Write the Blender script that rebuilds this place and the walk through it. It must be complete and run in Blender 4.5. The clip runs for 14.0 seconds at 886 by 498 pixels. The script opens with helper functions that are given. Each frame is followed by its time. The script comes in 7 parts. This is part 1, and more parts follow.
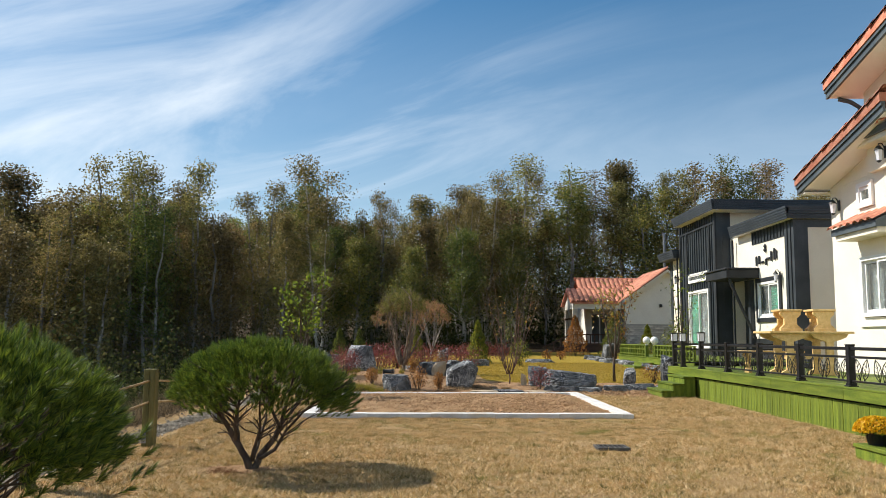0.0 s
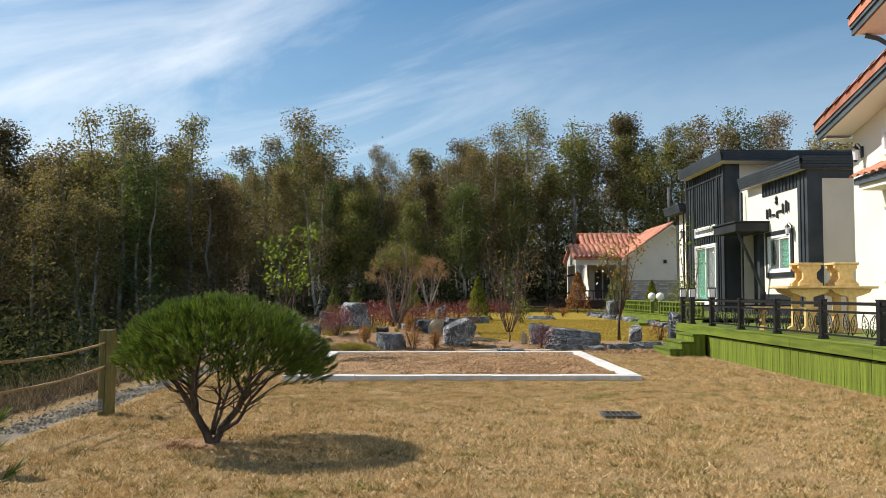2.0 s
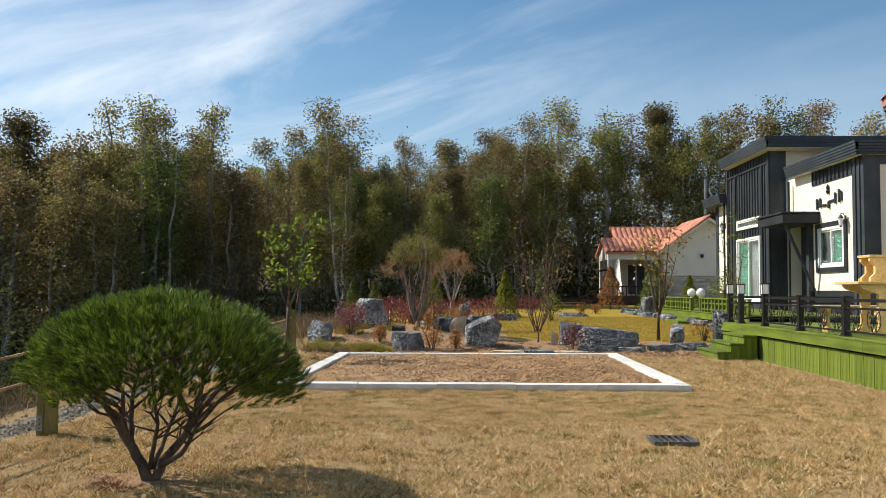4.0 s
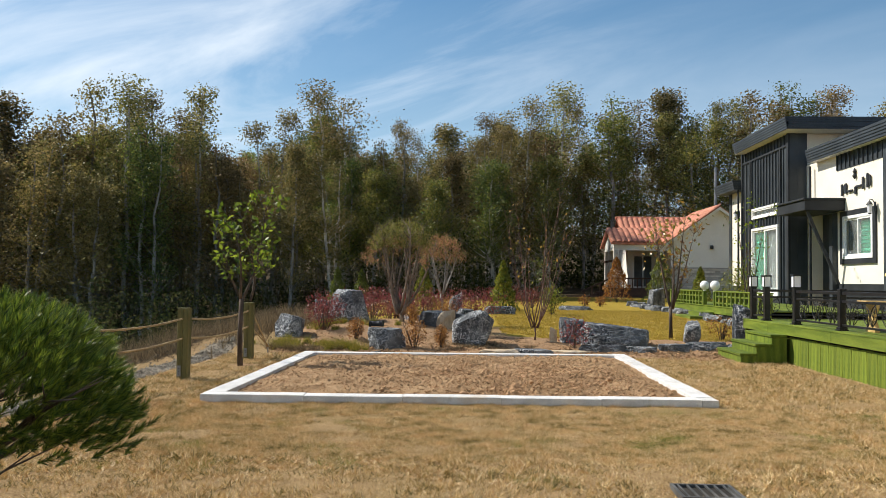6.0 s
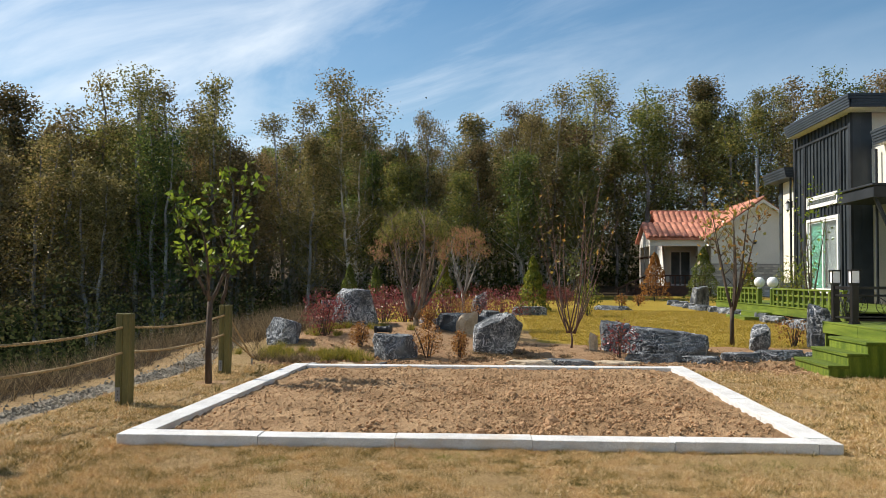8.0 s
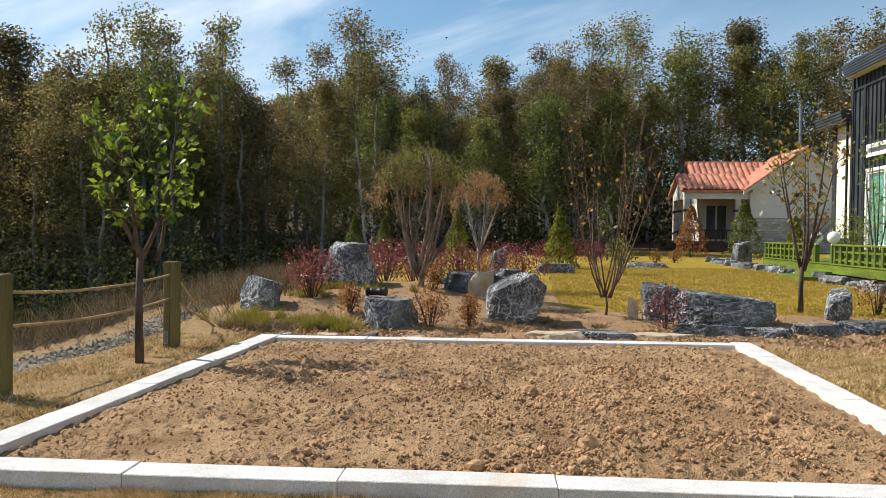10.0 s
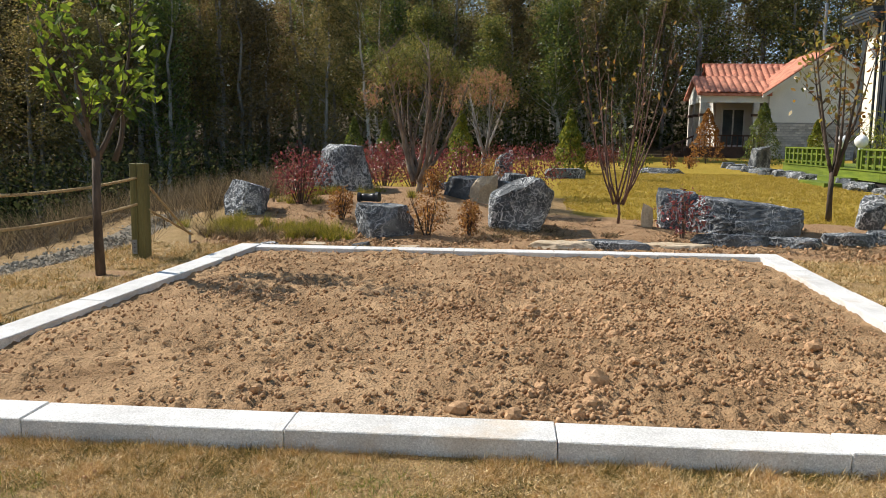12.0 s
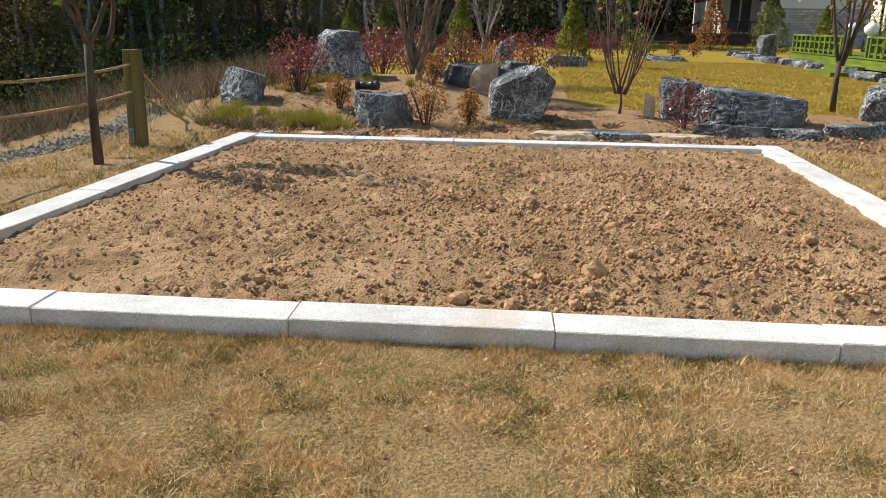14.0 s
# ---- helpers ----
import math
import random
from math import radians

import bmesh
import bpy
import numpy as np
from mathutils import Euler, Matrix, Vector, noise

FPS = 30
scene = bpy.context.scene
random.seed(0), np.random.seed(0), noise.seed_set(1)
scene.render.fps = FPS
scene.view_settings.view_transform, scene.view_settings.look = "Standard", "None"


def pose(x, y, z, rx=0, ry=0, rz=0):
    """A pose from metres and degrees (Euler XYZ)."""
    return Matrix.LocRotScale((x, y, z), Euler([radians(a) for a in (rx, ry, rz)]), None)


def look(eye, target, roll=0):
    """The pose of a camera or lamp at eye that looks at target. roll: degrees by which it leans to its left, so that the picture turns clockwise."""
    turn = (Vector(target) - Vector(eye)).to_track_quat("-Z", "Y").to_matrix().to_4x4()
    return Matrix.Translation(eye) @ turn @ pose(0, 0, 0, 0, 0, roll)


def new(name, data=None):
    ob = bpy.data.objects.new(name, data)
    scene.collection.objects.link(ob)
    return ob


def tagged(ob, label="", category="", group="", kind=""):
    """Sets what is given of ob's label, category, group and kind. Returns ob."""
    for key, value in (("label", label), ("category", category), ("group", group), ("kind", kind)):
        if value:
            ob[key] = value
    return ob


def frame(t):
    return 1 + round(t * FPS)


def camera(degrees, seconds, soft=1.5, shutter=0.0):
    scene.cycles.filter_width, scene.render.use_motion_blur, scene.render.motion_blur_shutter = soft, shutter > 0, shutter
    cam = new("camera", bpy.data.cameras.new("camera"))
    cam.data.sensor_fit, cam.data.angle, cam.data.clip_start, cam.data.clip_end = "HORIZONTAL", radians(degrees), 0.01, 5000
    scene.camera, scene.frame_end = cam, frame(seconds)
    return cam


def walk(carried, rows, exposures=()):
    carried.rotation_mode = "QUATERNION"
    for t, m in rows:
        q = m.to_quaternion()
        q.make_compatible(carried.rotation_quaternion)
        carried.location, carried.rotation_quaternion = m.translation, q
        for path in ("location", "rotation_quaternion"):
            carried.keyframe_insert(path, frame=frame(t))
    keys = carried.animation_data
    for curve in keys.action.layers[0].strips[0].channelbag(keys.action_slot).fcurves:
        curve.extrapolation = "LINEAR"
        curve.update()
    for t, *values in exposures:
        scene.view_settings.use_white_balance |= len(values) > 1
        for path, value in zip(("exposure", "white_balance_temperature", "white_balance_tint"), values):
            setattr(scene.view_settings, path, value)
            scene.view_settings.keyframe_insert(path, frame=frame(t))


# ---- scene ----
cam = camera(56.8, 14.0, soft=0.5)
PATH = [
    (0, (0.153, -12.92, 1.245), (0.162, -10.932, 1.461), 0.4),
    (0.5, (0.164, -12.772, 1.229), (0.176, -10.779, 1.397), -0.1),
    (1, (0.134, -12.514, 1.228), (0.143, -10.52, 1.379), 0.1),
    (1.5, (0.207, -12.235, 1.218), (0.213, -10.239, 1.353), 0.4),
    (2, (0.293, -11.888, 1.239), (0.297, -9.891, 1.351), 0.2),
    (2.5, (0.329, -11.508, 1.239), (0.328, -9.511, 1.351), 0.2),
    (3, (0.368, -11.099, 1.255), (0.367, -9.101, 1.363), 0.5),
    (3.5, (0.406, -10.723, 1.252), (0.348, -8.726, 1.357), -0.0),
    (6, (0.767, -8.327, 1.242), (0.685, -6.33, 1.32), 0.7),
    (6.5, (0.795, -7.766, 1.257), (0.711, -5.77, 1.335), 0.6),
    (7, (0.824, -7.217, 1.265), (0.704, -5.222, 1.341), 0.6),
    (7.5, (0.828, -6.623, 1.218), (0.688, -4.629, 1.294), 0.6),
    (9.8, (0.866, -3.954, 1.24), (0.657, -1.965, 1.229), 0.2),
    (10, (0.892, -3.75, 1.196), (0.678, -1.762, 1.158), 0.7),
    (10.5, (0.933, -3.348, 1.181), (0.715, -1.365, 1.038), 0.5),
    (11, (0.892, -3.037, 1.129), (0.654, -1.058, 0.958), 0.5),
    (11.5, (0.922, -2.959, 1.14), (0.684, -0.986, 0.913), 0.6),
    (12, (0.94, -2.945, 1.132), (0.707, -0.977, 0.867), 0.8),
    (12.5, (0.956, -2.938, 1.132), (0.727, -0.982, 0.781), 0.9),
    (13, (0.952, -2.935, 1.131), (0.727, -0.996, 0.693), 0.9),
    (13.5, (0.942, -2.952, 1.123), (0.725, -1.027, 0.628), 1.1),
    (14, (0.93, -2.953, 1.145), (0.712, -1.037, 0.616), 1.1),
]
walk(cam, [(t, look(eye, target, roll)) for t, eye, target, roll in PATH], exposures=[(0, 0.38), (8.0, 0.38), (10.5, 0.46), (14, 0.42)])

# ---- world, sun ----
SUN_EL, SUN_AZ = radians(43), math.atan2(-0.925, 0.38)      # azimuth from +y towards +x
SUN_DIR = Vector((math.sin(SUN_AZ) * math.cos(SUN_EL), math.cos(SUN_AZ) * math.cos(SUN_EL), math.sin(SUN_EL)))
world = bpy.data.worlds.new("sky")
scene.world = world
world.use_nodes = True
wn, wl = world.node_tree.nodes, world.node_tree.links
wn.clear()
w_out = wn.new("ShaderNodeOutputWorld")
w_bg = wn.new("ShaderNodeBackground")
w_bg.inputs["Strength"].default_value = 0.078
w_sky = wn.new("ShaderNodeTexSky")
w_sky.sky_type, w_sky.sun_disc = "NISHITA", False
w_sky.sun_elevation, w_sky.sun_rotation = SUN_EL, SUN_AZ
w_sky.air_density, w_sky.dust_density, w_sky.ozone_density = 1.0, 0.25, 1.2
# thin cirrus: stretched noise on the sky's dome
w_tc = wn.new("ShaderNodeTexCoord")
w_sep = wn.new("ShaderNodeSeparateXYZ")
wl.new(w_tc.outputs["Generated"], w_sep.inputs[0])
w_zc = wn.new("ShaderNodeMath"); w_zc.operation = "ADD"; w_zc.inputs[1].default_value = 0.25
wl.new(w_sep.outputs["Z"], w_zc.inputs[0])
w_div = wn.new("ShaderNodeVectorMath"); w_div.operation = "DIVIDE"
w_cmb = wn.new("ShaderNodeCombineXYZ")
for i in range(3):
    wl.new(w_zc.outputs[0], w_cmb.inputs[i])
wl.new(w_tc.outputs["Generated"], w_div.inputs[0])
wl.new(w_cmb.outputs[0], w_div.inputs[1])
w_turn = wn.new("ShaderNodeMapping")
w_turn.inputs["Rotation"].default_value = (0, 0, radians(34))
wl.new(w_div.outputs[0], w_turn.inputs["Vector"])
w_map = wn.new("ShaderNodeMapping")
w_map.inputs["Scale"].default_value = (0.65, 1.7, 1.0)
w_map.inputs["Location"].default_value = (0.35, 0.2, 0)
wl.new(w_turn.outputs[0], w_map.inputs["Vector"])
w_n = wn.new("ShaderNodeTexNoise")
w_n.inputs["Scale"].default_value, w_n.inputs["Detail"].default_value = 1.25, 12
w_n.inputs["Roughness"].default_value, w_n.inputs["Distortion"].default_value = 0.58, 0.8
wl.new(w_map.outputs[0], w_n.inputs["Vector"])
w_r = wn.new("ShaderNodeValToRGB")
w_r.color_ramp.elements[0].position, w_r.color_ramp.elements[1].position = 0.43, 0.82
wl.new(w_n.outputs["Fac"], w_r.inputs[0])
# the cirrus thickens towards the west and thins out eastwards
w_we = wn.new("ShaderNodeMapRange")
w_we.inputs["From Min"].default_value, w_we.inputs["From Max"].default_value = 0.26, -0.26
w_we.inputs["To Min"].default_value, w_we.inputs["To Max"].default_value = 0.03, 0.95
wl.new(w_sep.outputs["X"], w_we.inputs["Value"])
w_f = wn.new("ShaderNodeMath"); w_f.operation = "MULTIPLY"
wl.new(w_r.outputs["Color"], w_f.inputs[0])
wl.new(w_we.outputs[0], w_f.inputs[1])
w_mix = wn.new("ShaderNodeMixRGB")
w_mix.inputs["Color2"].default_value = (9.8, 10.6, 11.4, 1)
wl.new(w_f.outputs[0], w_mix.inputs["Fac"])
w_sat = wn.new("ShaderNodeHueSaturation")
w_sat.inputs["Saturation"].default_value = 1.32
w_sat.inputs["Hue"].default_value = 0.493
w_sat.inputs["Value"].default_value = 1.08
wl.new(w_sky.outputs[0], w_sat.inputs["Color"])
# pale haze low over the horizon
w_hz = wn.new("ShaderNodeMapRange")
w_hz.inputs["From Min"].default_value, w_hz.inputs["From Max"].default_value = 0.40, 0.08
w_hz.inputs["To Max"].default_value = 0.75
wl.new(w_sep.outputs["Z"], w_hz.inputs["Value"])
w_hn = wn.new("ShaderNodeMath"); w_hn.operation = "MULTIPLY"
wl.new(w_hz.outputs[0], w_hn.inputs[0]); wl.new(w_n.outputs["Fac"], w_hn.inputs[1])
w_hm = wn.new("ShaderNodeMixRGB")
w_hm.inputs["Color2"].default_value = (8.2, 9.2, 10.4, 1)
wl.new(w_hn.outputs[0], w_hm.inputs["Fac"]); wl.new(w_sat.outputs[0], w_hm.inputs["Color1"])
wl.new(w_hm.outputs[0], w_mix.inputs["Color1"])
wl.new(w_mix.outputs[0], w_bg.inputs["Color"])
wl.new(w_bg.outputs[0], w_out.inputs["Surface"])
sun = new("sun", bpy.data.lights.new("sun", "SUN"))
sun.data.energy, sun.data.angle, sun.data.color = 5.0, radians(0.55), (1.0, 0.93, 0.82)
sun.matrix_world = look(SUN_DIR * 50, (0, 0, 0))

# ---- materials ----


def mat(name, c1, c2, scale=4.0, rough=0.85, bump=0.25, fine=60.0, metal=0.0, rand=0.0, island=0.0, stretch=(1, 1, 1), spec=0.3, detail=6):
    """Two colours mixed by a broad noise, shaded by a fine one, with relief; rand and island vary the value piece by piece."""
    m = bpy.data.materials.new(name)
    m.use_nodes = True
    n, l = m.node_tree.nodes, m.node_tree.links
    p = n["Principled BSDF"]
    tc = n.new("ShaderNodeTexCoord")
    mp = n.new("ShaderNodeMapping")
    mp.inputs["Scale"].default_value = stretch
    l.new(tc.outputs["Object"], mp.inputs["Vector"])
    a, b = n.new("ShaderNodeTexNoise"), n.new("ShaderNodeTexNoise")
    a.inputs["Scale"].default_value, a.inputs["Detail"].default_value = scale, detail
    b.inputs["Scale"].default_value, b.inputs["Detail"].default_value = fine, 4
    for t in (a, b):
        l.new(mp.outputs[0], t.inputs["Vector"])
    ramp = n.new("ShaderNodeValToRGB")
    ramp.color_ramp.elements[0].position, ramp.color_ramp.elements[1].position = 0.35, 0.65
    ramp.color_ramp.elements[0].color, ramp.color_ramp.elements[1].color = (*c1, 1), (*c2, 1)
    l.new(a.outputs["Fac"], ramp.inputs[0])
    hsv = n.new("ShaderNodeHueSaturation")
    l.new(ramp.outputs[0], hsv.inputs["Color"])
    val = n.new("ShaderNodeMapRange")
    val.inputs["From Min"].default_value, val.inputs["From Max"].default_value = 0.3, 0.7
    val.inputs["To Min"].default_value, val.inputs["To Max"].default_value = 0.82, 1.18
    l.new(b.outputs["Fac"], val.inputs["Value"])
    out = val.outputs[0]
    for amount, kind in ((rand, "ob"), (island, "isl")):
        if amount:
            src = n.new("ShaderNodeObjectInfo").outputs["Random"] if kind == "ob" else n.new("ShaderNodeNewGeometry").outputs["Random Per Island"]
            r = n.new("ShaderNodeMapRange")
            r.inputs["To Min"].default_value, r.inputs["To Max"].default_value = 1 - amount, 1 + amount
            l.new(src, r.inputs["Value"])
            mu = n.new("ShaderNodeMath"); mu.operation = "MULTIPLY"
            l.new(out, mu.inputs[0]); l.new(r.outputs[0], mu.inputs[1])
            out = mu.outputs[0]
    l.new(out, hsv.inputs["Value"])
    l.new(hsv.outputs[0], p.inputs["Base Color"])
    p.inputs["Roughness"].default_value, p.inputs["Metallic"].default_value = rough, metal
    p.inputs["Specular IOR Level"].default_value = spec
    if bump:
        bp = n.new("ShaderNodeBump")
        bp.inputs["Strength"].default_value, bp.inputs["Distance"].default_value = bump, 0.02
        l.new(b.outputs["Fac"], bp.inputs["Height"])
        l.new(bp.outputs[0], p.inputs["Normal"])
    return m


def leaf_mat(name, stops, through_light=0.35, rough=0.6, gloss=0.08, rand=0.0, patch=0.0):
    """Leaves: colour by a ramp over the random number of each leaf, part of the light passes through."""
    m = bpy.data.materials.new(name)
    m.use_nodes = True
    n, l = m.node_tree.nodes, m.node_tree.links
    n.clear()
    out = n.new("ShaderNodeOutputMaterial")
    geo = n.new("ShaderNodeNewGeometry")
    ramp = n.new("ShaderNodeValToRGB")
    el = ramp.color_ramp.elements
    while len(el) < len(stops):
        el.new(0.5)
    for i, c in enumerate(stops):
        el[i].position, el[i].color = i / (len(stops) - 1), (*c, 1)
    pick = geo.outputs["Random Per Island"]
    if patch:                              # neighbours share a tone
        pn = n.new("ShaderNodeTexNoise")
        pn.inputs["Scale"].default_value, pn.inputs["Detail"].default_value = 5.0, 8
        l.new(geo.outputs["Position"], pn.inputs["Vector"])
        pm = n.new("ShaderNodeMapRange")
        pm.inputs["From Min"].default_value, pm.inputs["From Max"].default_value = 0.3, 0.7
        pm.inputs["To Min"].default_value, pm.inputs["To Max"].default_value = -patch * 1.3, patch * 1.3
        l.new(pn.outputs["Fac"], pm.inputs["Value"])
        pa = n.new("ShaderNodeMath"); pa.operation = "ADD"; pa.use_clamp = True
        l.new(pick, pa.inputs[0]); l.new(pm.outputs[0], pa.inputs[1])
        pick = pa.outputs[0]
    l.new(pick, ramp.inputs[0])
    col = ramp.outputs[0]
    if rand:
        info = n.new("ShaderNodeObjectInfo")
        mr = n.new("ShaderNodeMapRange")
        mr.inputs["To Min"].default_value, mr.inputs["To Max"].default_value = 1 - rand, 1 + rand
        l.new(info.outputs["Random"], mr.inputs["Value"])
        h = n.new("ShaderNodeHueSaturation")
        mh = n.new("ShaderNodeMapRange")
        mh.inputs["To Min"].default_value, mh.inputs["To Max"].default_value = 0.47, 0.525
        wv = n.new("ShaderNodeMath"); wv.operation = "FRACT"
        w7 = n.new("ShaderNodeMath"); w7.operation = "MULTIPLY"; w7.inputs[1].default_value = 7.31
        l.new(info.outputs["Random"], w7.inputs[0]); l.new(w7.outputs[0], wv.inputs[0]); l.new(wv.outputs[0], mh.inputs["Value"])
        l.new(mh.outputs[0], h.inputs["Hue"])
        l.new(mr.outputs[0], h.inputs["Value"])
        l.new(col, h.inputs["Color"])
        col = h.outputs[0]
    d, t, g = n.new("ShaderNodeBsdfDiffuse"), n.new("ShaderNodeBsdfTranslucent"), n.new("ShaderNodeBsdfGlossy")
    g.inputs["Roughness"].default_value = rough
    g.inputs["Color"].default_value = (0.8, 0.8, 0.8, 1)
    l.new(col, d.inputs["Color"]); l.new(col, t.inputs["Color"])
    m1, m2 = n.new("ShaderNodeMixShader"), n.new("ShaderNodeMixShader")
    m1.inputs[0].default_value, m2.inputs[0].default_value = through_light, gloss
    l.new(d.outputs[0], m1.inputs[1]); l.new(t.outputs[0], m1.inputs[2])
    l.new(m1.outputs[0], m2.inputs[1]); l.new(g.outputs[0], m2.inputs[2])
    l.new(m2.outputs[0], out.inputs["Surface"])
    return m


def glass_mat(name, tint):
    m = bpy.data.materials.new(name)
    m.use_nodes = True
    p = m.node_tree.nodes["Principled BSDF"]
    p.inputs["Base Color"].default_value = (*tint, 1)
    p.inputs["Roughness"].default_value = 0.03
    p.inputs["Transmission Weight"].default_value = 0.95
    p.inputs["IOR"].default_value = 1.12
    return m


def glow_mat(name, color, strength):
    m = bpy.data.materials.new(name)
    m.use_nodes = True
    p = m.node_tree.nodes["Principled BSDF"]
    p.inputs["Base Color"].default_value = (*color, 1)
    p.inputs["Roughness"].default_value = 0.35
    p.inputs["Emission Strength"].default_value = strength
    return m


def rock_mat():
    """Blue-grey marble with white veins and pale lichen dust."""
    m = mat("veined_rock", (0.028, 0.033, 0.038), (0.092, 0.100, 0.108), 3.0, 0.8, 0.5, 30)
    n, l = m.node_tree.nodes, m.node_tree.links
    p = n["Principled BSDF"]
    old = p.inputs["Base Color"].links[0].from_socket
    tc = n.new("ShaderNodeTexCoord")
    info = n.new("ShaderNodeObjectInfo")
    add = n.new("ShaderNodeVectorMath"); add.operation = "ADD"
    sc = n.new("ShaderNodeVectorMath"); sc.operation = "SCALE"; sc.inputs["Scale"].default_value = 40
    cmb = n.new("ShaderNodeCombineXYZ")
    for i in range(3):
        l.new(info.outputs["Random"], cmb.inputs[i])
    l.new(cmb.outputs[0], sc.inputs[0])
    l.new(tc.outputs["Object"], add.inputs[0]); l.new(sc.outputs[0], add.inputs[1])
    nz = n.new("ShaderNodeTexNoise"); nz.inputs["Scale"].default_value = 4; nz.inputs["Detail"].default_value = 5
    l.new(add.outputs[0], nz.inputs["Vector"])
    acc = None
    for s, w in ((4.5, 0.020), (9.0, 0.024), (19.0, 0.022)):
        v = n.new("ShaderNodeTexNoise")
        v.inputs["Scale"].default_value, v.inputs["Detail"].default_value, v.inputs["Distortion"].default_value = s, 2.5, 0.6
        l.new(add.outputs[0], v.inputs["Vector"])
        off = n.new("ShaderNodeMath"); off.operation = "SUBTRACT"; off.inputs[1].default_value = 0.5
        l.new(v.outputs["Fac"], off.inputs[0])
        ab = n.new("ShaderNodeMath"); ab.operation = "ABSOLUTE"
        l.new(off.outputs[0], ab.inputs[0])
        r = n.new("ShaderNodeMapRange"); r.inputs["From Max"].default_value = w
        r.inputs["To Min"].default_value, r.inputs["To Max"].default_value = 1, 0
        l.new(ab.outputs[0], r.inputs["Value"])
        if acc is None:
            acc = r.outputs[0]
        else:
            mx = n.new("ShaderNodeMath"); mx.operation = "MAXIMUM"
            l.new(acc, mx.inputs[0]); l.new(r.outputs[0], mx.inputs[1]); acc = mx.outputs[0]
    big = n.new("ShaderNodeTexNoise"); big.inputs["Scale"].default_value = 2.2; big.inputs["Detail"].default_value = 8
    l.new(add.outputs[0], big.inputs["Vector"])
    br = n.new("ShaderNodeMapRange"); br.inputs["From Min"].default_value, br.inputs["From Max"].default_value = 0.36, 0.58
    l.new(big.outputs["Fac"], br.inputs["Value"])
    mu = n.new("ShaderNodeMath"); mu.operation = "MULTIPLY"
    l.new(acc, mu.inputs[0]); l.new(br.outputs[0], mu.inputs[1])
    mix = n.new("ShaderNodeMixRGB"); mix.inputs[2].default_value = (0.68, 0.69, 0.70, 1)
    l.new(mu.outputs[0], mix.inputs[0]); l.new(old, mix.inputs[1])
    # pale dust where the stone is rubbed
    du = n.new("ShaderNodeMapRange"); du.inputs["From Min"].default_value, du.inputs["From Max"].default_value = 0.44, 0.68
    du.inputs["To Max"].default_value = 0.18
    l.new(nz.outputs["Fac"], du.inputs["Value"])
    mix2 = n.new("ShaderNodeMixRGB"); mix2.inputs[2].default_value = (0.42, 0.44, 0.45, 1)
    l.new(du.outputs[0], mix2.inputs[0]); l.new(mix.outputs[0], mix2.inputs[1])
    l.new(mix2.outputs[0], p.inputs["Base Color"])
    return m


def granite_mat():
    """Sawn pale granite: speckled grains, faint clouds and rusty soil stains in patches."""
    m = mat("kerb_granite", (0.54, 0.535, 0.525), (0.68, 0.675, 0.665), 6.0, 0.85, 0.35, 160, rand=0.06)
    n, l = m.node_tree.nodes, m.node_tree.links
    p = n["Principled BSDF"]
    old = p.inputs["Base Color"].links[0].from_socket
    tc = n.new("ShaderNodeTexCoord")
    geo = n.new("ShaderNodeNewGeometry")
    sp = n.new("ShaderNodeTexVoronoi")
    sp.inputs["Scale"].default_value = 170
    l.new(tc.outputs["Object"], sp.inputs["Vector"])
    sr = n.new("ShaderNodeMapRange")
    sr.inputs["From Min"].default_value, sr.inputs["From Max"].default_value = 0.1, 0.9
    sr.inputs["To Min"].default_value, sr.inputs["To Max"].default_value = 0.85, 1.08
    sc = n.new("ShaderNodeSeparateColor")
    l.new(sp.outputs["Color"], sc.inputs[0])
    l.new(sc.outputs[0], sr.inputs["Value"])
    mu = n.new("ShaderNodeMixRGB")
    mu.blend_type = "MULTIPLY"
    mu.inputs[0].default_value = 1.0
    l.new(old, mu.inputs[1])
    l.new(sr.outputs[0], mu.inputs[2])
    st = n.new("ShaderNodeTexNoise")
    st.inputs["Scale"].default_value, st.inputs["Detail"].default_value = 1.9, 9
    st.inputs["Roughness"].default_value = 0.65
    l.new(geo.outputs["Position"], st.inputs["Vector"])
    mr = n.new("ShaderNodeMapRange")
    mr.inputs["From Min"].default_value, mr.inputs["From Max"].default_value = 0.58, 0.74
    mr.inputs["To Max"].default_value = 0.6
    l.new(st.outputs["Fac"], mr.inputs["Value"])
    mx = n.new("ShaderNodeMixRGB")
    mx.inputs[2].default_value = (0.50, 0.36, 0.21, 1)
    l.new(mr.outputs[0], mx.inputs[0])
    l.new(mu.outputs[0], mx.inputs[1])
    l.new(mx.outputs[0], p.inputs["Base Color"])
    return m


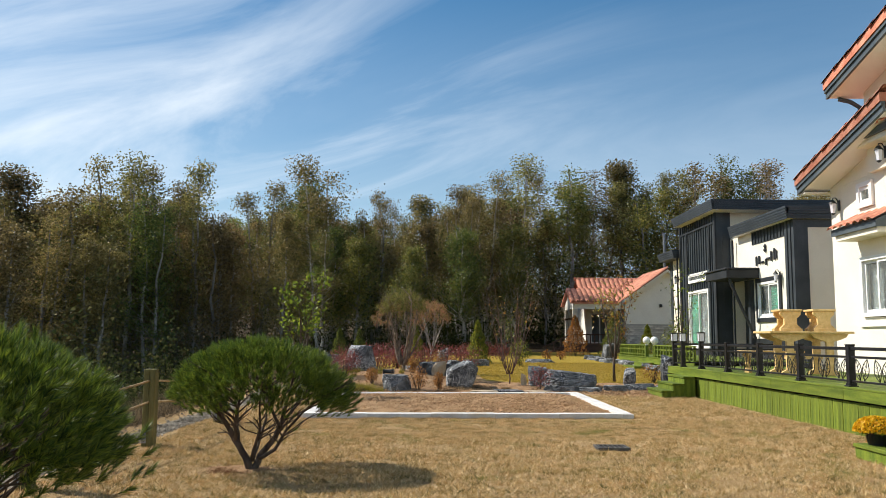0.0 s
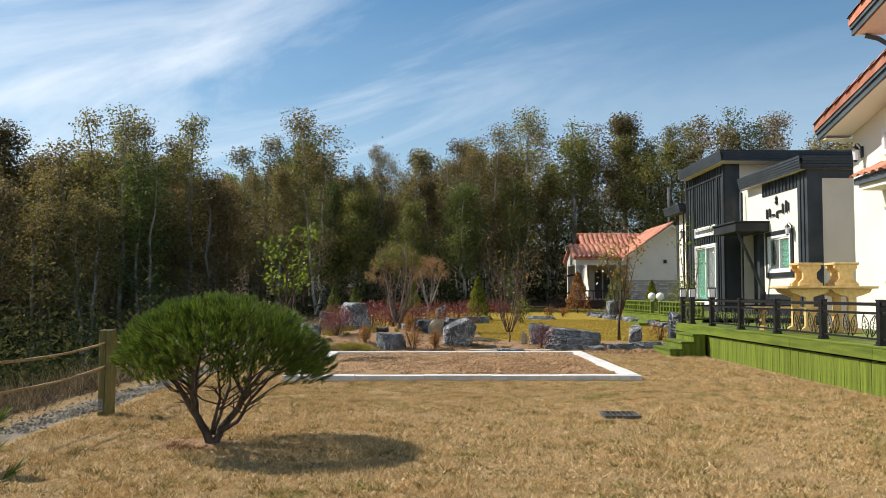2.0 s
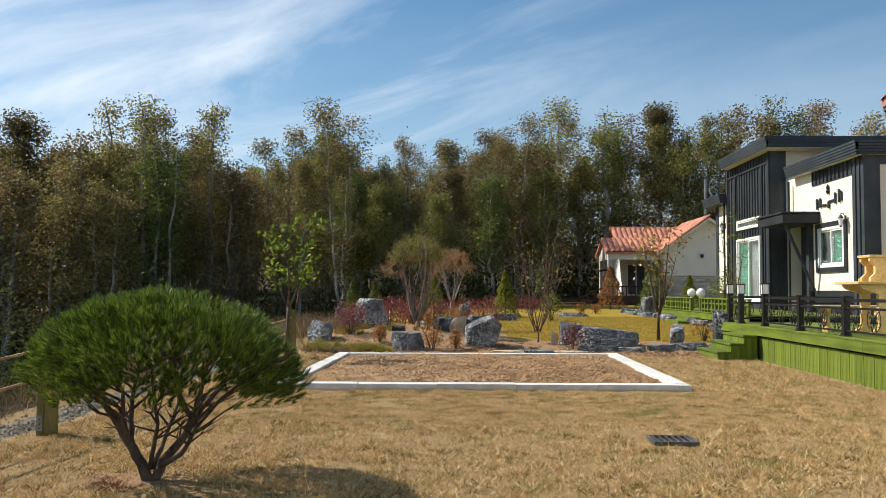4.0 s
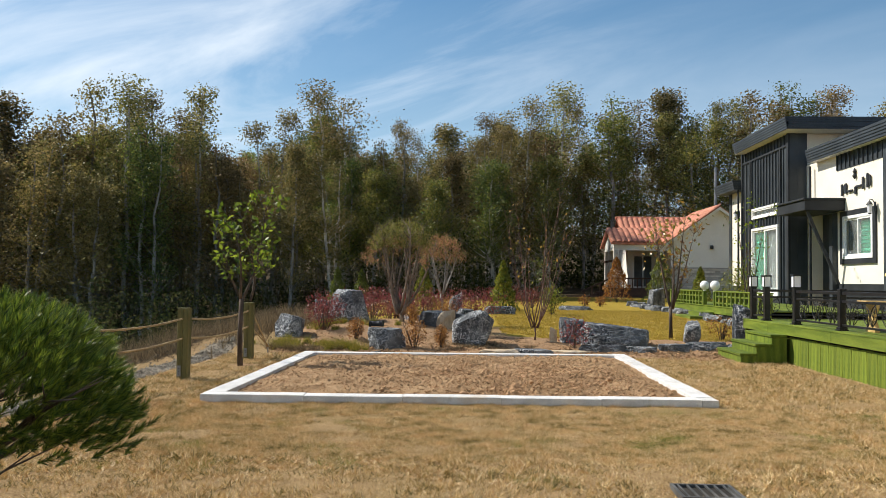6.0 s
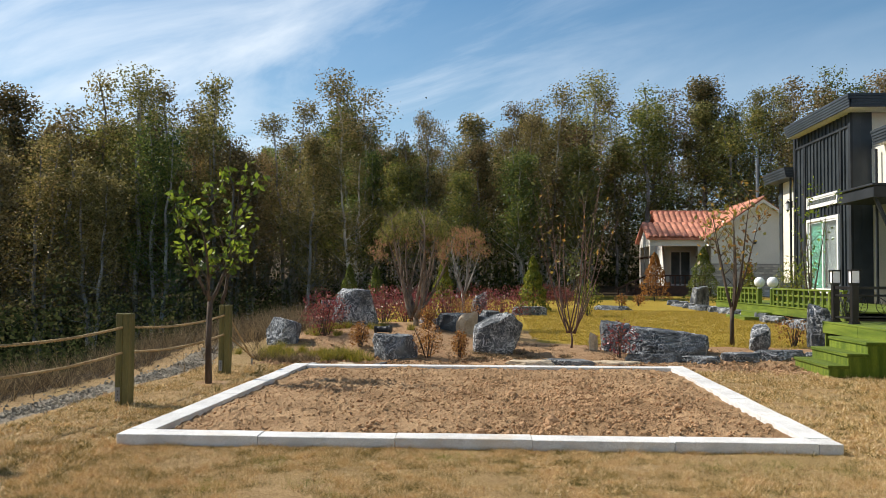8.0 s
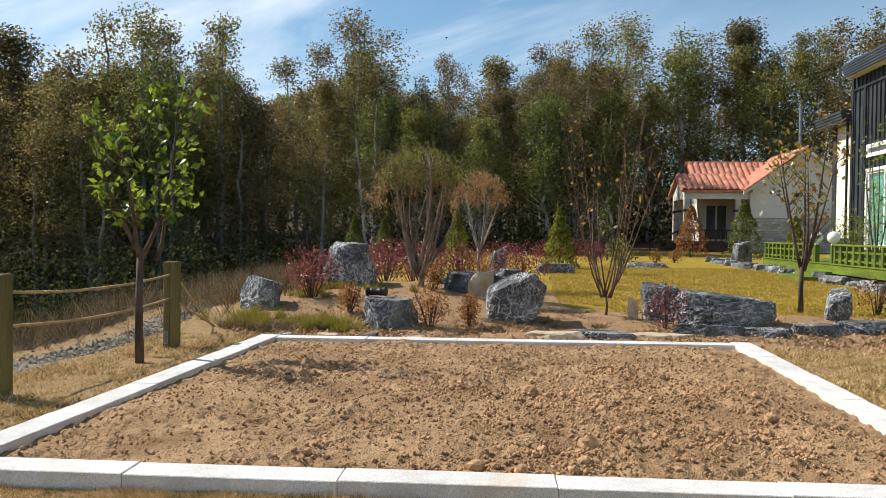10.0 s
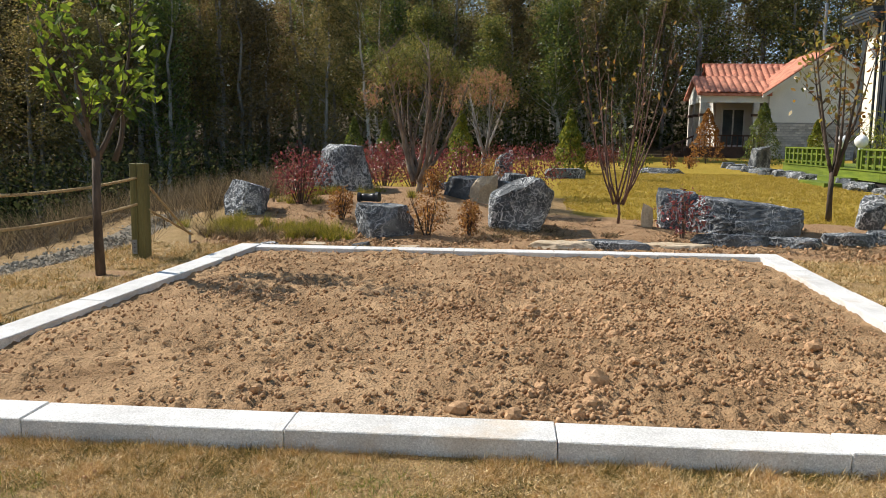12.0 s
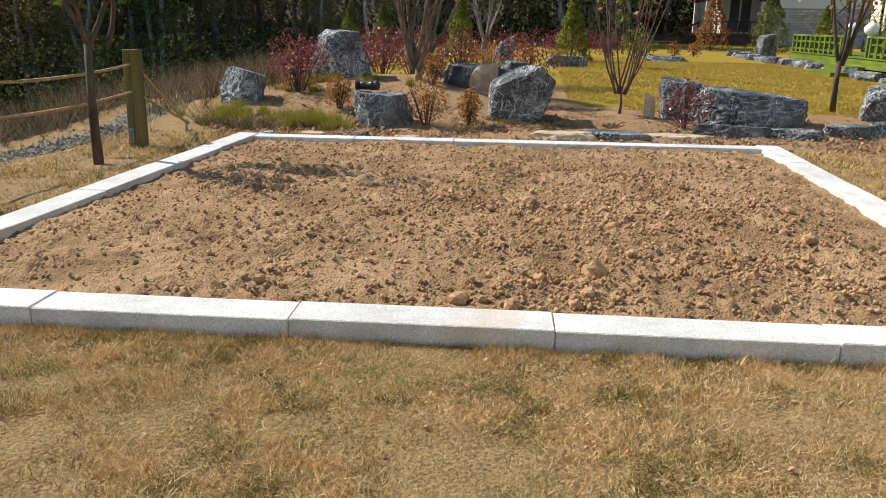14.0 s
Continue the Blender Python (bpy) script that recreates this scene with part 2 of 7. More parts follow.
def ground_mat():
    """One sheet: straw lawn, bare soil, far lawn, gravel path and shade-darkened forest floor, with ragged borders."""
    m = bpy.data.materials.new("ground_cover")
    m.use_nodes = True
    n, l = m.node_tree.nodes, m.node_tree.links
    p = n["Principled BSDF"]
    p.inputs["Roughness"].default_value = 0.95
    p.inputs["Specular IOR Level"].default_value = 0.1
    at = n.new("ShaderNodeVertexColor"); at.layer_name = "cover"
    at2 = n.new("ShaderNodeVertexColor"); at2.layer_name = "cover_two"
    s1, s2 = n.new("ShaderNodeSeparateColor"), n.new("ShaderNodeSeparateColor")
    l.new(at.outputs[0], s1.inputs[0]); l.new(at2.outputs[0], s2.inputs[0])
    tc = n.new("ShaderNodeTexCoord")

    def nz(scale, detail=6, rough=0.6):
        t = n.new("ShaderNodeTexNoise")
        t.inputs["Scale"].default_value, t.inputs["Detail"].default_value, t.inputs["Roughness"].default_value = scale, detail, rough
        l.new(tc.outputs["Object"], t.inputs["Vector"])
        return t.outputs["Fac"]

    def two(fac, c1, c2, lo=0.35, hi=0.65):
        r = n.new("ShaderNodeValToRGB")
        r.color_ramp.elements[0].position, r.color_ramp.elements[1].position = lo, hi
        r.color_ramp.elements[0].color, r.color_ramp.elements[1].color = (*c1, 1), (*c2, 1)
        l.new(fac, r.inputs[0])
        return r.outputs[0]

    def mix(fac, a, b, kind="MIX"):
        x = n.new("ShaderNodeMixRGB"); x.blend_type = kind
        if isinstance(fac, float):
            x.inputs[0].default_value = fac
        else:
            l.new(fac, x.inputs[0])
        l.new(a, x.inputs[1]); l.new(b, x.inputs[2])
        return x.outputs[0]

    edge, mid, fine, grit = nz(3.0, 8), nz(9.0), nz(70.0, 5), nz(220.0, 3)

    def ragged(mask):
        a = n.new("ShaderNodeMath"); a.operation = "ADD"
        l.new(mask, a.inputs[0]); l.new(edge, a.inputs[1])
        r = n.new("ShaderNodeMapRange")
        r.inputs["From Min"].default_value, r.inputs["From Max"].default_value = 0.93, 1.07
        l.new(a.outputs[0], r.inputs["Value"])
        return r.outputs[0]

    straw = mix(0.5, two(mid, (0.27, 0.172, 0.078), (0.47, 0.318, 0.158)), two(fine, (0.11, 0.068, 0.03), (0.60, 0.42, 0.22)))
    green = two(nz(0.55, 5), (0, 0, 0), (0.3, 0.3, 0.3), 0.5, 0.72)
    straw = mix(green, straw, two(fine, (0.10, 0.09, 0.02), (0.33, 0.28, 0.08)))
    lawn2 = mix(0.5, two(mid, (0.29, 0.21, 0.028), (0.42, 0.295, 0.045)), two(fine, (0.16, 0.115, 0.016), (0.54, 0.38, 0.075)))
    soil = mix(0.5, two(mid, (0.30, 0.178, 0.095), (0.48, 0.31, 0.175)), two(fine, (0.18, 0.10, 0.05), (0.54, 0.36, 0.21)))
    gravel = mix(0.6, two(grit, (0.13, 0.11, 0.085), (0.42, 0.37, 0.30)), two(edge, (0.10, 0.075, 0.045), (0.32, 0.28, 0.22)))
    # brown leaf litter, with the trees' shade put into its colour
    shaded_wood = mix(0.5, two(mid, (0.025, 0.019, 0.011), (0.10, 0.072, 0.042)), two(fine, (0.015, 0.011, 0.007), (0.16, 0.115, 0.068)))
    c = mix(ragged(s1.outputs[0]), straw, soil)
    c = mix(ragged(s1.outputs[1]), c, lawn2)
    c = mix(ragged(s1.outputs[2]), c, gravel)
    c = mix(ragged(s2.outputs[0]), c, shaded_wood)
    l.new(c, p.inputs["Base Color"])
    bp = n.new("ShaderNodeBump")
    bp.inputs["Strength"].default_value, bp.inputs["Distance"].default_value = 1.0, 0.03
    l.new(fine, bp.inputs["Height"]); l.new(bp.outputs[0], p.inputs["Normal"])
    return m


GROUND = ground_mat()
ROCK = rock_mat()
LUMP = mat("soil_lump", (0.32, 0.192, 0.105), (0.46, 0.295, 0.168), 1.5, 0.95, 0.0, 5, island=0.08, spec=0.1)
GRANITE = granite_mat()
SOIL = mat("bed_soil", (0.265, 0.165, 0.088), (0.43, 0.285, 0.160), 2.6, 0.95, 1.0, 90, island=0.06, spec=0.1, detail=9)
STRAW = leaf_mat("straw_blade", [(0.12, 0.108, 0.02), (0.27, 0.178, 0.050), (0.51, 0.33, 0.12), (0.72, 0.52, 0.235), (0.87, 0.70, 0.43), (0.50, 0.29, 0.11)], 0.15, 0.5, 0.04, patch=0.35)
SEDGE = leaf_mat("sedge_blade", [(0.08, 0.10, 0.012), (0.20, 0.20, 0.020), (0.37, 0.305, 0.038), (0.46, 0.33, 0.08)], 0.3, 0.5, 0.04)
FAR_GRASS = leaf_mat("far_lawn_blade", [(0.22, 0.18, 0.02), (0.40, 0.29, 0.03), (0.50, 0.36, 0.05), (0.54, 0.37, 0.10)], 0.3, 0.5, 0.04)
GREEN_BLADE = leaf_mat("green_blade", [(0.06, 0.10, 0.01), (0.16, 0.20, 0.025), (0.28, 0.28, 0.05), (0.45, 0.36, 0.13)], 0.35, 0.5, 0.04)
BARK = mat("dark_bark", (0.055, 0.040, 0.030), (0.125, 0.092, 0.070), 12, 0.9, 0.8, 40, stretch=(1, 1, 0.3))
BARK_PALE = mat("pale_bark", (0.16, 0.145, 0.125), (0.42, 0.39, 0.35), 3, 0.85, 0.5, 30, stretch=(1, 1, 0.4), rand=0.3)
NEEDLE = leaf_mat("pine_needle", [(0.018, 0.044, 0.010), (0.055, 0.108, 0.016), (0.155, 0.225, 0.024), (0.34, 0.40, 0.04)], 0.32, 0.4, 0.06)
GREEN_LEAF = leaf_mat("fresh_leaf", [(0.05, 0.09, 0.012), (0.15, 0.21, 0.02), (0.30, 0.36, 0.035)], 0.55, 0.4, 0.03)
FOREST = [leaf_mat("olive_foliage", [(0.066, 0.069, 0.022), (0.150, 0.140, 0.038), (0.265, 0.228, 0.068), (0.36, 0.272, 0.10)], 0.4, 0.5, 0.04, 0.35),
          leaf_mat("bronze_foliage", [(0.086, 0.066, 0.024), (0.178, 0.136, 0.044), (0.295, 0.218, 0.078), (0.37, 0.27, 0.11)], 0.4, 0.5, 0.04, 0.35),
          leaf_mat("green_foliage", [(0.050, 0.075, 0.018), (0.115, 0.148, 0.032), (0.215, 0.240, 0.048), (0.34, 0.31, 0.065)], 0.45, 0.5, 0.04, 0.35),
          # greens lowered to carry the shade the trees would throw on the undergrowth
          leaf_mat("shaded_underbrush", [(0.018, 0.026, 0.010), (0.040, 0.052, 0.018), (0.075, 0.085, 0.030), (0.15, 0.135, 0.055)], 0.25, 0.5, 0.0)]
FOREST_BARK = mat("forest_bark", (0.16, 0.145, 0.125), (0.46, 0.43, 0.38), 3, 0.85, 0.5, 30, stretch=(1, 1, 0.4), rand=0.4)
RED_LEAF = leaf_mat("red_shrub_leaf", [(0.09, 0.018, 0.020), (0.20, 0.034, 0.038), (0.30, 0.075, 0.065), (0.21, 0.12, 0.07)], 0.4, 0.4, 0.05)
RUST_LEAF = leaf_mat("rusty_leaf", [(0.169, 0.065, 0.023), (0.338, 0.150, 0.039), (0.468, 0.247, 0.065)], 0.35, 0.5, 0.03)
PINK_LEAF = leaf_mat("faded_pink_twig", [(0.286, 0.130, 0.078), (0.494, 0.234, 0.143), (0.351, 0.234, 0.104), (0.221, 0.234, 0.052)], 0.35, 0.6, 0.02)
CONE_LEAF = leaf_mat("arborvitae_leaf", [(0.072, 0.109, 0.014), (0.189, 0.217, 0.026), (0.348, 0.304, 0.043)], 0.35, 0.5, 0.03)
CONE_DARK = leaf_mat("dark_conifer_leaf", [(0.046, 0.065, 0.016), (0.117, 0.150, 0.026), (0.234, 0.247, 0.046)], 0.4, 0.5, 0.03)
ORANGE_LEAF = leaf_mat("autumn_leaf", [(0.22, 0.08, 0.015), (0.36, 0.20, 0.03), (0.30, 0.24, 0.05), (0.14, 0.16, 0.03)], 0.5, 0.4, 0.06)
BRUSH = leaf_mat("dry_brush", [(0.05, 0.038, 0.022), (0.12, 0.085, 0.05), (0.24, 0.17, 0.09), (0.46, 0.35, 0.20)], 0.15, 0.6, 0.02)
LITTER = leaf_mat("needle_litter", [(0.09, 0.04, 0.02), (0.17, 0.08, 0.04), (0.26, 0.14, 0.07)], 0.1, 0.6, 0.0)
PETAL = leaf_mat("yellow_petal", [(0.55, 0.28, 0.005), (0.75, 0.45, 0.01), (0.80, 0.55, 0.02)], 0.3, 0.5, 0.03)
GREEN_WOOD = mat("green_stained_wood", (0.075, 0.115, 0.010), (0.16, 0.205, 0.020), 2.5, 0.65, 0.35, 40, rand=0.2, stretch=(5, 5, 0.6))
GREEN_DECK = mat("green_stained_deck_wood", (0.08, 0.12, 0.010), (0.155, 0.20, 0.020), 2.5, 0.6, 0.35, 40, rand=0.15, stretch=(5, 0.5, 5))
POST_WOOD = mat("treated_post_wood", (0.115, 0.105, 0.035), (0.20, 0.17, 0.06), 3, 0.75, 0.5, 40, stretch=(6, 6, 0.5), rand=0.1)
ROPE = mat("hemp_rope", (0.36, 0.25, 0.13), (0.52, 0.39, 0.22), 30, 0.9, 0.8, 120)
BLACK_METAL = mat("black_painted_metal", (0.010, 0.010, 0.011), (0.020, 0.020, 0.022), 6, 0.4, 0.05, 80)
PINE_WOOD = mat("varnished_pine_wood", (0.60, 0.40, 0.15), (0.74, 0.53, 0.25), 2.0, 0.4, 0.1, 30, stretch=(8, 0.7, 8), rand=0.08)
STUCCO = mat("cream_stucco", (0.76, 0.71, 0.60), (0.82, 0.77, 0.66), 1.2, 0.9, 0.25, 150)
WHITE_STUCCO = mat("white_stucco", (0.76, 0.74, 0.68), (0.82, 0.80, 0.74), 1.2, 0.9, 0.25, 150)
GREY_WALL = mat("beige_grey_stucco", (0.50, 0.45, 0.38), (0.56, 0.51, 0.43), 1.2, 0.9, 0.2, 150)
DARK_PANEL = mat("charcoal_metal_panel", (0.042, 0.050, 0.058), (0.068, 0.078, 0.088), 1.5, 0.42, 0.03, 50, metal=0.2, rand=0.1)
DARK_TRIM = mat("charcoal_trim", (0.020, 0.023, 0.027), (0.034, 0.038, 0.043), 2, 0.5, 0.03, 50)
SOFFIT = mat("white_soffit", (0.74, 0.73, 0.70), (0.80, 0.79, 0.76), 1, 0.7, 0.05, 60)
FASCIA = mat("slate_blue_fascia", (0.060, 0.078, 0.092), (0.090, 0.11, 0.125), 2, 0.5, 0.05, 60)
TILE = mat("terracotta_tile", (0.40, 0.135, 0.080), (0.60, 0.27, 0.18), 4, 0.75, 0.3, 60, rand=0.28)
WHITE_PVC = mat("white_pvc_frame", (0.78, 0.78, 0.77), (0.83, 0.83, 0.82), 3, 0.35, 0.02, 60)
BLIND = mat("green_blind", (0.008, 0.13, 0.075), (0.012, 0.18, 0.105), 2, 0.6, 0.05, 40)
CURTAIN = mat("grey_interior_curtain", (0.07, 0.085, 0.09), (0.12, 0.14, 0.145), 2, 0.8, 0.1, 30)
GLASS = glass_mat("window_glass", (0.9, 0.95, 0.93))
BRICK = mat("pale_brick", (0.46, 0.42, 0.37), (0.62, 0.58, 0.52), 3, 0.85, 0.4, 60, rand=0.3)
MORTAR = mat("grey_mortar", (0.30, 0.29, 0.27), (0.40, 0.39, 0.37), 6, 0.95, 0.5, 60)
BROWN_WOOD = mat("dark_brown_wood", (0.055, 0.028, 0.018), (0.10, 0.05, 0.032), 3, 0.6, 0.3, 40)
GLOBE = glow_mat("milky_globe", (0.86, 0.86, 0.84), 0.0)
LANTERN = glow_mat("frosted_lantern_glass", (0.80, 0.80, 0.86), 0.0)
BLACK_PLASTIC = mat("black_plastic_pipe", (0.012, 0.012, 0.013), (0.022, 0.022, 0.024), 6, 0.35, 0.05, 60)
GRATE = mat("dull_grate_steel", (0.07, 0.07, 0.07), (0.15, 0.148, 0.14), 5, 0.65, 0.1, 60, metal=0.5)
STEEL = mat("galvanised_steel", (0.22, 0.225, 0.23), (0.36, 0.365, 0.37), 5, 0.5, 0.1, 60, metal=0.9)
# near-black: shade of hollows put into the colour, also the dark bolts
DARK_HOLE = mat("shade_and_bolt_black", (0.02, 0.018, 0.015), (0.04, 0.035, 0.03), 5, 0.95, 0.2, 40)
PEBBLE = mat("grey_gravel", (0.19, 0.165, 0.125), (0.36, 0.32, 0.255), 3, 0.9, 0.1, 20, island=0.4)
TAN_STONE = mat("tan_stone", (0.42, 0.33, 0.22), (0.58, 0.47, 0.34), 4, 0.85, 0.4, 40)

# ---- builders ----
rng = np.random.default_rng(7)


def thing(name, x, y, z, label, category, group="", kind="", rz=0.0):
    e = new(name)
    e.empty_display_size = 0.1
    e.matrix_basis = pose(x, y, z, 0, 0, rz)
    return tagged(e, label, category, group, kind)


def part(name, bm, material, parent=None, label="", smooth=False):
    me = bpy.data.meshes.new(name)
    bm.to_mesh(me)
    bm.free()
    me.materials.append(material)
    if smooth:
        me.polygons.foreach_set("use_smooth", [True] * len(me.polygons))
    ob = new(name, me)
    ob.parent = parent
    if label:
        ob["label"] = label
    return ob


def shared(name, me, m, parent=None):
    ob = new(name, me)
    ob.parent = parent
    ob.matrix_basis = m
    return ob


def box(bm, x0, x1, y0, y1, z0, z1, bevel=0.0):
    m = Matrix.LocRotScale(((x0 + x1) / 2, (y0 + y1) / 2, (z0 + z1) / 2), None, (x1 - x0, y1 - y0, z1 - z0))
    made = bmesh.ops.create_cube(bm, size=1.0, matrix=m)
    if bevel:
        edges = list({e for v in made["verts"] for e in v.link_edges})
        bmesh.ops.bevel(bm, geom=edges, offset=bevel, segments=1, affect="EDGES")
    return bm


def B(*boxes, bevel=0.0):
    bm = bmesh.new()
    for b in boxes:
        box(bm, *b, bevel=bevel)
    return bm


def prism(bm, outline, axis, a, b):
    """An outline in two coordinates pushed along the third axis from a to b."""
    def put(u, v, w):
        return {"x": (w, u, v), "y": (u, w, v), "z": (u, v, w)}[axis]
    lo = [bm.verts.new(put(u, v, a)) for u, v in outline]
    hi = [bm.verts.new(put(u, v, b)) for u, v in outline]
    k = len(outline)
    bm.faces.new(lo)
    bm.faces.new(hi[::-1])
    for i in range(k):
        bm.faces.new((lo[i], hi[i], hi[(i + 1) % k], lo[(i + 1) % k]))
    bmesh.ops.recalc_face_normals(bm, faces=bm.faces)
    return bm


def tube(bm, pts, radii, n=6):
    pts = [Vector(p) for p in pts]
    rings = []
    for i, p in enumerate(pts):
        d = (pts[min(i + 1, len(pts) - 1)] - pts[max(i - 1, 0)]).normalized()
        u = d.orthogonal().normalized()
        if rings:
            u = (last_u - d * last_u.dot(d)).normalized()
        last_u = u
        w = d.cross(u)
        rings.append([bm.verts.new(p + (u * math.cos(2 * math.pi * j / n) + w * math.sin(2 * math.pi * j / n)) * radii[i]) for j in range(n)])
    for a, b in zip(rings, rings[1:]):
        for j in range(n):
            bm.faces.new((a[j], a[(j + 1) % n], b[(j + 1) % n], b[j]))
    bm.faces.new(rings[0][::-1])
    bm.faces.new(rings[-1])
    return bm


def lathe(bm, profile, n=16, center=(0, 0, 0)):
    cx, cy, cz = center
    rings = [[bm.verts.new((cx + r * math.cos(2 * math.pi * j / n), cy + r * math.sin(2 * math.pi * j / n), cz + z)) for j in range(n)] for r, z in profile]
    for a, b in zip(rings, rings[1:]):
        for j in range(n):
            bm.faces.new((a[j], a[(j + 1) % n], b[(j + 1) % n], b[j]))
    bm.faces.new(rings[0][::-1])
    bm.faces.new(rings[-1])
    return bm


def mesh_from(name, verts, faces_k, material):
    """A mesh of loose k-cornered leaves from an array of corners (n, k, 3)."""
    n, k = faces_k, verts.shape[1]
    me = bpy.data.meshes.new(name)
    me.vertices.add(n * k)
    me.vertices.foreach_set("co", verts.reshape(-1).astype(np.float32))
    me.loops.add(n * k)
    me.loops.foreach_set("vertex_index", np.arange(n * k, dtype=np.int32))
    me.polygons.add(n)
    me.polygons.foreach_set("loop_start", np.arange(n, dtype=np.int32) * k)
    me.polygons.foreach_set("loop_total", np.full(n, k, dtype=np.int32))
    me.materials.append(material)
    me.update()
    return me


def unit(v):
    return v / np.maximum(np.linalg.norm(v, axis=1, keepdims=True), 1e-9)


def leaves(name, centers, size, material, aspect=0.55, spread=0.35, r=rng, up=0.0):
    """Diamond-shaped leaves, turned at random."""
    n = len(centers)
    a = unit(r.normal(size=(n, 3)) + np.array([0, 0, up]))
    b = unit(np.cross(a, r.normal(size=(n, 3))))
    s = size * (1 + spread * r.uniform(-1, 1, (n, 1)))
    v = np.stack([centers - a * s * 0.5, centers + b * s * aspect * 0.5, centers + a * s * 0.5, centers - b * s * aspect * 0.5], axis=1)
    return mesh_from(name, v, n, material)


def blades(name, roots, directions, length, width, material, r=rng):
    """Thin pointed blades from roots along directions (n, 3)."""
    n = len(roots)
    d = unit(directions)
    side = unit(np.cross(d, r.normal(size=(n, 3))))
    L, W = np.broadcast_to(length, (n,))[:, None], np.broadcast_to(width, (n,))[:, None]
    v = np.stack([roots - side * W / 2, roots + side * W / 2, roots + d * L], axis=1)
    return mesh_from(name, v, n, material)


def smooth01(v):
    v = np.clip(v, 0, 1)
    return v * v * (3 - 2 * v)


def gz(x, y):
    """Height of the ground."""
    x, y = np.asarray(x, float), np.asarray(y, float)
    rise = 0.16 * smooth01((y - 5.3) / 2.2) + 0.13 * smooth01((y - 8) / 10) + 0.10 * smooth01((y - 20) / 25)
    mound = 0.26 * np.exp(-(((x + 1.2) / 1.9) ** 2 + ((y - 8.8) / 2.0) ** 2)) * smooth01((y - 5.4) / 1.5)
    lip = 0.018 * np.exp(-(np.clip(np.maximum(np.maximum(-1.95 - x, x - 3.17), np.maximum(-0.2 - y, y - 5.1)), 0, None) / 0.8) ** 2)
    z = rise + mound + lip
    off = np.clip(-3.1 - x, 0, None)
    z = z - 0.10 * smooth01(off / 0.7) - (2.3 * smooth01((off - 1.7) / 4.2) + 1.3 * smooth01((off - 3) / 13)) * smooth01((40 - y) / 20 + 0.4)
    back = np.hypot(x * 0.8, y + 6)
    z = z + 7.0 * smooth01((back - 52) / 60) * smooth01((y - 10) / 40 + 0.3)
    return z


def g(x, y):
    return float(gz(x, y))


# ---- ground ----
def axis_steps(fine_lo, fine_hi, step, far):
    mid = np.arange(fine_lo, fine_hi + 1e-6, step)
    out = [fine_hi]
    s = step
    while out[-1] < far:
        s *= 1.16
        out.append(out[-1] + s)
    lo = [fine_lo]
    s = step
    while lo[-1] > -far:
        s *= 1.16
        lo.append(lo[-1] - s)
    return np.concatenate([np.array(lo[:0:-1]), mid, np.array(out[1:])])


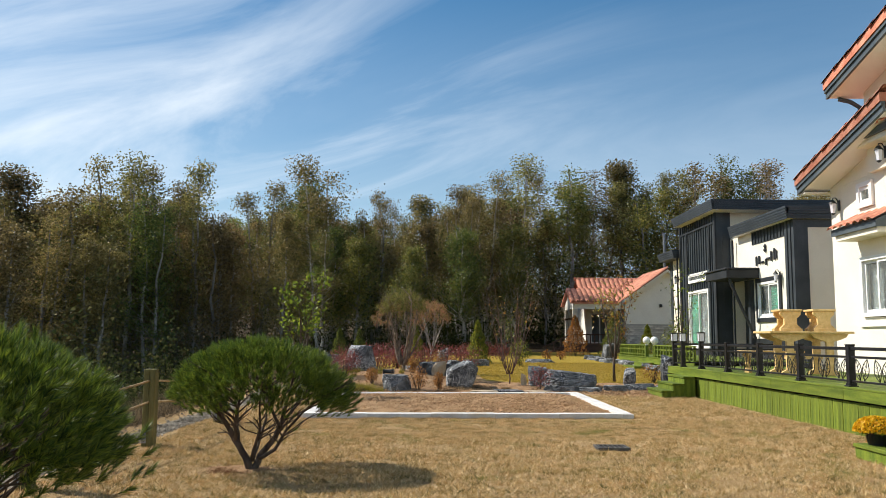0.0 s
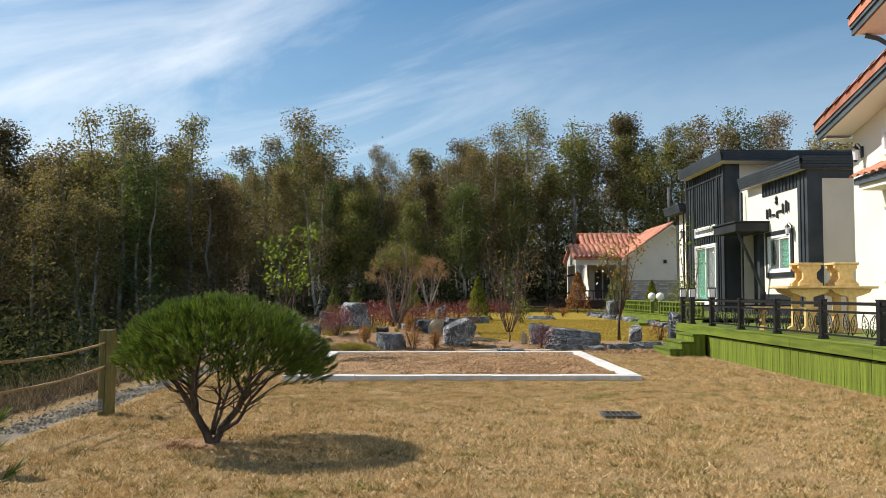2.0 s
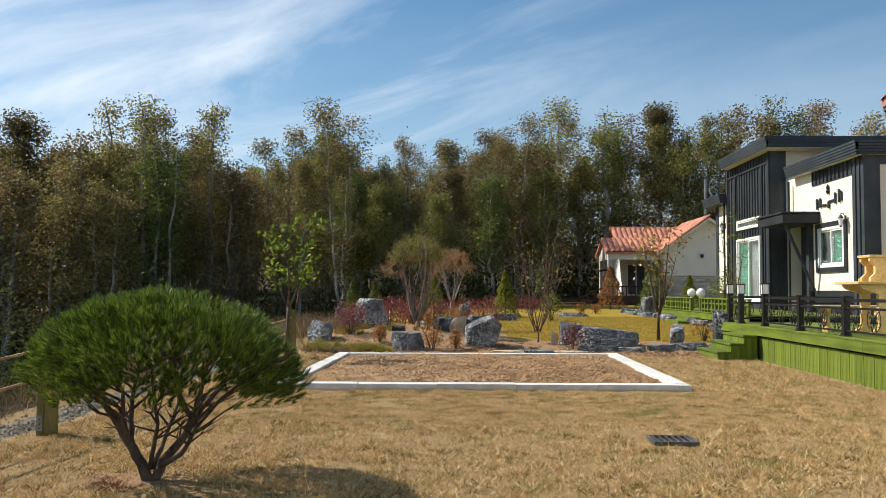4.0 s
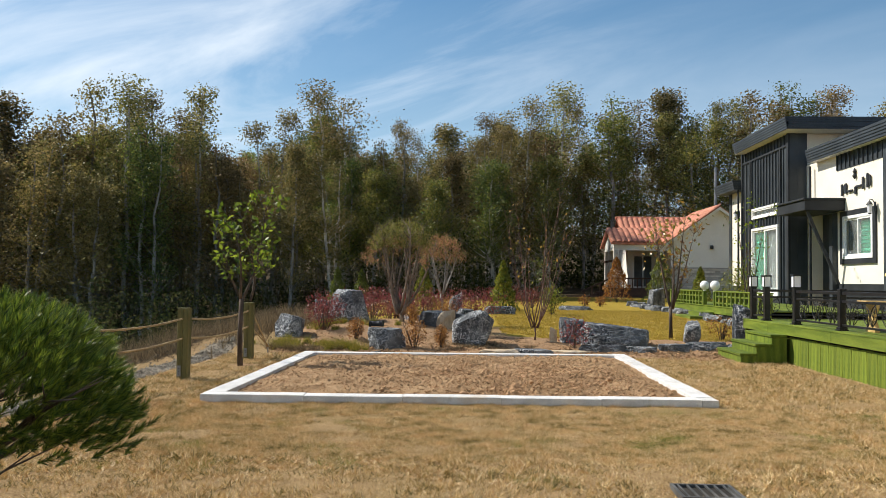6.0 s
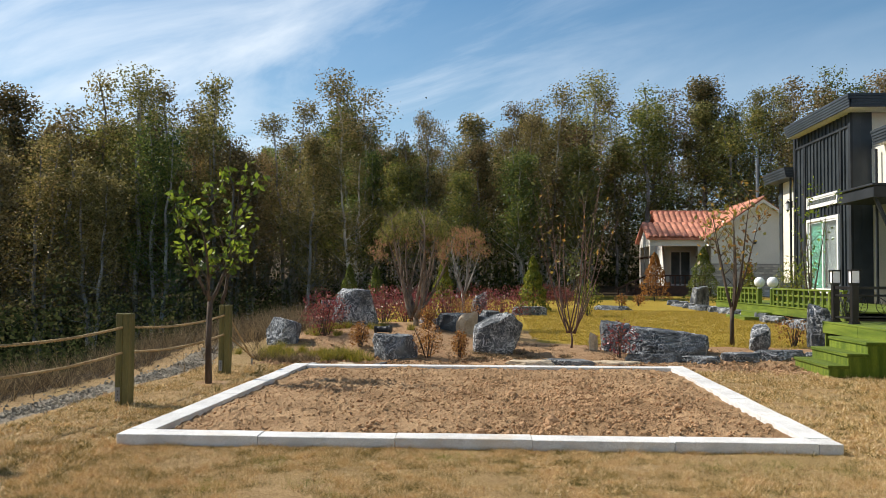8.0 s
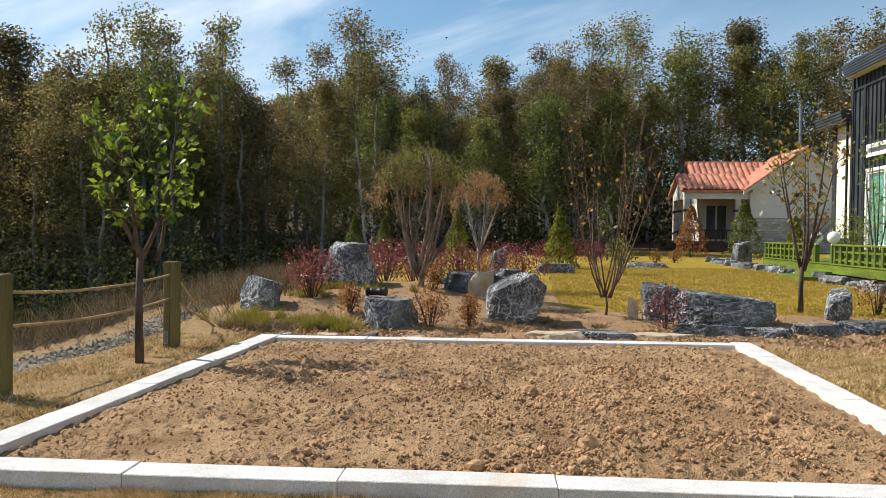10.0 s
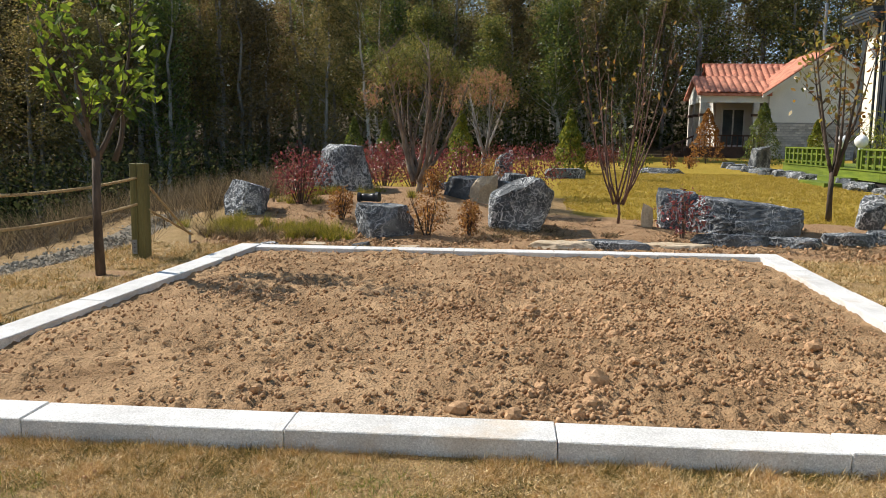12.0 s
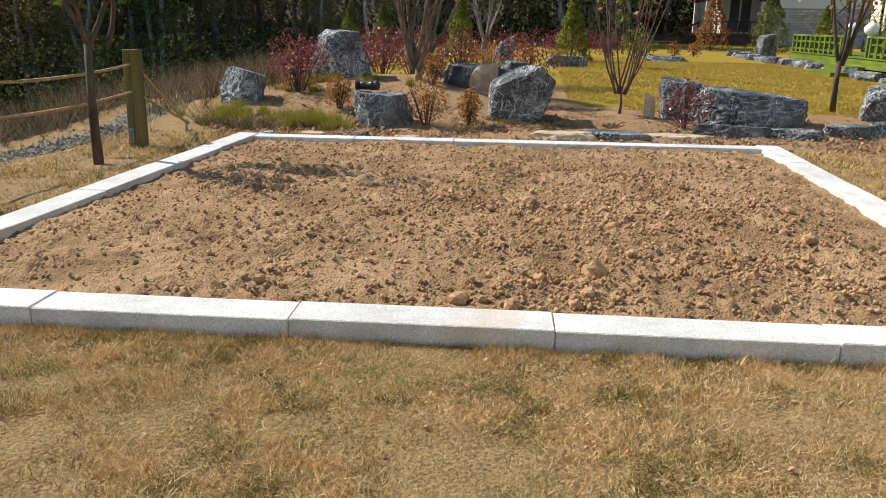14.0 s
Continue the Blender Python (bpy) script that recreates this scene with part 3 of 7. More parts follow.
def build_ground():
    xs, ys = axis_steps(-6, 9, 0.12, 900), axis_steps(-13, 14, 0.12, 900)
    X, Y = np.meshgrid(xs, ys)
    Z = gz(X, Y)
    near = (np.abs(X) < 40) & (np.abs(Y) < 60)
    bumps = np.array([noise.noise(Vector((x * 1.3, y * 1.3, 0))) * 0.018 + noise.noise(Vector((x * 5, y * 5, 3))) * 0.008 if k else 0.0
                      for x, y, k in zip(X.ravel(), Y.ravel(), near.ravel())]).reshape(X.shape)
    soil = smooth01((Y - 5.0) / 0.4) * smooth01((7.9 - Y) / 0.8) * smooth01((X + 2.9) / 0.5)
    soil = np.maximum(soil, smooth01(1.35 - np.hypot((X + 1.0) / 2.2, (Y - 8.5) / 3.4)) * smooth01((Y - 5.0) / 0.4))
    pine = np.maximum(np.exp(-(((X + 1.75) / 0.42) ** 2 + ((Y + 5.05) / 0.30) ** 2)), np.exp(-(((X + 2.0) / 0.6) ** 2 + ((Y + 9.5) / 0.5) ** 2)))
    soil = np.maximum(soil, np.maximum(pine * 0.9, 0.8 * np.exp(-(((X + 2.5) / 0.3) ** 2 + ((Y - 3.2) / 0.25) ** 2))))
    soil = np.maximum(soil, 0.75 * smooth01((Y - 5.0) / 0.3) * smooth01((7.5 - Y) / 1.0) * smooth01((5.6 - X) / 0.5) * smooth01((X + 2.9) / 0.5))
    lawn = smooth01((Y - 7.2) / 0.8) * smooth01((X - 1.0) / 0.7)
    lawn = np.maximum(lawn, smooth01((Y - 9.5) / 2) * smooth01((X + 3.4) / 0.5) * (1 - 0.9 * soil))
    gravel = smooth01(1.45 - np.abs(X + 3.82) / 0.28) * smooth01((26 - Y) / 4)
    # mask of the forest floor, where litter and painted shade begin
    shaded_wood = smooth01((-4.15 - X) / 0.6)
    shaded_wood = np.maximum(shaded_wood, smooth01((np.hypot(X * 0.75, Y + 6) - 44) / 5))
    bumps = bumps + np.where(soil > 0.5, np.array([noise.noise(Vector((x * 3.1, y * 3.1, 9))) * 0.035 if k else 0.0 for x, y, k in zip(X.ravel(), Y.ravel(), near.ravel())]).reshape(X.shape), 0)
    inside = (X > -1.8) & (X < 3.02) & (Y > -0.12 + 0.04 * (X - 0.6)) & (Y < 4.75)
    Z = np.where(inside, -0.12, Z + bumps)
    ny, nx = X.shape
    idx = np.arange(nx * ny).reshape(ny, nx)
    faces = np.stack([idx[:-1, :-1], idx[:-1, 1:], idx[1:, 1:], idx[1:, :-1]], axis=-1).reshape(-1, 4)
    me = bpy.data.meshes.new("ground")
    me.from_pydata(np.stack([X, Y, Z], -1).reshape(-1, 3).tolist(), [], faces.tolist())
    me.polygons.foreach_set("use_smooth", [True] * len(me.polygons))
    one = np.ones_like(X)
    for layer, chans in (("cover", (soil, lawn, gravel)), ("cover_two", (shaded_wood, shaded_wood, shaded_wood))):
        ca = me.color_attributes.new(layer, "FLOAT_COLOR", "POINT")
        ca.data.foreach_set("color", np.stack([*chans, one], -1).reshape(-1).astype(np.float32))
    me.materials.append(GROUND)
    tagged(new("ground", me), "dry straw-coloured lawn with bare soil and a gravel path", "ground", kind="structure")


build_ground()

# ---- planting bed with granite kerb ----
BED_L, BED_R, BED_F = -1.95, 3.17, -0.20
BACK_L, BACK_R = 4.72, 5.06


def back_y(x):
    return BACK_L + (BACK_R - BACK_L) * (x - BED_L) / (BED_R - BED_L)


def front_y(x):
    return BED_F + 0.04 * (x - 0.6)


def build_bed():
    kerb = thing("garden_bed_kerb", 0, 0, 0, "pale grey granite kerb round the soil bed", "kerb", kind="structure")
    made = {}

    def stone(cx, cy, length, rz, z=0.0):
        key = round(length, 2)
        if key not in made:
            bm = B((-length / 2 + 0.0012, length / 2 - 0.0012, -0.1, 0.1, -0.10, 0.10), bevel=0.004)
            ob = part("kerb_stone", bm, GRANITE, kerb)
            made[key] = ob.data
        else:
            ob = shared("kerb_stone", made[key], pose(0, 0, 0), kerb)
        ob.matrix_basis = pose(cx, cy, z, 0, 0, rz)
    cuts = [BED_L, -0.93, 0.05, 1.02, 2.01, 3.0, BED_R]
    for i, (a, b) in enumerate(zip(cuts, cuts[1:])):
        stone((a + b) / 2, front_y((a + b) / 2) + 0.1, b - a, 2.29 + 0.1 * (i % 3 - 1), -0.004 * (i % 2))
    for x, top in ((BED_L + 0.1, BACK_L), (BED_R - 0.1, BACK_R)):
        n = 5
        y0 = front_y(x) + 0.206
        L = (top - 0.003 - y0) / n
        for i in range(n):
            stone(x, y0 + (i + 0.5) * L, L, 90 + 0.25 * (i % 3 - 1), -0.003 * (i % 2))
    turn = math.degrees(math.atan2(BACK_R - BACK_L, BED_R - BED_L))
    L = (BED_R - BED_L - 0.4) / 5
    for i in range(5):
        x = BED_L + 0.2 + (i + 0.5) * L
        stone(x, back_y(x) - 0.105, L, turn, -0.006)
    # the soil, raked and trodden
    xs, ys = np.linspace(BED_L + 0.19, BED_R - 0.19, 320), np.linspace(-0.105, 5.0, 330)
    verts = []
    for y in ys:
        for x in xs:
            yy = max(min(y, back_y(x) - 0.19), front_y(x) + 0.196)
            rim = min(x - xs[0], xs[-1] - x, yy - front_y(x) - 0.2, back_y(x) - 0.2 - yy)
            z = 0.055 + 0.05 * float(smooth01(rim / 0.6)) + noise.noise(Vector((x * 1.1, yy * 1.1, 5))) * 0.025
            z += noise.noise(Vector((x * 4.2, yy * 4.2, 1))) * 0.018
            rough = 0.45 + 0.55 * float(smooth01(0.5 + 1.6 * noise.noise(Vector((x * 1.7, yy * 1.7, 8)))))
            cell = noise.noise(Vector((x * 13, yy * 13, 2)))
            z += rough * (0.036 * max(cell, 0.0) ** 0.8 + 0.023 * noise.noise(Vector((x * 27, yy * 27, 4))))
            for fx, fy in ((-0.62, 0.72), (0.15, 0.95), (-0.3, 1.5), (2.1, 1.7)):
                z -= 0.022 * math.exp(-(((x - fx) / 0.10) ** 2 + ((yy - fy) / 0.14) ** 2) ** 2)
            verts.append((x, yy, z))
    nx = len(xs)
    faces = [(j * nx + i, j * nx + i + 1, (j + 1) * nx + i + 1, (j + 1) * nx + i) for j in range(len(ys) - 1) for i in range(nx - 1)]
    me = bpy.data.meshes.new("bed_soil")
    me.from_pydata(verts, [], faces)
    me.polygons.foreach_set("use_smooth", [True] * len(me.polygons))
    me.materials.append(SOIL)
    tagged(new("bed_soil", me), "loose brown soil filling the granite-edged bed", "soil", kind="structure")

    def height(x, y):
        i, j = int(np.clip(np.searchsorted(xs, x), 1, nx - 1)), int(np.clip(np.searchsorted(ys, y), 1, len(ys) - 1))
        return verts[j * nx + i][2]
    r = random.Random(3)

    def clod_mesh(seed, div=2):
        bm = bmesh.new()
        bmesh.ops.create_icosphere(bm, subdivisions=div, radius=1.0)
        for v in bm.verts:
            f = 1 + 0.55 * noise.noise(v.co * 1.1 + Vector((seed, 0, 0))) + 0.28 * noise.noise(v.co * 2.9 + Vector((seed, 5, 0)))
            v.co = Vector((v.co.x * f, v.co.y * f * 0.85, v.co.z * f * 0.7))
        return bm
    protos = []
    big = [(0.64, 0.17, 0.050), (0.86, 0.13, 0.042), (1.20, 0.55, 0.052), (2.32, 1.25, 0.05), (-1.1, 2.35, 0.05), (1.9, 0.62, 0.03), (-0.7, 2.0, 0.035), (0.9, 1.9, 0.04), (1.5, 2.2, 0.035), (-0.15, 0.4, 0.03)]
    for i in range(44):
        big.append((r.uniform(-1.5, 2.8), r.uniform(0.1, 4.2), r.uniform(0.014, 0.03)))
    for i in range(60):
        big.append((r.gauss(1.3, 0.7), r.gauss(1.3, 0.8), r.uniform(0.014, 0.03)))
    for cx, cy in ((2.0, 0.75), (1.15, 0.35), (0.35, 2.0), (1.6, 3.0), (2.3, 2.1), (-0.9, 2.2)):
        for i in range(16):                # heaps of lumps thrown together
            big.append((r.gauss(cx, 0.14), r.gauss(cy, 0.11), 0.011 + 0.022 * r.random() ** 2))
    for i, (x, y, s) in enumerate(big):
        if not (-1.6 < x < 2.85 and front_y(x) + 0.27 < y < 4.5):
            continue
        if i < 6:
            ob = part("soil_clod", clod_mesh(i * 3.7), LUMP, None, smooth=False)
            protos.append(ob.data)
        else:
            ob = shared("soil_clod", protos[i % 6], pose(0, 0, 0))
        ob.matrix_basis = pose(x, y, height(x, y) + s * 0.35, 0, 0, r.uniform(0, 360)) @ Matrix.Diagonal((s, s, s, 1))
        tagged(ob, "dry lump of brown soil on the bed", "soil clod", "soil clods in the bed")
    crumbs = []
    for k in range(30000):
        if k % 4 == 1:                     # crumbs gather round old lumps
            c0 = r.choice(big)
            x, y = r.gauss(c0[0], 0.10), r.gauss(c0[1], 0.09)
        elif k % 4 == 0:
            x, y = r.gauss(1.3, 0.8), r.gauss(1.4, 1.0)
        else:
            x, y = r.uniform(-1.7, 2.9), r.uniform(0.02, 4.55)
        if not (-1.7 < x < 2.9 and front_y(x) + 0.23 < y < 4.5):
            continue
        s = 0.0035 + 0.015 * r.random() ** 5
        base = Vector((x, y, height(x, y) + s * 0.4))
        q = Euler((r.uniform(0, 6), r.uniform(0, 6), r.uniform(0, 6))).to_matrix()
        crumbs.append([base + q @ Vector(c) * s * r.uniform(0.75, 1.25) for c in ((1, 0, 0), (-1, 0, 0), (0, 1, 0), (0, -1, 0), (0, 0, 0.7), (0, 0, -0.7))])
    cv = [tuple(v) for c in crumbs for v in c]
    cf = []
    for k in range(len(crumbs)):
        for a, b, c in ((0, 2, 4), (2, 1, 4), (1, 3, 4), (3, 0, 4), (2, 0, 5), (1, 2, 5), (3, 1, 5), (0, 3, 5)):
            cf.append((6 * k + a, 6 * k + b, 6 * k + c))
    me = bpy.data.meshes.new("soil_crumbs")
    me.from_pydata(cv, [], cf)
    me.polygons.foreach_set("use_smooth", [True] * len(me.polygons))
    me.materials.append(LUMP)
    tagged(new("soil_crumbs", me), "small brown soil crumbs strewn over the bed", "soil", kind="stuff")


build_bed()

# ---- rocks ----


def rock(x, y, w, d, h, seed, rz=0, flat=0.15, label="blue-grey rock with white veins", material=None, lean=0.0, group="garden rocks", cut=0.0, name="garden_rock", div=4, zoff=0.0, strata=0.02):
    """A split boulder: a ball cut by random planes, roughened."""
    r = random.Random(seed)
    bm = bmesh.new()
    bmesh.ops.create_icosphere(bm, subdivisions=div, radius=1.0)
    planes = [(Vector((r.gauss(0, 1), r.gauss(0, 1), r.gauss(0.25, 0.45))).normalized(), r.uniform(0.72, 0.98)) for _ in range(9)]
    planes.append((Vector((r.uniform(-flat, flat) + cut, r.uniform(-flat, flat), 1)).normalized(), 0.62))
    bed = Vector((r.uniform(-0.25, 0.25), r.uniform(-0.25, 0.25), 1)).normalized()
    for v in bm.verts:
        n = v.co.normalized()
        c = n / (abs(n.x) ** 4 + abs(n.y) ** 4 + abs(n.z) ** 4) ** 0.25
        for nrm, dist in planes:
            over = c.dot(nrm) - dist
            if over > 0:
                c -= nrm * over * 0.97
        q = c * 2.0 + Vector((seed * 3.1, 0, 0))
        layer = c.dot(bed) * 7 + 1.5 * noise.noise(q * 0.9)
        step = abs(layer - math.floor(layer) - 0.5) * 2
        c += n * (0.05 * noise.noise(q) + 0.035 * noise.noise(q * 3) + 0.03 * noise.noise(q * 8) + strata * (step - 0.5))
        v.co = c
    lo = [min(v.co[i] for v in bm.verts) for i in range(3)]
    hi = [max(v.co[i] for v in bm.verts) for i in range(3)]
    for v in bm.verts:
        u = [(v.co[i] - lo[i]) / (hi[i] - lo[i]) for i in range(3)]
        z = u[2] * (h + 0.14) - 0.14
        v.co = Vector(((u[0] - 0.5) * w + lean * z, (u[1] - 0.5) * d, z))
    ob = part(name, bm, material or ROCK)
    ob.matrix_basis = pose(x, y, g(x, y) + zoff, 0, 0, rz)
    return tagged(ob, label, "rock", group)


rock(-2.72, 6.95, 0.55, 0.48, 0.42, 11, 10, cut=0.1)
rock(-1.86, 8.6, 0.80, 0.62, 0.66, 5, -15, 0.05, "tall squared grey rock with white veins", lean=0.04, div=5)
rock(-0.80, 6.1, 0.68, 0.45, 0.34, 23, 5, 0.05, "dark grey rock with a flat top", cut=0.05)
rock(0.70, 6.60, 0.74, 0.55, 0.60, 8, 20, 0.1, "leaning blue-grey rock covered with white veins", cut=-0.50, lean=0.10, div=5)
rock(3.22, 6.9, 1.42, 0.75, 0.38, 14, -4, 0.05, "long low blue-grey boulder with rough ridges", cut=0.2, strata=0.022, div=5)
rock(2.56, 7.15, 0.50, 0.5, 0.44, 31, 10, label="grey rock against the long boulder", strata=0.05)
rock(4.78, 7.15, 0.30, 0.30, 0.42, 17, 0, 0.3, "small upright pointed grey rock", cut=-0.5)
rock(5.86, 7.55, 0.36, 0.42, 0.72, 19, 0, 0.2, "dark upright rock at the end of the deck")
rock(-0.1, 8.4, 0.62, 0.4, 0.3, 41, 0, label="low grey rock on the soil mound")
rock(0.18, 8.2, 0.36, 0.34, 0.36, 42, 40, label="tan rounded rock on the soil mound", material=TAN_STONE)
rock(0.42, 8.5, 0.34, 0.34, 0.32, 43, 0)
rock(0.25, 11.6, 0.34, 0.3, 0.75, 44, 0, 0.2, "narrow upright dark grey rock", lean=0.05)
rock(-3.0, 11.8, 0.4, 0.4, 0.55, 45, 0)
rock(-2.7, 9.8, 0.7, 0.4, 0.16, 46, 0, label="flat pale grey rock")
rock(-0.5, 9.6, 0.7, 0.4, 0.14, 47, 0, label="flat pale grey rock")
rock(0.57, 9.0, 0.5, 0.35, 0.40, 48, 20)
rock(1.5, 16.2, 0.9, 0.6, 0.24, 49, 20, label="low dark rock among red shrubs")
rock(8.05, 25.0, 0.75, 0.6, 0.75, 50, 20, label="blue-grey pointed rock on the lawn")
rock(4.2, 20.0, 1.2, 0.6, 0.16, 52, 0, label="low dark flat rock on the lawn")
rock(2.2, 6.95, 0.15, 0.13, 0.28, 51, 0, 0.3, "small tan pointed stone", TAN_STONE, name="pointed_stone")
r0 = random.Random(5)
for i in range(8):                        # long flat slabs along the back of the bed
    x = 1.15 + i * 0.62 + r0.uniform(-0.06, 0.06)
    y = 5.66 + 0.13 * i + r0.uniform(-0.06, 0.06)
    rock(x, y, r0.uniform(0.6, 0.95), r0.uniform(0.24, 0.36), r0.uniform(0.04, 0.08) if i < 3 else r0.uniform(0.08, 0.13), 100 + i, r0.uniform(-8, 14), 0.05, "flat grey edging slab half sunk in soil", group="edging slabs", name="edging_slab", div=4,
         material=TAN_STONE if i in (0, 2) else None, strata=0.07)
for i in range(6):
    rock(-1.9 + i * 0.5, 5.25 + r0.uniform(-0.05, 0.1), r0.uniform(0.2, 0.4), 0.15, r0.uniform(0.03, 0.06), 130 + i, r0.uniform(-20, 20), label="small flat edging stone in soil", group="edging stones", name="edging_stone", div=3, material=TAN_STONE if i % 2 else None)
for i in range(34):                       # piled stones edging the far deck
    t = i / 33
    y = 8.6 + 17.5 * t
    rock(7.25 + 0.2 * r0.uniform(-1, 1) + 0.5 * max(0, t - 0.7), y, r0.uniform(0.4, 0.65), r0.uniform(0.3, 0.5), r0.uniform(0.10, 0.20), 200 + i, r0.uniform(0, 180), label="white-veined edging rock beside the far deck", group="deck edging rocks", name="edging_rock", div=3)

def strip_rubble():
    """Soil crumbs and pebbles on the bare strip behind the bed."""
    rr = random.Random(41)
    vs, fs = [], []
    for k in range(7500):
        x, y = rr.uniform(-2.7, 5.2), 5.12 + abs(rr.gauss(0, 0.9))
        if y > 8.2 or (x > 1.3 and y > 7.3):
            continue
        s = 0.006 + 0.03 * rr.random() ** 5
        o = len(vs)
        q = Euler((rr.uniform(0, 6), rr.uniform(0, 6), rr.uniform(0, 6))).to_matrix()
        for c in ((1, 0, 0), (-1, 0, 0), (0, 1, 0), (0, -1, 0), (0, 0, 0.7), (0, 0, -0.7)):
            vs.append(tuple(Vector((x, y, g(x, y) + s * 0.3)) + q @ Vector(c) * s * rr.uniform(0.7, 1.3)))
        for a, b_, c in ((0, 2, 4), (2, 1, 4), (1, 3, 4), (3, 0, 4), (2, 0, 5), (1, 2, 5), (3, 1, 5), (0, 3, 5)):
            fs.append((o + a, o + b_, o + c))
    me = bpy.data.meshes.new("soil_rubble")
    me.from_pydata(vs, [], fs)
    me.materials.append(LUMP)
    tagged(new("soil_rubble", me), "brown soil lumps strewn behind the bed", "soil", kind="stuff")


strip_rubble()

# black plastic pipe elbow lying by the rock
elbow = thing("pipe_elbow", -1.0, 6.2, g(-1.0, 6.2) + 0.35, "black plastic pipe elbow lying on a rock", "pipe")
bm = bmesh.new()
tube(bm, [(-0.10, 0, 0.03), (-0.03, 0, 0.03), (0.02, 0.0, 0.03), (0.06, -0.02, 0.033), (0.10, -0.03, 0.038)], [0.045, 0.045, 0.045, 0.05, 0.05], 14)
part("bend", bm, BLACK_PLASTIC, elbow, smooth=True)
for a, b in (((-0.125, 0, 0.03), (-0.09, 0, 0.03)), ((0.095, -0.03, 0.037), (0.13, -0.038, 0.041))):
    bm = bmesh.new()
    tube(bm, [a, b], [0.056, 0.056], 14)
    part("collar", bm, BLACK_PLASTIC, elbow)

# ---- rope fence ----
POSTS = [(-3.25, -8.7), (-3.22, -6.05), (-3.14, -3.40), (-3.02, -0.85), (-2.80, 1.60), (-2.73, 4.22)]


def rope_post(x, y, first):
    h = 0.89
    e = thing("fence_post", x, y, g(x, y) - 0.02, "square green-brown treated wooden fence post", "fence post", "rope fence posts")
    part("post", B((-0.065, 0.002, -0.06, 0.06, 0, h), (0.004, 0.07, -0.06, 0.06, 0, h), bevel=0.006), POST_WOOD, e)
    bm = B((-0.055, -0.01, -0.066, -0.0605, 0.06, 0.19))
    part("bracket", bm, STEEL, e, "pale metal bracket")
    for k in range(3):
        bm = B((-0.036, -0.026, -0.069, -0.0662, 0.08 + 0.035 * k, 0.09 + 0.035 * k))
        part("bolt", bm, DARK_HOLE, e)
    return e


for i, (x, y) in enumerate(POSTS):
    rope_post(x, y, i == 0)


def rope(a, b, sag, radius=0.013):
    a, b = Vector(a), Vector(b)
    n = 18
    pts = [a.lerp(b, k / n) - Vector((0, 0, 4 * sag * (k / n) * (1 - k / n))) for k in range(n + 1)]
    bm = bmesh.new()
    for s in range(3):                    # three twisted strands
        tw = []
        for k in range(n * 6 + 1):
            u = k / (n * 6)
            p = a.lerp(b, u) - Vector((0, 0, 4 * sag * u * (1 - u)))
            d = (b - a).normalized()
            q, w = d.orthogonal().normalized(), d.cross(d.orthogonal().normalized())
            ang = 2 * math.pi * (s / 3 + u * (b - a).length * 9)
            tw.append(p + (q * math.cos(ang) + w * math.sin(ang)) * radius * 0.55)
        tube(bm, tw, [radius * 0.62] * len(tw), 4)
    ob = part("fence_rope", bm, ROPE, None, smooth=True)
    return tagged(ob, "twisted tan rope slung between wooden posts", "rope", "fence ropes")


for (xa, ya), (xb, yb) in zip(POSTS, POSTS[1:]):
    for h in (0.74, 0.50):
        rope((xa, ya + 0.02, g(xa, ya) + h), (xb, yb - 0.02, g(xb, yb) + h), 0.055)
xe, ye = POSTS[-1]
for h, sx in ((0.68, 0.0), (0.45, 0.03)):
    rope((xe + 0.06, ye + 0.02, g(xe, ye) + h), (-2.66 + sx, 5.12, 0.12), 0.0, 0.011)
bm = bmesh.new()
tube(bm, [(-2.66, 5.13, -0.04), (-2.66, 5.12, 0.08), (-2.65, 5.11, 0.16)], [0.014, 0.014, 0.01], 8)
tagged(part("rope_stake", bm, STEEL), "short metal stake holding the rope ends", "stake")

# loose gravel on the path
rp = random.Random(12)
vs, fs = [], []
for k in range(5200):
    y = rp.uniform(-4, 14)
    x = -3.82 + rp.gauss(0, 0.17)
    s = rp.uniform(0.008, 0.022)
    o = len(vs)
    q = Euler((rp.uniform(0, 6), rp.uniform(0, 6), rp.uniform(0, 6))).to_matrix()
    for c in ((1, 0, 0), (-1, 0, 0), (0, 1, 0), (0, -1, 0), (0, 0, 0.8), (0, 0, -0.8)):
        vs.append(tuple(Vector((x, y, g(x, y) + s * 0.4)) + q @ Vector(c) * s * rp.uniform(0.7, 1.3)))
    for a, b_, c in ((0, 2, 4), (2, 1, 4), (1, 3, 4), (3, 0, 4), (2, 0, 5), (1, 2, 5), (3, 1, 5), (0, 3, 5)):
        fs.append((o + a, o + b_, o + c))
me = bpy.data.meshes.new("path_gravel")
me.from_pydata(vs, [], fs)
me.materials.append(PEBBLE)
tagged(new("path_gravel", me), "loose grey gravel on the narrow path", "gravel", kind="stuff")

# drain grate sunk in the lawn
grate = thing("drain_grate", 2.13, -3.42, 0.0, "galvanised drain grate sunk in the dry lawn", "drain")
# thin black slab, its colour standing in for the shaded depth
part("pit", B((-0.17, 0.17, -0.15, 0.15, 0.004, 0.016)), DARK_HOLE, grate)
part("frame", B((-0.18, 0.18, -0.16, -0.14, 0.0, 0.035), (-0.18, 0.18, 0.14, 0.16, 0.0, 0.035), (-0.18, -0.16, -0.14, 0.14, 0.0, 0.035), (0.16, 0.18, -0.14, 0.14, 0.0, 0.035)), GRATE, grate)
for k in range(6):
    x = -0.135 + 0.054 * k
    part("bar", B((x - 0.005, x + 0.005, -0.14, 0.14, 0.024, 0.034)), GRATE, grate)

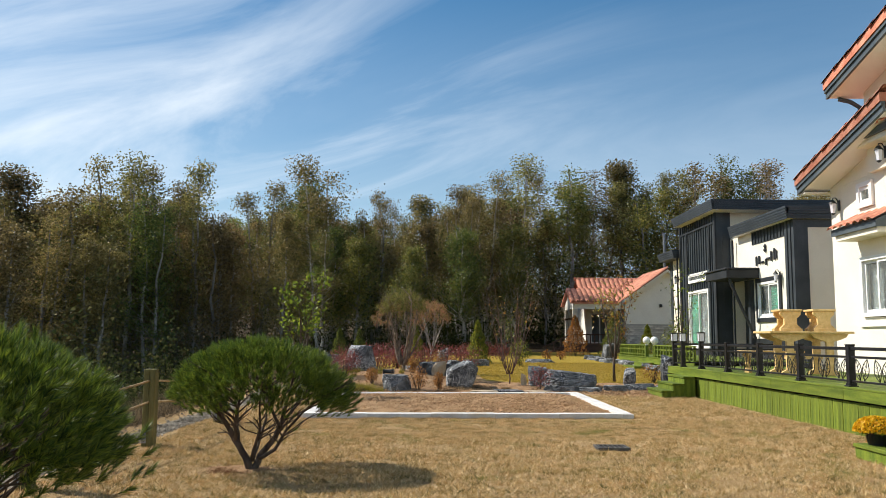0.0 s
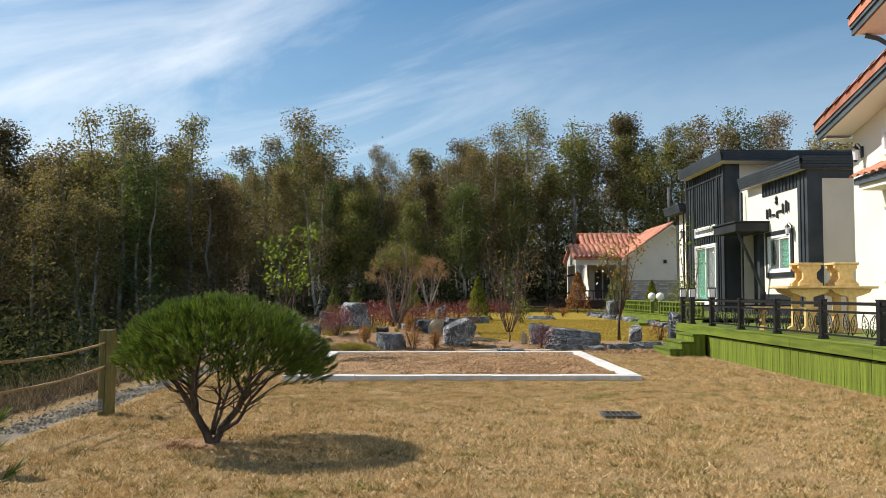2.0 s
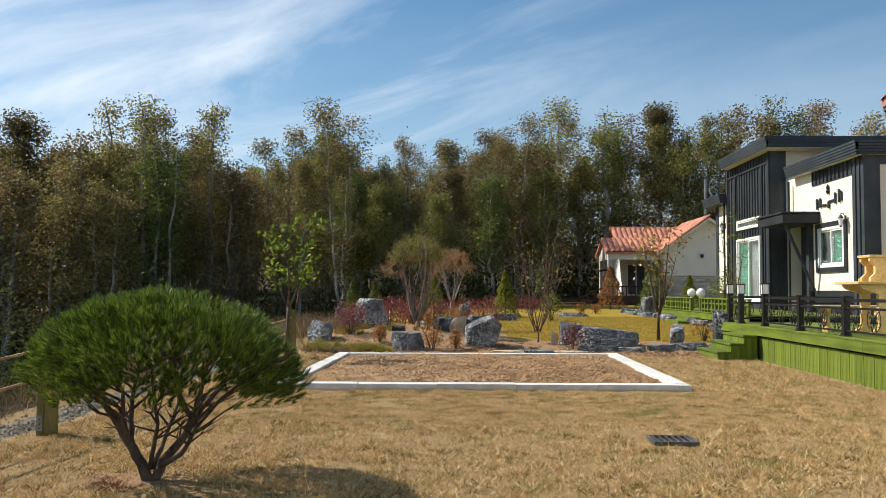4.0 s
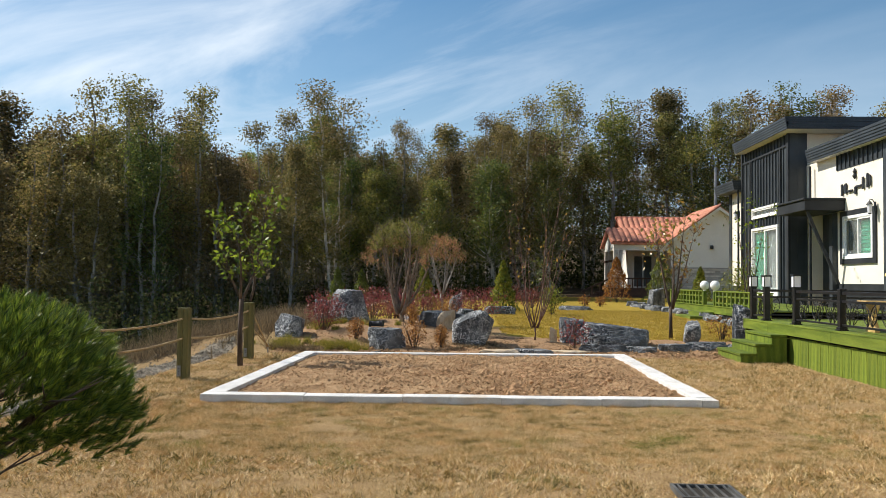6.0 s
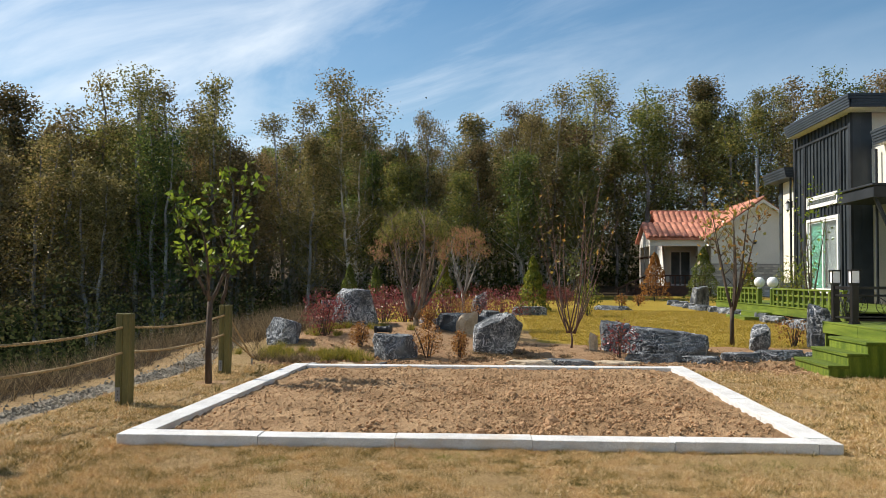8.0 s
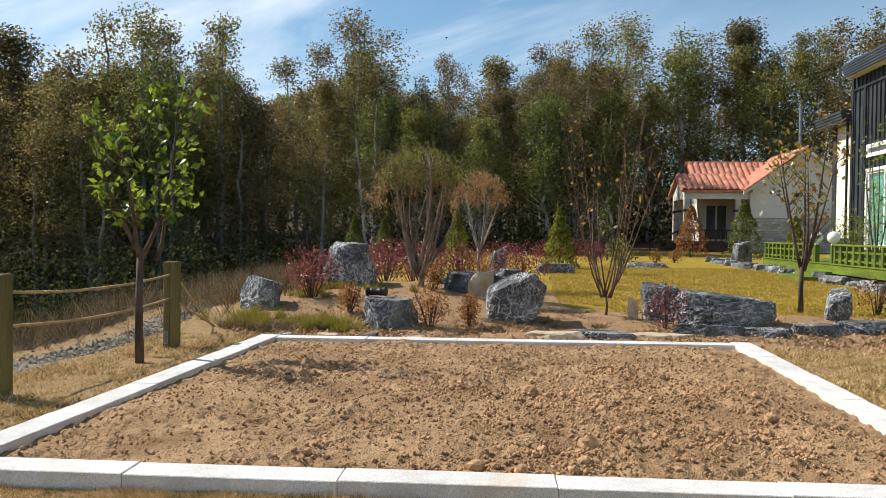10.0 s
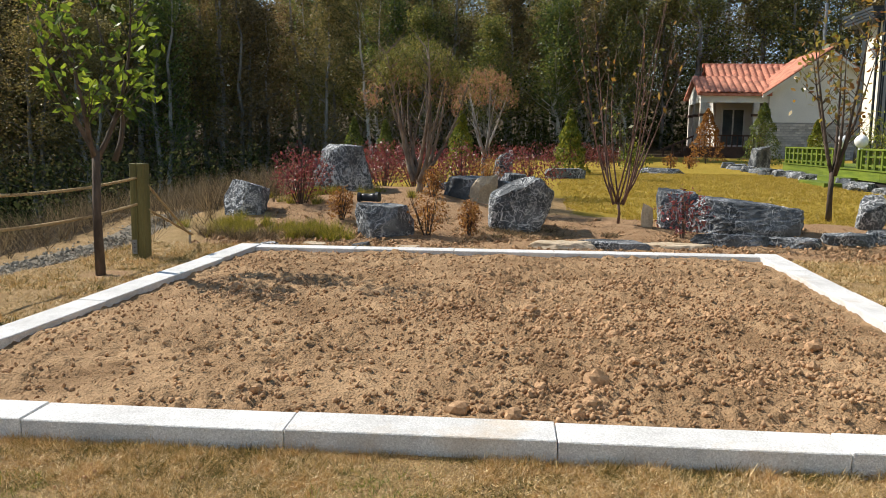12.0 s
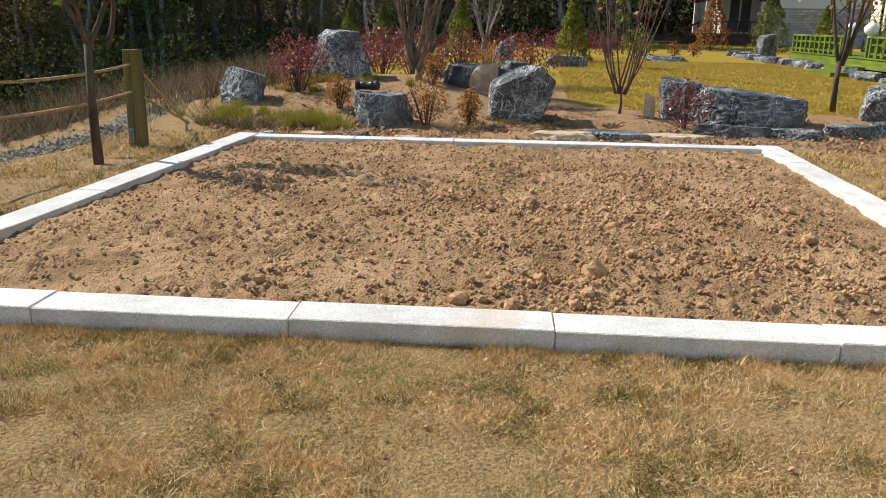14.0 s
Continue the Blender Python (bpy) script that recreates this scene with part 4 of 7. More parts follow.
# ---- near deck with railing ----
DX, DZ, D_END = 5.70, 0.60, 6.95
deck = thing("deck", DX, 0, 0, "raised green-stained wooden deck beside the lawn", "deck", kind="structure")
# added filler, blackened so the gaps between boards read as shade
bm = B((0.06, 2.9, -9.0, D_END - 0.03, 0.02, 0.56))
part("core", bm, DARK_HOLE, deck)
bm = B((0.022, 0.048, -0.0685, 0.0685, -0.03, 0.425), bevel=0.003)
first = part("cladding_board", bm, GREEN_WOOD, deck)
first.matrix_basis = pose(0, -8.9, 0)
y = -8.9
k = 0
while y < D_END - 0.2:
    y += 0.141
    k += 1
    shared("cladding_board", first.data, pose(0.003 * ((k * 7) % 5 - 2) / 2, y, 0.004 * ((k * 5) % 3 - 1)), deck)
y = -9.0
while y < D_END:                           # fascia boards
    y2 = min(y + 2.45, D_END)
    part("fascia_board", B((-0.035, 0.0, y + 0.002, y2 - 0.002, 0.450, DZ - 0.003), bevel=0.005), GREEN_DECK, deck)
    y = y2
bm = B((-0.04, 0.098, -9.0, D_END, DZ - 0.003, DZ + 0.025), bevel=0.004)
first = part("deck_board", bm, GREEN_DECK, deck)
for i in range(1, 29 + 4):
    if DX + i * 0.143 < 8.3:
        shared("deck_board", first.data, pose(0.143 * i, 0, 0), deck)
part("end_board", B((0.0, 2.9, D_END - 0.03, D_END, 0.0, DZ - 0.004)), GREEN_WOOD, deck)
DT = DZ + 0.025


def stair(x_low, y0, y1, name_label):
    e = thing("deck_stair", 0, 0, 0, name_label, "stairs", kind="structure")
    n, run = 3, (DX - 0.04 - x_low) / 3
    for i in range(n):
        z = DZ * (i + 1) / 4
        xa = x_low + i * run
        part("tread", B((xa - 0.02, xa + run - (0.0 if i == n - 1 else -0.02), y0 - 0.01, y1 + 0.01, z - 0.03, z + 0.01), bevel=0.004), GREEN_DECK, e)
        part("riser", B((xa, xa + 0.02, y0, y1, -0.02, z - 0.031)), GREEN_WOOD, e)
        for ys in (y0, y1 - 0.03):
            part("side_panel", B((xa + 0.021, xa + run - 0.001, ys, ys + 0.03, -0.02, z - 0.032)), GREEN_WOOD, e)
    return e


stair(4.95, 4.82, 6.05, "green-stained wooden steps up to the deck")
stair(4.62, -5.3, -4.0, "green wooden steps with a flower pot")


def leaf_loop(bm, cx, cz, tilt, L=0.30, W=0.085):
    """A wrought leaf outline with a midrib and veins, in the plane of the railing."""
    def at(u, v):
        a = radians(tilt)
        return (0, cx + u * math.cos(a) - v * math.sin(a), cz + u * math.sin(a) + v * math.cos(a))
    for s in (1, -1):
        tube(bm, [at(W * s * math.sin(math.pi * k / 10), -L / 2 + L * k / 10) for k in range(11)], [0.006] * 11, 5)
    tube(bm, [at(0, -L / 2), at(0, L / 2)], [0.004] * 2, 4)
    for k in (0.3, 0.5, 0.7):
        w = W * math.sin(math.pi * k) * 0.9
        for s in (1, -1):
            tube(bm, [at(0, -L / 2 + L * k - 0.03), at(w * s, -L / 2 + L * k + 0.02)], [0.0035] * 2, 4)


RAIL_Y = [6.80, 6.12, 4.80, 3.19, 1.58, -0.05, -1.62, -3.2, -3.9]
post_me = None
for i, y in enumerate(RAIL_Y + [-5.4, -7.0, -8.6]):
    e = thing("railing_post", 5.80, y, DT, "square black metal railing post on the deck" if i > 2 else "black railing post topped by a frosted lantern", "railing post", "railing posts")
    part("post", B((-0.045, 0.045, -0.045, 0.045, 0.012, 0.56), (-0.05, 0.05, -0.05, 0.05, 0.555, 0.575), bevel=0.004), BLACK_METAL, e)
    part("foot", B((-0.07, 0.07, -0.07, 0.07, 0, 0.015), (-0.055, 0.055, -0.055, 0.055, 0.015, 0.05), bevel=0.004), BLACK_METAL, e)
    if i < 3:
        lan = part("lantern", B((-0.055, 0.055, -0.055, 0.055, 0.59, 0.76)), LANTERN, e, "frosted white lantern glass")
        part("cap", B((-0.07, 0.07, -0.07, 0.07, 0.76, 0.785), bevel=0.004), BLACK_METAL, e)
        part("lantern_base", B((-0.065, 0.065, -0.065, 0.065, 0.576, 0.589), bevel=0.004), BLACK_METAL, e)
        for sx in (-1, 1):
            for sy in (-1, 1):
                part("corner_bar", B((0.057 * sx - 0.006, 0.057 * sx + 0.006, 0.057 * sy - 0.006, 0.057 * sy + 0.006, 0.59, 0.76)), BLACK_METAL, e)


def rail_panel(y0, y1, x=5.80):
    L = y1 - y0
    e = thing("metal_railing", x, (y0 + y1) / 2, DT, "black metal railing panel with wrought leaf ornaments", "railing", "railing panels")
    h = L / 2 - 0.046
    for z, t in ((0.515, 0.022), (0.40, 0.016), (0.075, 0.014)):
        part("rail", B((-0.02, 0.02, -h, h, z - t, z + t), bevel=0.003), BLACK_METAL, e)
    n = max(1, round(L / 0.53))
    for k in range(n):
        c = -h + (k + 0.5) * 2 * h / n
        for s in (-1, 1):
            bm = bmesh.new()
            leaf_loop(bm, c + 0.10 * s, 0.235, -18 * s)
            part("wrought_leaf", bm, BLACK_METAL, e, smooth=True)
    return e


ys = [6.80, 6.12]
rail_panel(6.12, 6.80)
for a, b in ((3.19, 4.80), (1.58, 3.19), (-0.05, 1.58), (-1.62, -0.05), (-3.2, -1.62), (-3.9, -3.2), (-7.0, -5.4), (-8.6, -7.0)):
    rail_panel(a, b)
# the far end of the deck has a railing too
e = rail_panel(5.85, 8.4)
e.matrix_basis = pose(7.08, 6.82, DT, 0, 0, 90)
tagged(e, "black metal railing across the deck's end", "railing")

# ---- picnic tables ----


def hourglass(h, wide, waist):
    return [(-wide, 0), (wide, 0), (wide, 0.06 * h / 0.4), (waist, 0.14 * h / 0.4), (waist, h - 0.14 * h / 0.4), (wide, h - 0.06 * h / 0.4), (wide, h), (-wide, h), (-wide, h - 0.06 * h / 0.4),
            (-waist, h - 0.14 * h / 0.4), (-waist, 0.14 * h / 0.4), (-wide, 0.06 * h / 0.4)]


def picnic_table(x, y):
    e = thing("picnic_table", x, y, DT, "varnished pale pine table on the deck", "table")
    for k in range(4):
        yy = -0.40 + 0.2 * k
        part("tabletop_plank", B((-0.76, 0.76, yy + 0.003, yy + 0.197, 0.745, 0.785), bevel=0.006), PINE_WOOD, e)
    for cx in (-0.36, 0.36):
        for yy in (-0.26, 0.26):
            bm = prism(bmesh.new(), [(cx - 0.16, 0), (cx + 0.16, 0), (cx + 0.16, 0.05), (cx + 0.065, 0.10), (cx + 0.065, 0.60), (cx + 0.17, 0.63), (cx + 0.30, 0.68), (cx + 0.34, 0.742), (cx - 0.34, 0.742), (cx - 0.30, 0.68), (cx - 0.17, 0.63), (cx - 0.065, 0.60), (cx - 0.065, 0.10), (cx - 0.16, 0.05)], "y", yy - 0.035, yy + 0.035)
            part("leg_panel", bm, PINE_WOOD, e)
    part("stretcher", B((-0.34, 0.34, -0.04, 0.04, 0.28, 0.36), bevel=0.005), PINE_WOOD, e)
    return e


def upturned_stool(y, x=6.85, z=None):
    e = thing("stool", x, y, DT + 0.787 if z is None else z, "pale pine stool turned upside down on the table", "stool", "pine stools")
    for yy in (-0.14, 0.14):
        bm = prism(bmesh.new(), hourglass(0.36, 0.19, 0.115), "y", yy - 0.03, yy + 0.03)
        part("leg_panel", bm, PINE_WOOD, e)
    for s in (-0.186, 0.186):
        part("seat_batten", B((-0.20, 0.20, s - 0.014, s + 0.014, 0.0, 0.05), bevel=0.004), PINE_WOOD, e)
    part("foot_board", B((-0.21, 0.21, -0.20, 0.20, 0.361, 0.40), bevel=0.005), PINE_WOOD, e)
    part("stretcher", B((-0.05, 0.05, -0.11, 0.11, 0.05, 0.10)), PINE_WOOD, e)
    return e


picnic_table(6.85, 2.2)
upturned_stool(2.28, 6.60)
upturned_stool(2.12, 7.14)
bench = thing("bench", 6.55, 2.95, DT, "long pale pine bench on the deck", "bench")
part("seat", B((-0.6, 0.6, -0.14, 0.14, 0.38, 0.42), bevel=0.005), PINE_WOOD, bench)
for x in (-0.45, 0.45):
    part("leg_panel", prism(bmesh.new(), hourglass(0.379, 0.13, 0.07), "x", x - 0.03, x + 0.03), PINE_WOOD, bench)

# yellow chrysanthemums in a pot on the step
pot = thing("flower_pot", 4.77, -4.16, DZ / 4 + 0.01, "yellow chrysanthemums in a dark plastic pot on a step", "potted plant")
part("pot", lathe(bmesh.new(), [(0.085, 0.0), (0.115, 0.13), (0.12, 0.13), (0.12, 0.145), (0.10, 0.145)], 20), BLACK_PLASTIC, pot)
pts = unit(rng.normal(size=(1500, 3))) * np.array([0.22, 0.22, 0.17])
pts[:, 2] = np.abs(pts[:, 2]) * 0.9 - 0.02
shared("blossom", leaves("blossom", pts + np.array([0, 0, 0.16]), 0.034, PETAL, 0.8), pose(0, 0, 0), pot)["label"] = "yellow flower heads"
pts = unit(rng.normal(size=(700, 3))) * np.array([0.20, 0.20, 0.15]) * rng.uniform(0.6, 0.95, (700, 1))
pts[:, 2] = np.abs(pts[:, 2]) - 0.04
shared("foliage", leaves("foliage", pts + np.array([0, 0, 0.16]), 0.04, GREEN_LEAF), pose(0, 0, 0), pot)

# ---- windows ----


def window(x, y0, y1, z0, z1, name, label, halves=2, frame_w=0.06, green=(1,), kind="structure", depth=0.05):
    """A sliding window in a wall that faces -x: white frame, panes and a blind behind."""
    e = thing(name, x, (y0 + y1) / 2, z0, label, "door" if name.startswith("door") else "window", kind=kind)
    h, w = z1 - z0, (y1 - y0) / 2
    f = frame_w
    part("window_frame", B((-depth, 0.06, -w, w, 0, f), (-depth, 0.06, -w, w, h - f, h), (-depth, 0.06, -w, -w + f, f, h - f), (-depth, 0.06, w - f, w, f, h - f)), WHITE_PVC, e)
    inner = 2 * (w - f)
    for k in range(halves):
        a = -w + f + inner * k / halves
        b = -w + f + inner * (k + 1) / halves
        xo = -0.02 + 0.03 * (k % 2)
        s = f * 0.7
        sash = part("sash", B((xo - 0.012, xo + 0.012, a, b, f, f + s), (xo - 0.012, xo + 0.012, a, b, h - f - s, h - f), (xo - 0.012, xo + 0.012, a, a + s, f + s, h - f - s), (xo - 0.012, xo + 0.012, b - s, b, f + s, h - f - s)), WHITE_PVC, e)
        pane = part("pane", B((xo - 0.003, xo + 0.003, a + s, b - s, f + s, h - f - s)), GLASS, sash)
        pane.visible_shadow = False
        if k in green:
            for j in range(int((h - 2 * f) / 0.11)):
                z = f + 0.11 * j
                part("blind_slat", B((0.066, 0.076, a + 0.005, b - 0.005, z, z + 0.102)), BLIND, e, "green blind slat" if j == 0 else "")
        else:
            part("curtain", B((0.10, 0.11, a, b, f, h - f)), CURTAIN, e)
    return e


# ---- dark house ----
def dark_house():
    e = thing("dark_house", 0, 0, 0, "modern charcoal and cream house with flat roofs", "house")
    ax, ay0, ay1 = 10.80, 18.5, 23.2
    dy0, dy1, dz0, dz1 = 19.39, 22.02, 0.86, 3.28
    # tall block: walls round the door and the transom
    for y0, y1, z0, z1 in ((ay0, dy0, 0, 6.2), (dy1, ay1, 0, 6.2), (dy0, dy1, 4.0, 6.2), (dy0, dy1, dz1, 3.6), (dy0, dy1, 0, dz0)):
        part("front_wall", B((ax + 0.06, ax + 0.3, y0, y1, z0, z1)), DARK_PANEL, e)
    part("side_wall", B((ax + 0.302, ax + 0.62, ay0, ay0 + 0.25, 0, 6.2)), DARK_PANEL, e)
    part("far_side_wall", B((ax + 0.302, ax + 5, ay1 - 0.25, ay1, 0, 6.2)), DARK_PANEL, e)
    part("back_wall", B((ax + 4.75, ax + 5, ay0 + 0.251, ay1 - 0.251, 0, 6.2)), DARK_PANEL, e)
    part("recess_wall", B((ax + 0.622, ax + 5, ay0 + 0.02, ay0 + 0.25, 0, 6.16)), STUCCO, e, "cream stucco wall")
    for y0, y1, z0, z1 in ((dy0, dy1, 4.02, 5.75), (dy0, dy1, 3.3, 3.58), (dy1 + 0.3, ay1 - 0.2, 0.3, 5.75), (ay0 + 0.12, ay1 - 0.1, 5.83, 6.2), (ay0 + 0.2, dy0 - 0.12, 0.3, 5.75)):
        n = max(1, round((y1 - y0) / 0.29))
        for i in range(n + 1):
            y = y0 + (y1 - y0) * i / n
            part("panel_rib", B((ax + 0.018, ax + 0.062, y - 0.014, y + 0.014, z0, z1)), DARK_PANEL, e)
    part("corner_trim", B((ax + 0.0, ax + 0.07, ay0 - 0.02, ay0 + 0.14, 0, 6.2), (ax, ax + 0.07, ay1 - 0.14, ay1 + 0.02, 0, 6.2), (ax + 0.01, ax + 0.07, ay0 + 0.14, ay1 - 0.14, 5.76, 5.83)), DARK_TRIM, e)
    part("corner_trim", B((ax + 0.01, ax + 0.07, dy1 + 0.12, dy1 + 0.24, 0, 5.76), (ax + 0.01, ax + 0.07, dy0 - 0.2, dy0 - 0.08, 0, 5.76)), DARK_TRIM, e)
    for i in range(5):                     # the deep fascia is made of lapped strips
        z = 6.18 + 0.075 * i
        o = 0.018 * i
        part("fascia_strip", B((ax - 0.28 - o, ax + 5.2, ay0 - 0.75 - o, ay0 - 0.70, z, z + 0.07), (ax - 0.31 - o, ax - 0.26, ay0 - 0.75 - o, ay1 - 0.25 + o, z, z + 0.07)), DARK_PANEL, e)
    part("roof", B((ax - 0.26, ax + 5.2, ay0 - 0.70, ay1 - 0.2, 6.2, 6.54)), DARK_TRIM, e)
    part("soffit", B((ax - 0.26, ax + 5.2, ay0 - 0.70, ay1 - 0.2, 6.165, 6.198)), SOFFIT, e)
    # cream block with the window
    bx, by0, by1 = 11.40, 12.75, 18.498
    wy0, wy1, wz0, wz1 = 14.02, 15.84, 2.0, 3.25
    part("cream_wall", B((bx, bx + 0.25, 13.45, wy0, 1.3, 4.62), (bx, bx + 0.25, wy0, wy1, wz1, 4.62), (bx, bx + 0.25, wy0, wy1, 1.3, wz0), (bx, bx + 0.25, wy1, 16.25, 1.3, 5.1), (bx, bx + 0.25, 16.25, by1, 3.5, 5.1)), STUCCO, e)
    part("plinth", B((bx + 0.01, bx + 0.25, 13.45, 16.25, 0, 1.298)), DARK_TRIM, e)
    part("rib_band", B((bx - 0.012, bx + 0.2, 13.45, 16.248, 4.622, 5.1)), DARK_PANEL, e)
    for i in range(11):
        y = 13.5 + i * 0.27
        part("panel_rib", B((bx - 0.05, bx - 0.012, y - 0.014, y + 0.014, 4.64, 5.1)), DARK_PANEL, e)
    part("pilaster", B((bx - 0.04, bx + 0.3, by0, 13.448, 0, 5.1)), DARK_PANEL, e)
    for y in (12.95, 13.2):
        part("panel_rib", B((bx - 0.075, bx - 0.04, y - 0.014, y + 0.014, 0, 5.1)), DARK_PANEL, e)
    part("pilaster", B((bx + 0.302, bx + 0.42, by0 + 0.01, by0 + 0.3, 0, 5.1)), DARK_PANEL, e)
    part("side_wall", B((bx + 0.422, bx + 6, by0 + 0.03, by0 + 0.28, 0, 4.82)), STUCCO, e, "cream stucco side wall")
    part("side_band", B((bx + 0.422, bx + 6, by0 + 0.02, by0 + 0.28, 4.822, 5.1)), DARK_PANEL, e)
    part("back_wall", B((bx + 5.75, bx + 6, by0 + 0.281, by1, 0, 5.1)), STUCCO, e)
    for i in range(5):
        z = 5.08 + 0.08 * i
        o = 0.018 * i
        part("fascia_strip", B((bx - 0.26 - o, bx + 6.2, by0 - 0.12 - o, by0 - 0.07, z, z + 0.075), (bx - 0.29 - o, bx - 0.24, by0 - 0.12 - o, 17.72, z, z + 0.075)), DARK_PANEL, e)
    part("roof", B((bx - 0.24, bx + 6.2, by0 - 0.07, 17.7, 5.12, 5.46)), DARK_TRIM, e)
    part("soffit", B((bx - 0.24, bx + 6.2, by0 - 0.07, 17.7, 5.085, 5.118)), SOFFIT, e)
    # entry: dark recess, canopy, slanting brace
    part("entry_back", B((bx + 0.5, bx + 0.6, 16.25, 18.49, 0, 3.5)), DARK_TRIM, e)
    part("entry_side", B((bx + 0.251, bx + 0.5, 16.1, 16.25, 0, 3.5), (bx - 0.15, bx + 0.26, 16.27, 16.47, 0, 3.38)), DARK_PANEL, e)
    part("canopy", B((10.25, bx - 0.001, 15.75, 18.0, 3.42, 3.72), (10.2, bx - 0.001, 15.7, 18.05, 3.72, 3.78), bevel=0.01), DARK_TRIM, e)
    bm = prism(bmesh.new(), [(10.36, 3.41), (10.46, 3.41), (bx - 0.05, 1.3), (bx - 0.14, 1.3)], "y", 15.97, 16.03)
    part("brace", bm, DARK_TRIM, e)
    # lower block behind
    part("rear_wing", B((11.0, 15, 23.21, 25.2, 0, 4.85)), STUCCO, e)
    part("rear_wing_trim", B((10.96, 10.998, 23.22, 23.5, 0, 4.85), (10.96, 10.998, 24.9, 25.2, 0, 4.85), (10.96, 10.998, 23.5, 24.9, 0, 1.2)), DARK_PANEL, e)
    for i in range(4):
        z = 4.86 + 0.09 * i
        part("fascia_strip", B((10.55 - 0.02 * i, 15, 23.23, 25.6 + 0.02 * i, z, z + 0.085)), DARK_PANEL, e)
    # window hood and surround
    part("window_surround", B((bx - 0.05, bx - 0.001, wy0 - 0.16, wy0 - 0.001, wz0 - 0.14, wz1 + 0.14), (bx - 0.05, bx - 0.001, wy1 + 0.001, wy1 + 0.16, wz0 - 0.14, wz1 + 0.14), (bx - 0.05, bx - 0.001, wy0 - 0.001, wy1 + 0.001, wz1 + 0.001, wz1 + 0.14), (bx - 0.05, bx - 0.001, wy0 - 0.001, wy1 + 0.001, wz0 - 0.14, wz0 - 0.001)), DARK_TRIM, e)
    # rainwater pipes
    for x, y in ((ax - 0.05, 23.35), (bx - 0.13, 17.9)):
        part("downpipe", tube(bmesh.new(), [(x, y, 0.3), (x, y, 5.0)], [0.04, 0.04], 8), DARK_TRIM, e)
    return e


dark_house()
window(10.84, 19.41, 22.0, 0.87, 3.27, "door_1", "white sliding patio door with green blind", 2, 0.09, (1,))
window(10.84, 19.45, 21.98, 3.61, 3.99, "window_1", "white narrow transom window above the door", 1, 0.07, ())
window(11.40, 14.03, 15.83, 2.01, 3.24, "window_2", "white sliding window with green blind", 2, 0.08, (0,))
# cut-out lettering on the wall, too far off to be read
sign = thing("wall_sign", 11.36, 15.0, 4.02, "dark cut-out sign on the cream wall", "sign")
for k, (y, z, w, h) in enumerate(((0.86, 0, 0.10, 0.34), (0.62, 0.02, 0.12, 0.30), (0.34, -0.08, 0.34, 0.07), (0.02, -0.10, 0.10, 0.22), (-0.18, 0.0, 0.34, 0.07), (-0.44, 0.06, 0.10, 0.34), (-0.70, 0.1, 0.10, 0.40), (-0.84, 0.08, 0.09, 0.30))):
    part("stroke", B((-0.02, 0.02, y - w / 2, y + w / 2, z - h / 2, z + h / 2), bevel=0.015), DARK_TRIM, sign)
part("mark", lathe(bmesh.new(), [(0.01, -0.16), (0.07, -0.06), (0.03, 0.0), (0.06, 0.06), (0.01, 0.16)], 8, (0, 0.05, 0.38)), DARK_TRIM, sign)


def wall_lamp(x, y, z, s=1.0):
    e = thing("wall_lamp", x, y, z, "dark metal carriage lamp on the wall", "wall lamp", "wall lamps")
    part("bracket", B((-0.02 * s, 0, -0.05 * s, 0.05 * s, -0.1 * s, 0.14 * s)), DARK_TRIM, e)
    part("arm", tube(bmesh.new(), [(-0.01, 0, 0.10 * s), (-0.08 * s, 0, 0.2 * s), (-0.15 * s, 0, 0.19 * s), (-0.15 * s, 0, 0.14 * s)], [0.012 * s] * 4, 6), DARK_TRIM, e)
    part("cap", lathe(bmesh.new(), [(0.10 * s, 0.06 * s), (0.03 * s, 0.15 * s)], 6, (-0.15 * s, 0, 0)), DARK_TRIM, e)
    part("lamp_glass", lathe(bmesh.new(), [(0.05 * s, -0.16 * s), (0.075 * s, 0.058 * s)], 6, (-0.15 * s, 0, 0)), LANTERN, e)
    part("base", lathe(bmesh.new(), [(0.02 * s, -0.20 * s), (0.06 * s, -0.162 * s)], 6, (-0.15 * s, 0, 0)), DARK_TRIM, e)


wall_lamp(11.35, 13.85, 3.35)
wall_lamp(10.80, 23.35, 3.9)

# ---- roof tiles ----
bm = bmesh.new()
prof = [(-0.5 + k / 8, 0.5 * math.sin(math.pi * k / 8)) for k in range(9)]
rows_ = []
for yy, dz in ((0, 0.0), (1, 0.10)):
    rows_.append([bm.verts.new((u * (1 - 0.1 * yy), yy, 0.55 * v + dz)) for u, v in prof])
    rows_.append([bm.verts.new((u * 0.8 * (1 - 0.1 * yy), yy, 0.55 * v * 0.75 + dz)) for u, v in prof])
a0, b0, a1, b1 = rows_
for k in range(8):
    bm.faces.new((a0[k], a0[k + 1], a1[k + 1], a1[k]))
    bm.faces.new((b0[k + 1], b0[k], b1[k], b1[k + 1]))
    bm.faces.new((a0[k + 1], a0[k], b0[k], b0[k + 1]))
bmesh.ops.recalc_face_normals(bm, faces=bm.faces)
TILE_ME = bpy.data.meshes.new("roof_tile")
bm.to_mesh(TILE_ME)
bm.free()
TILE_ME.materials.append(TILE)


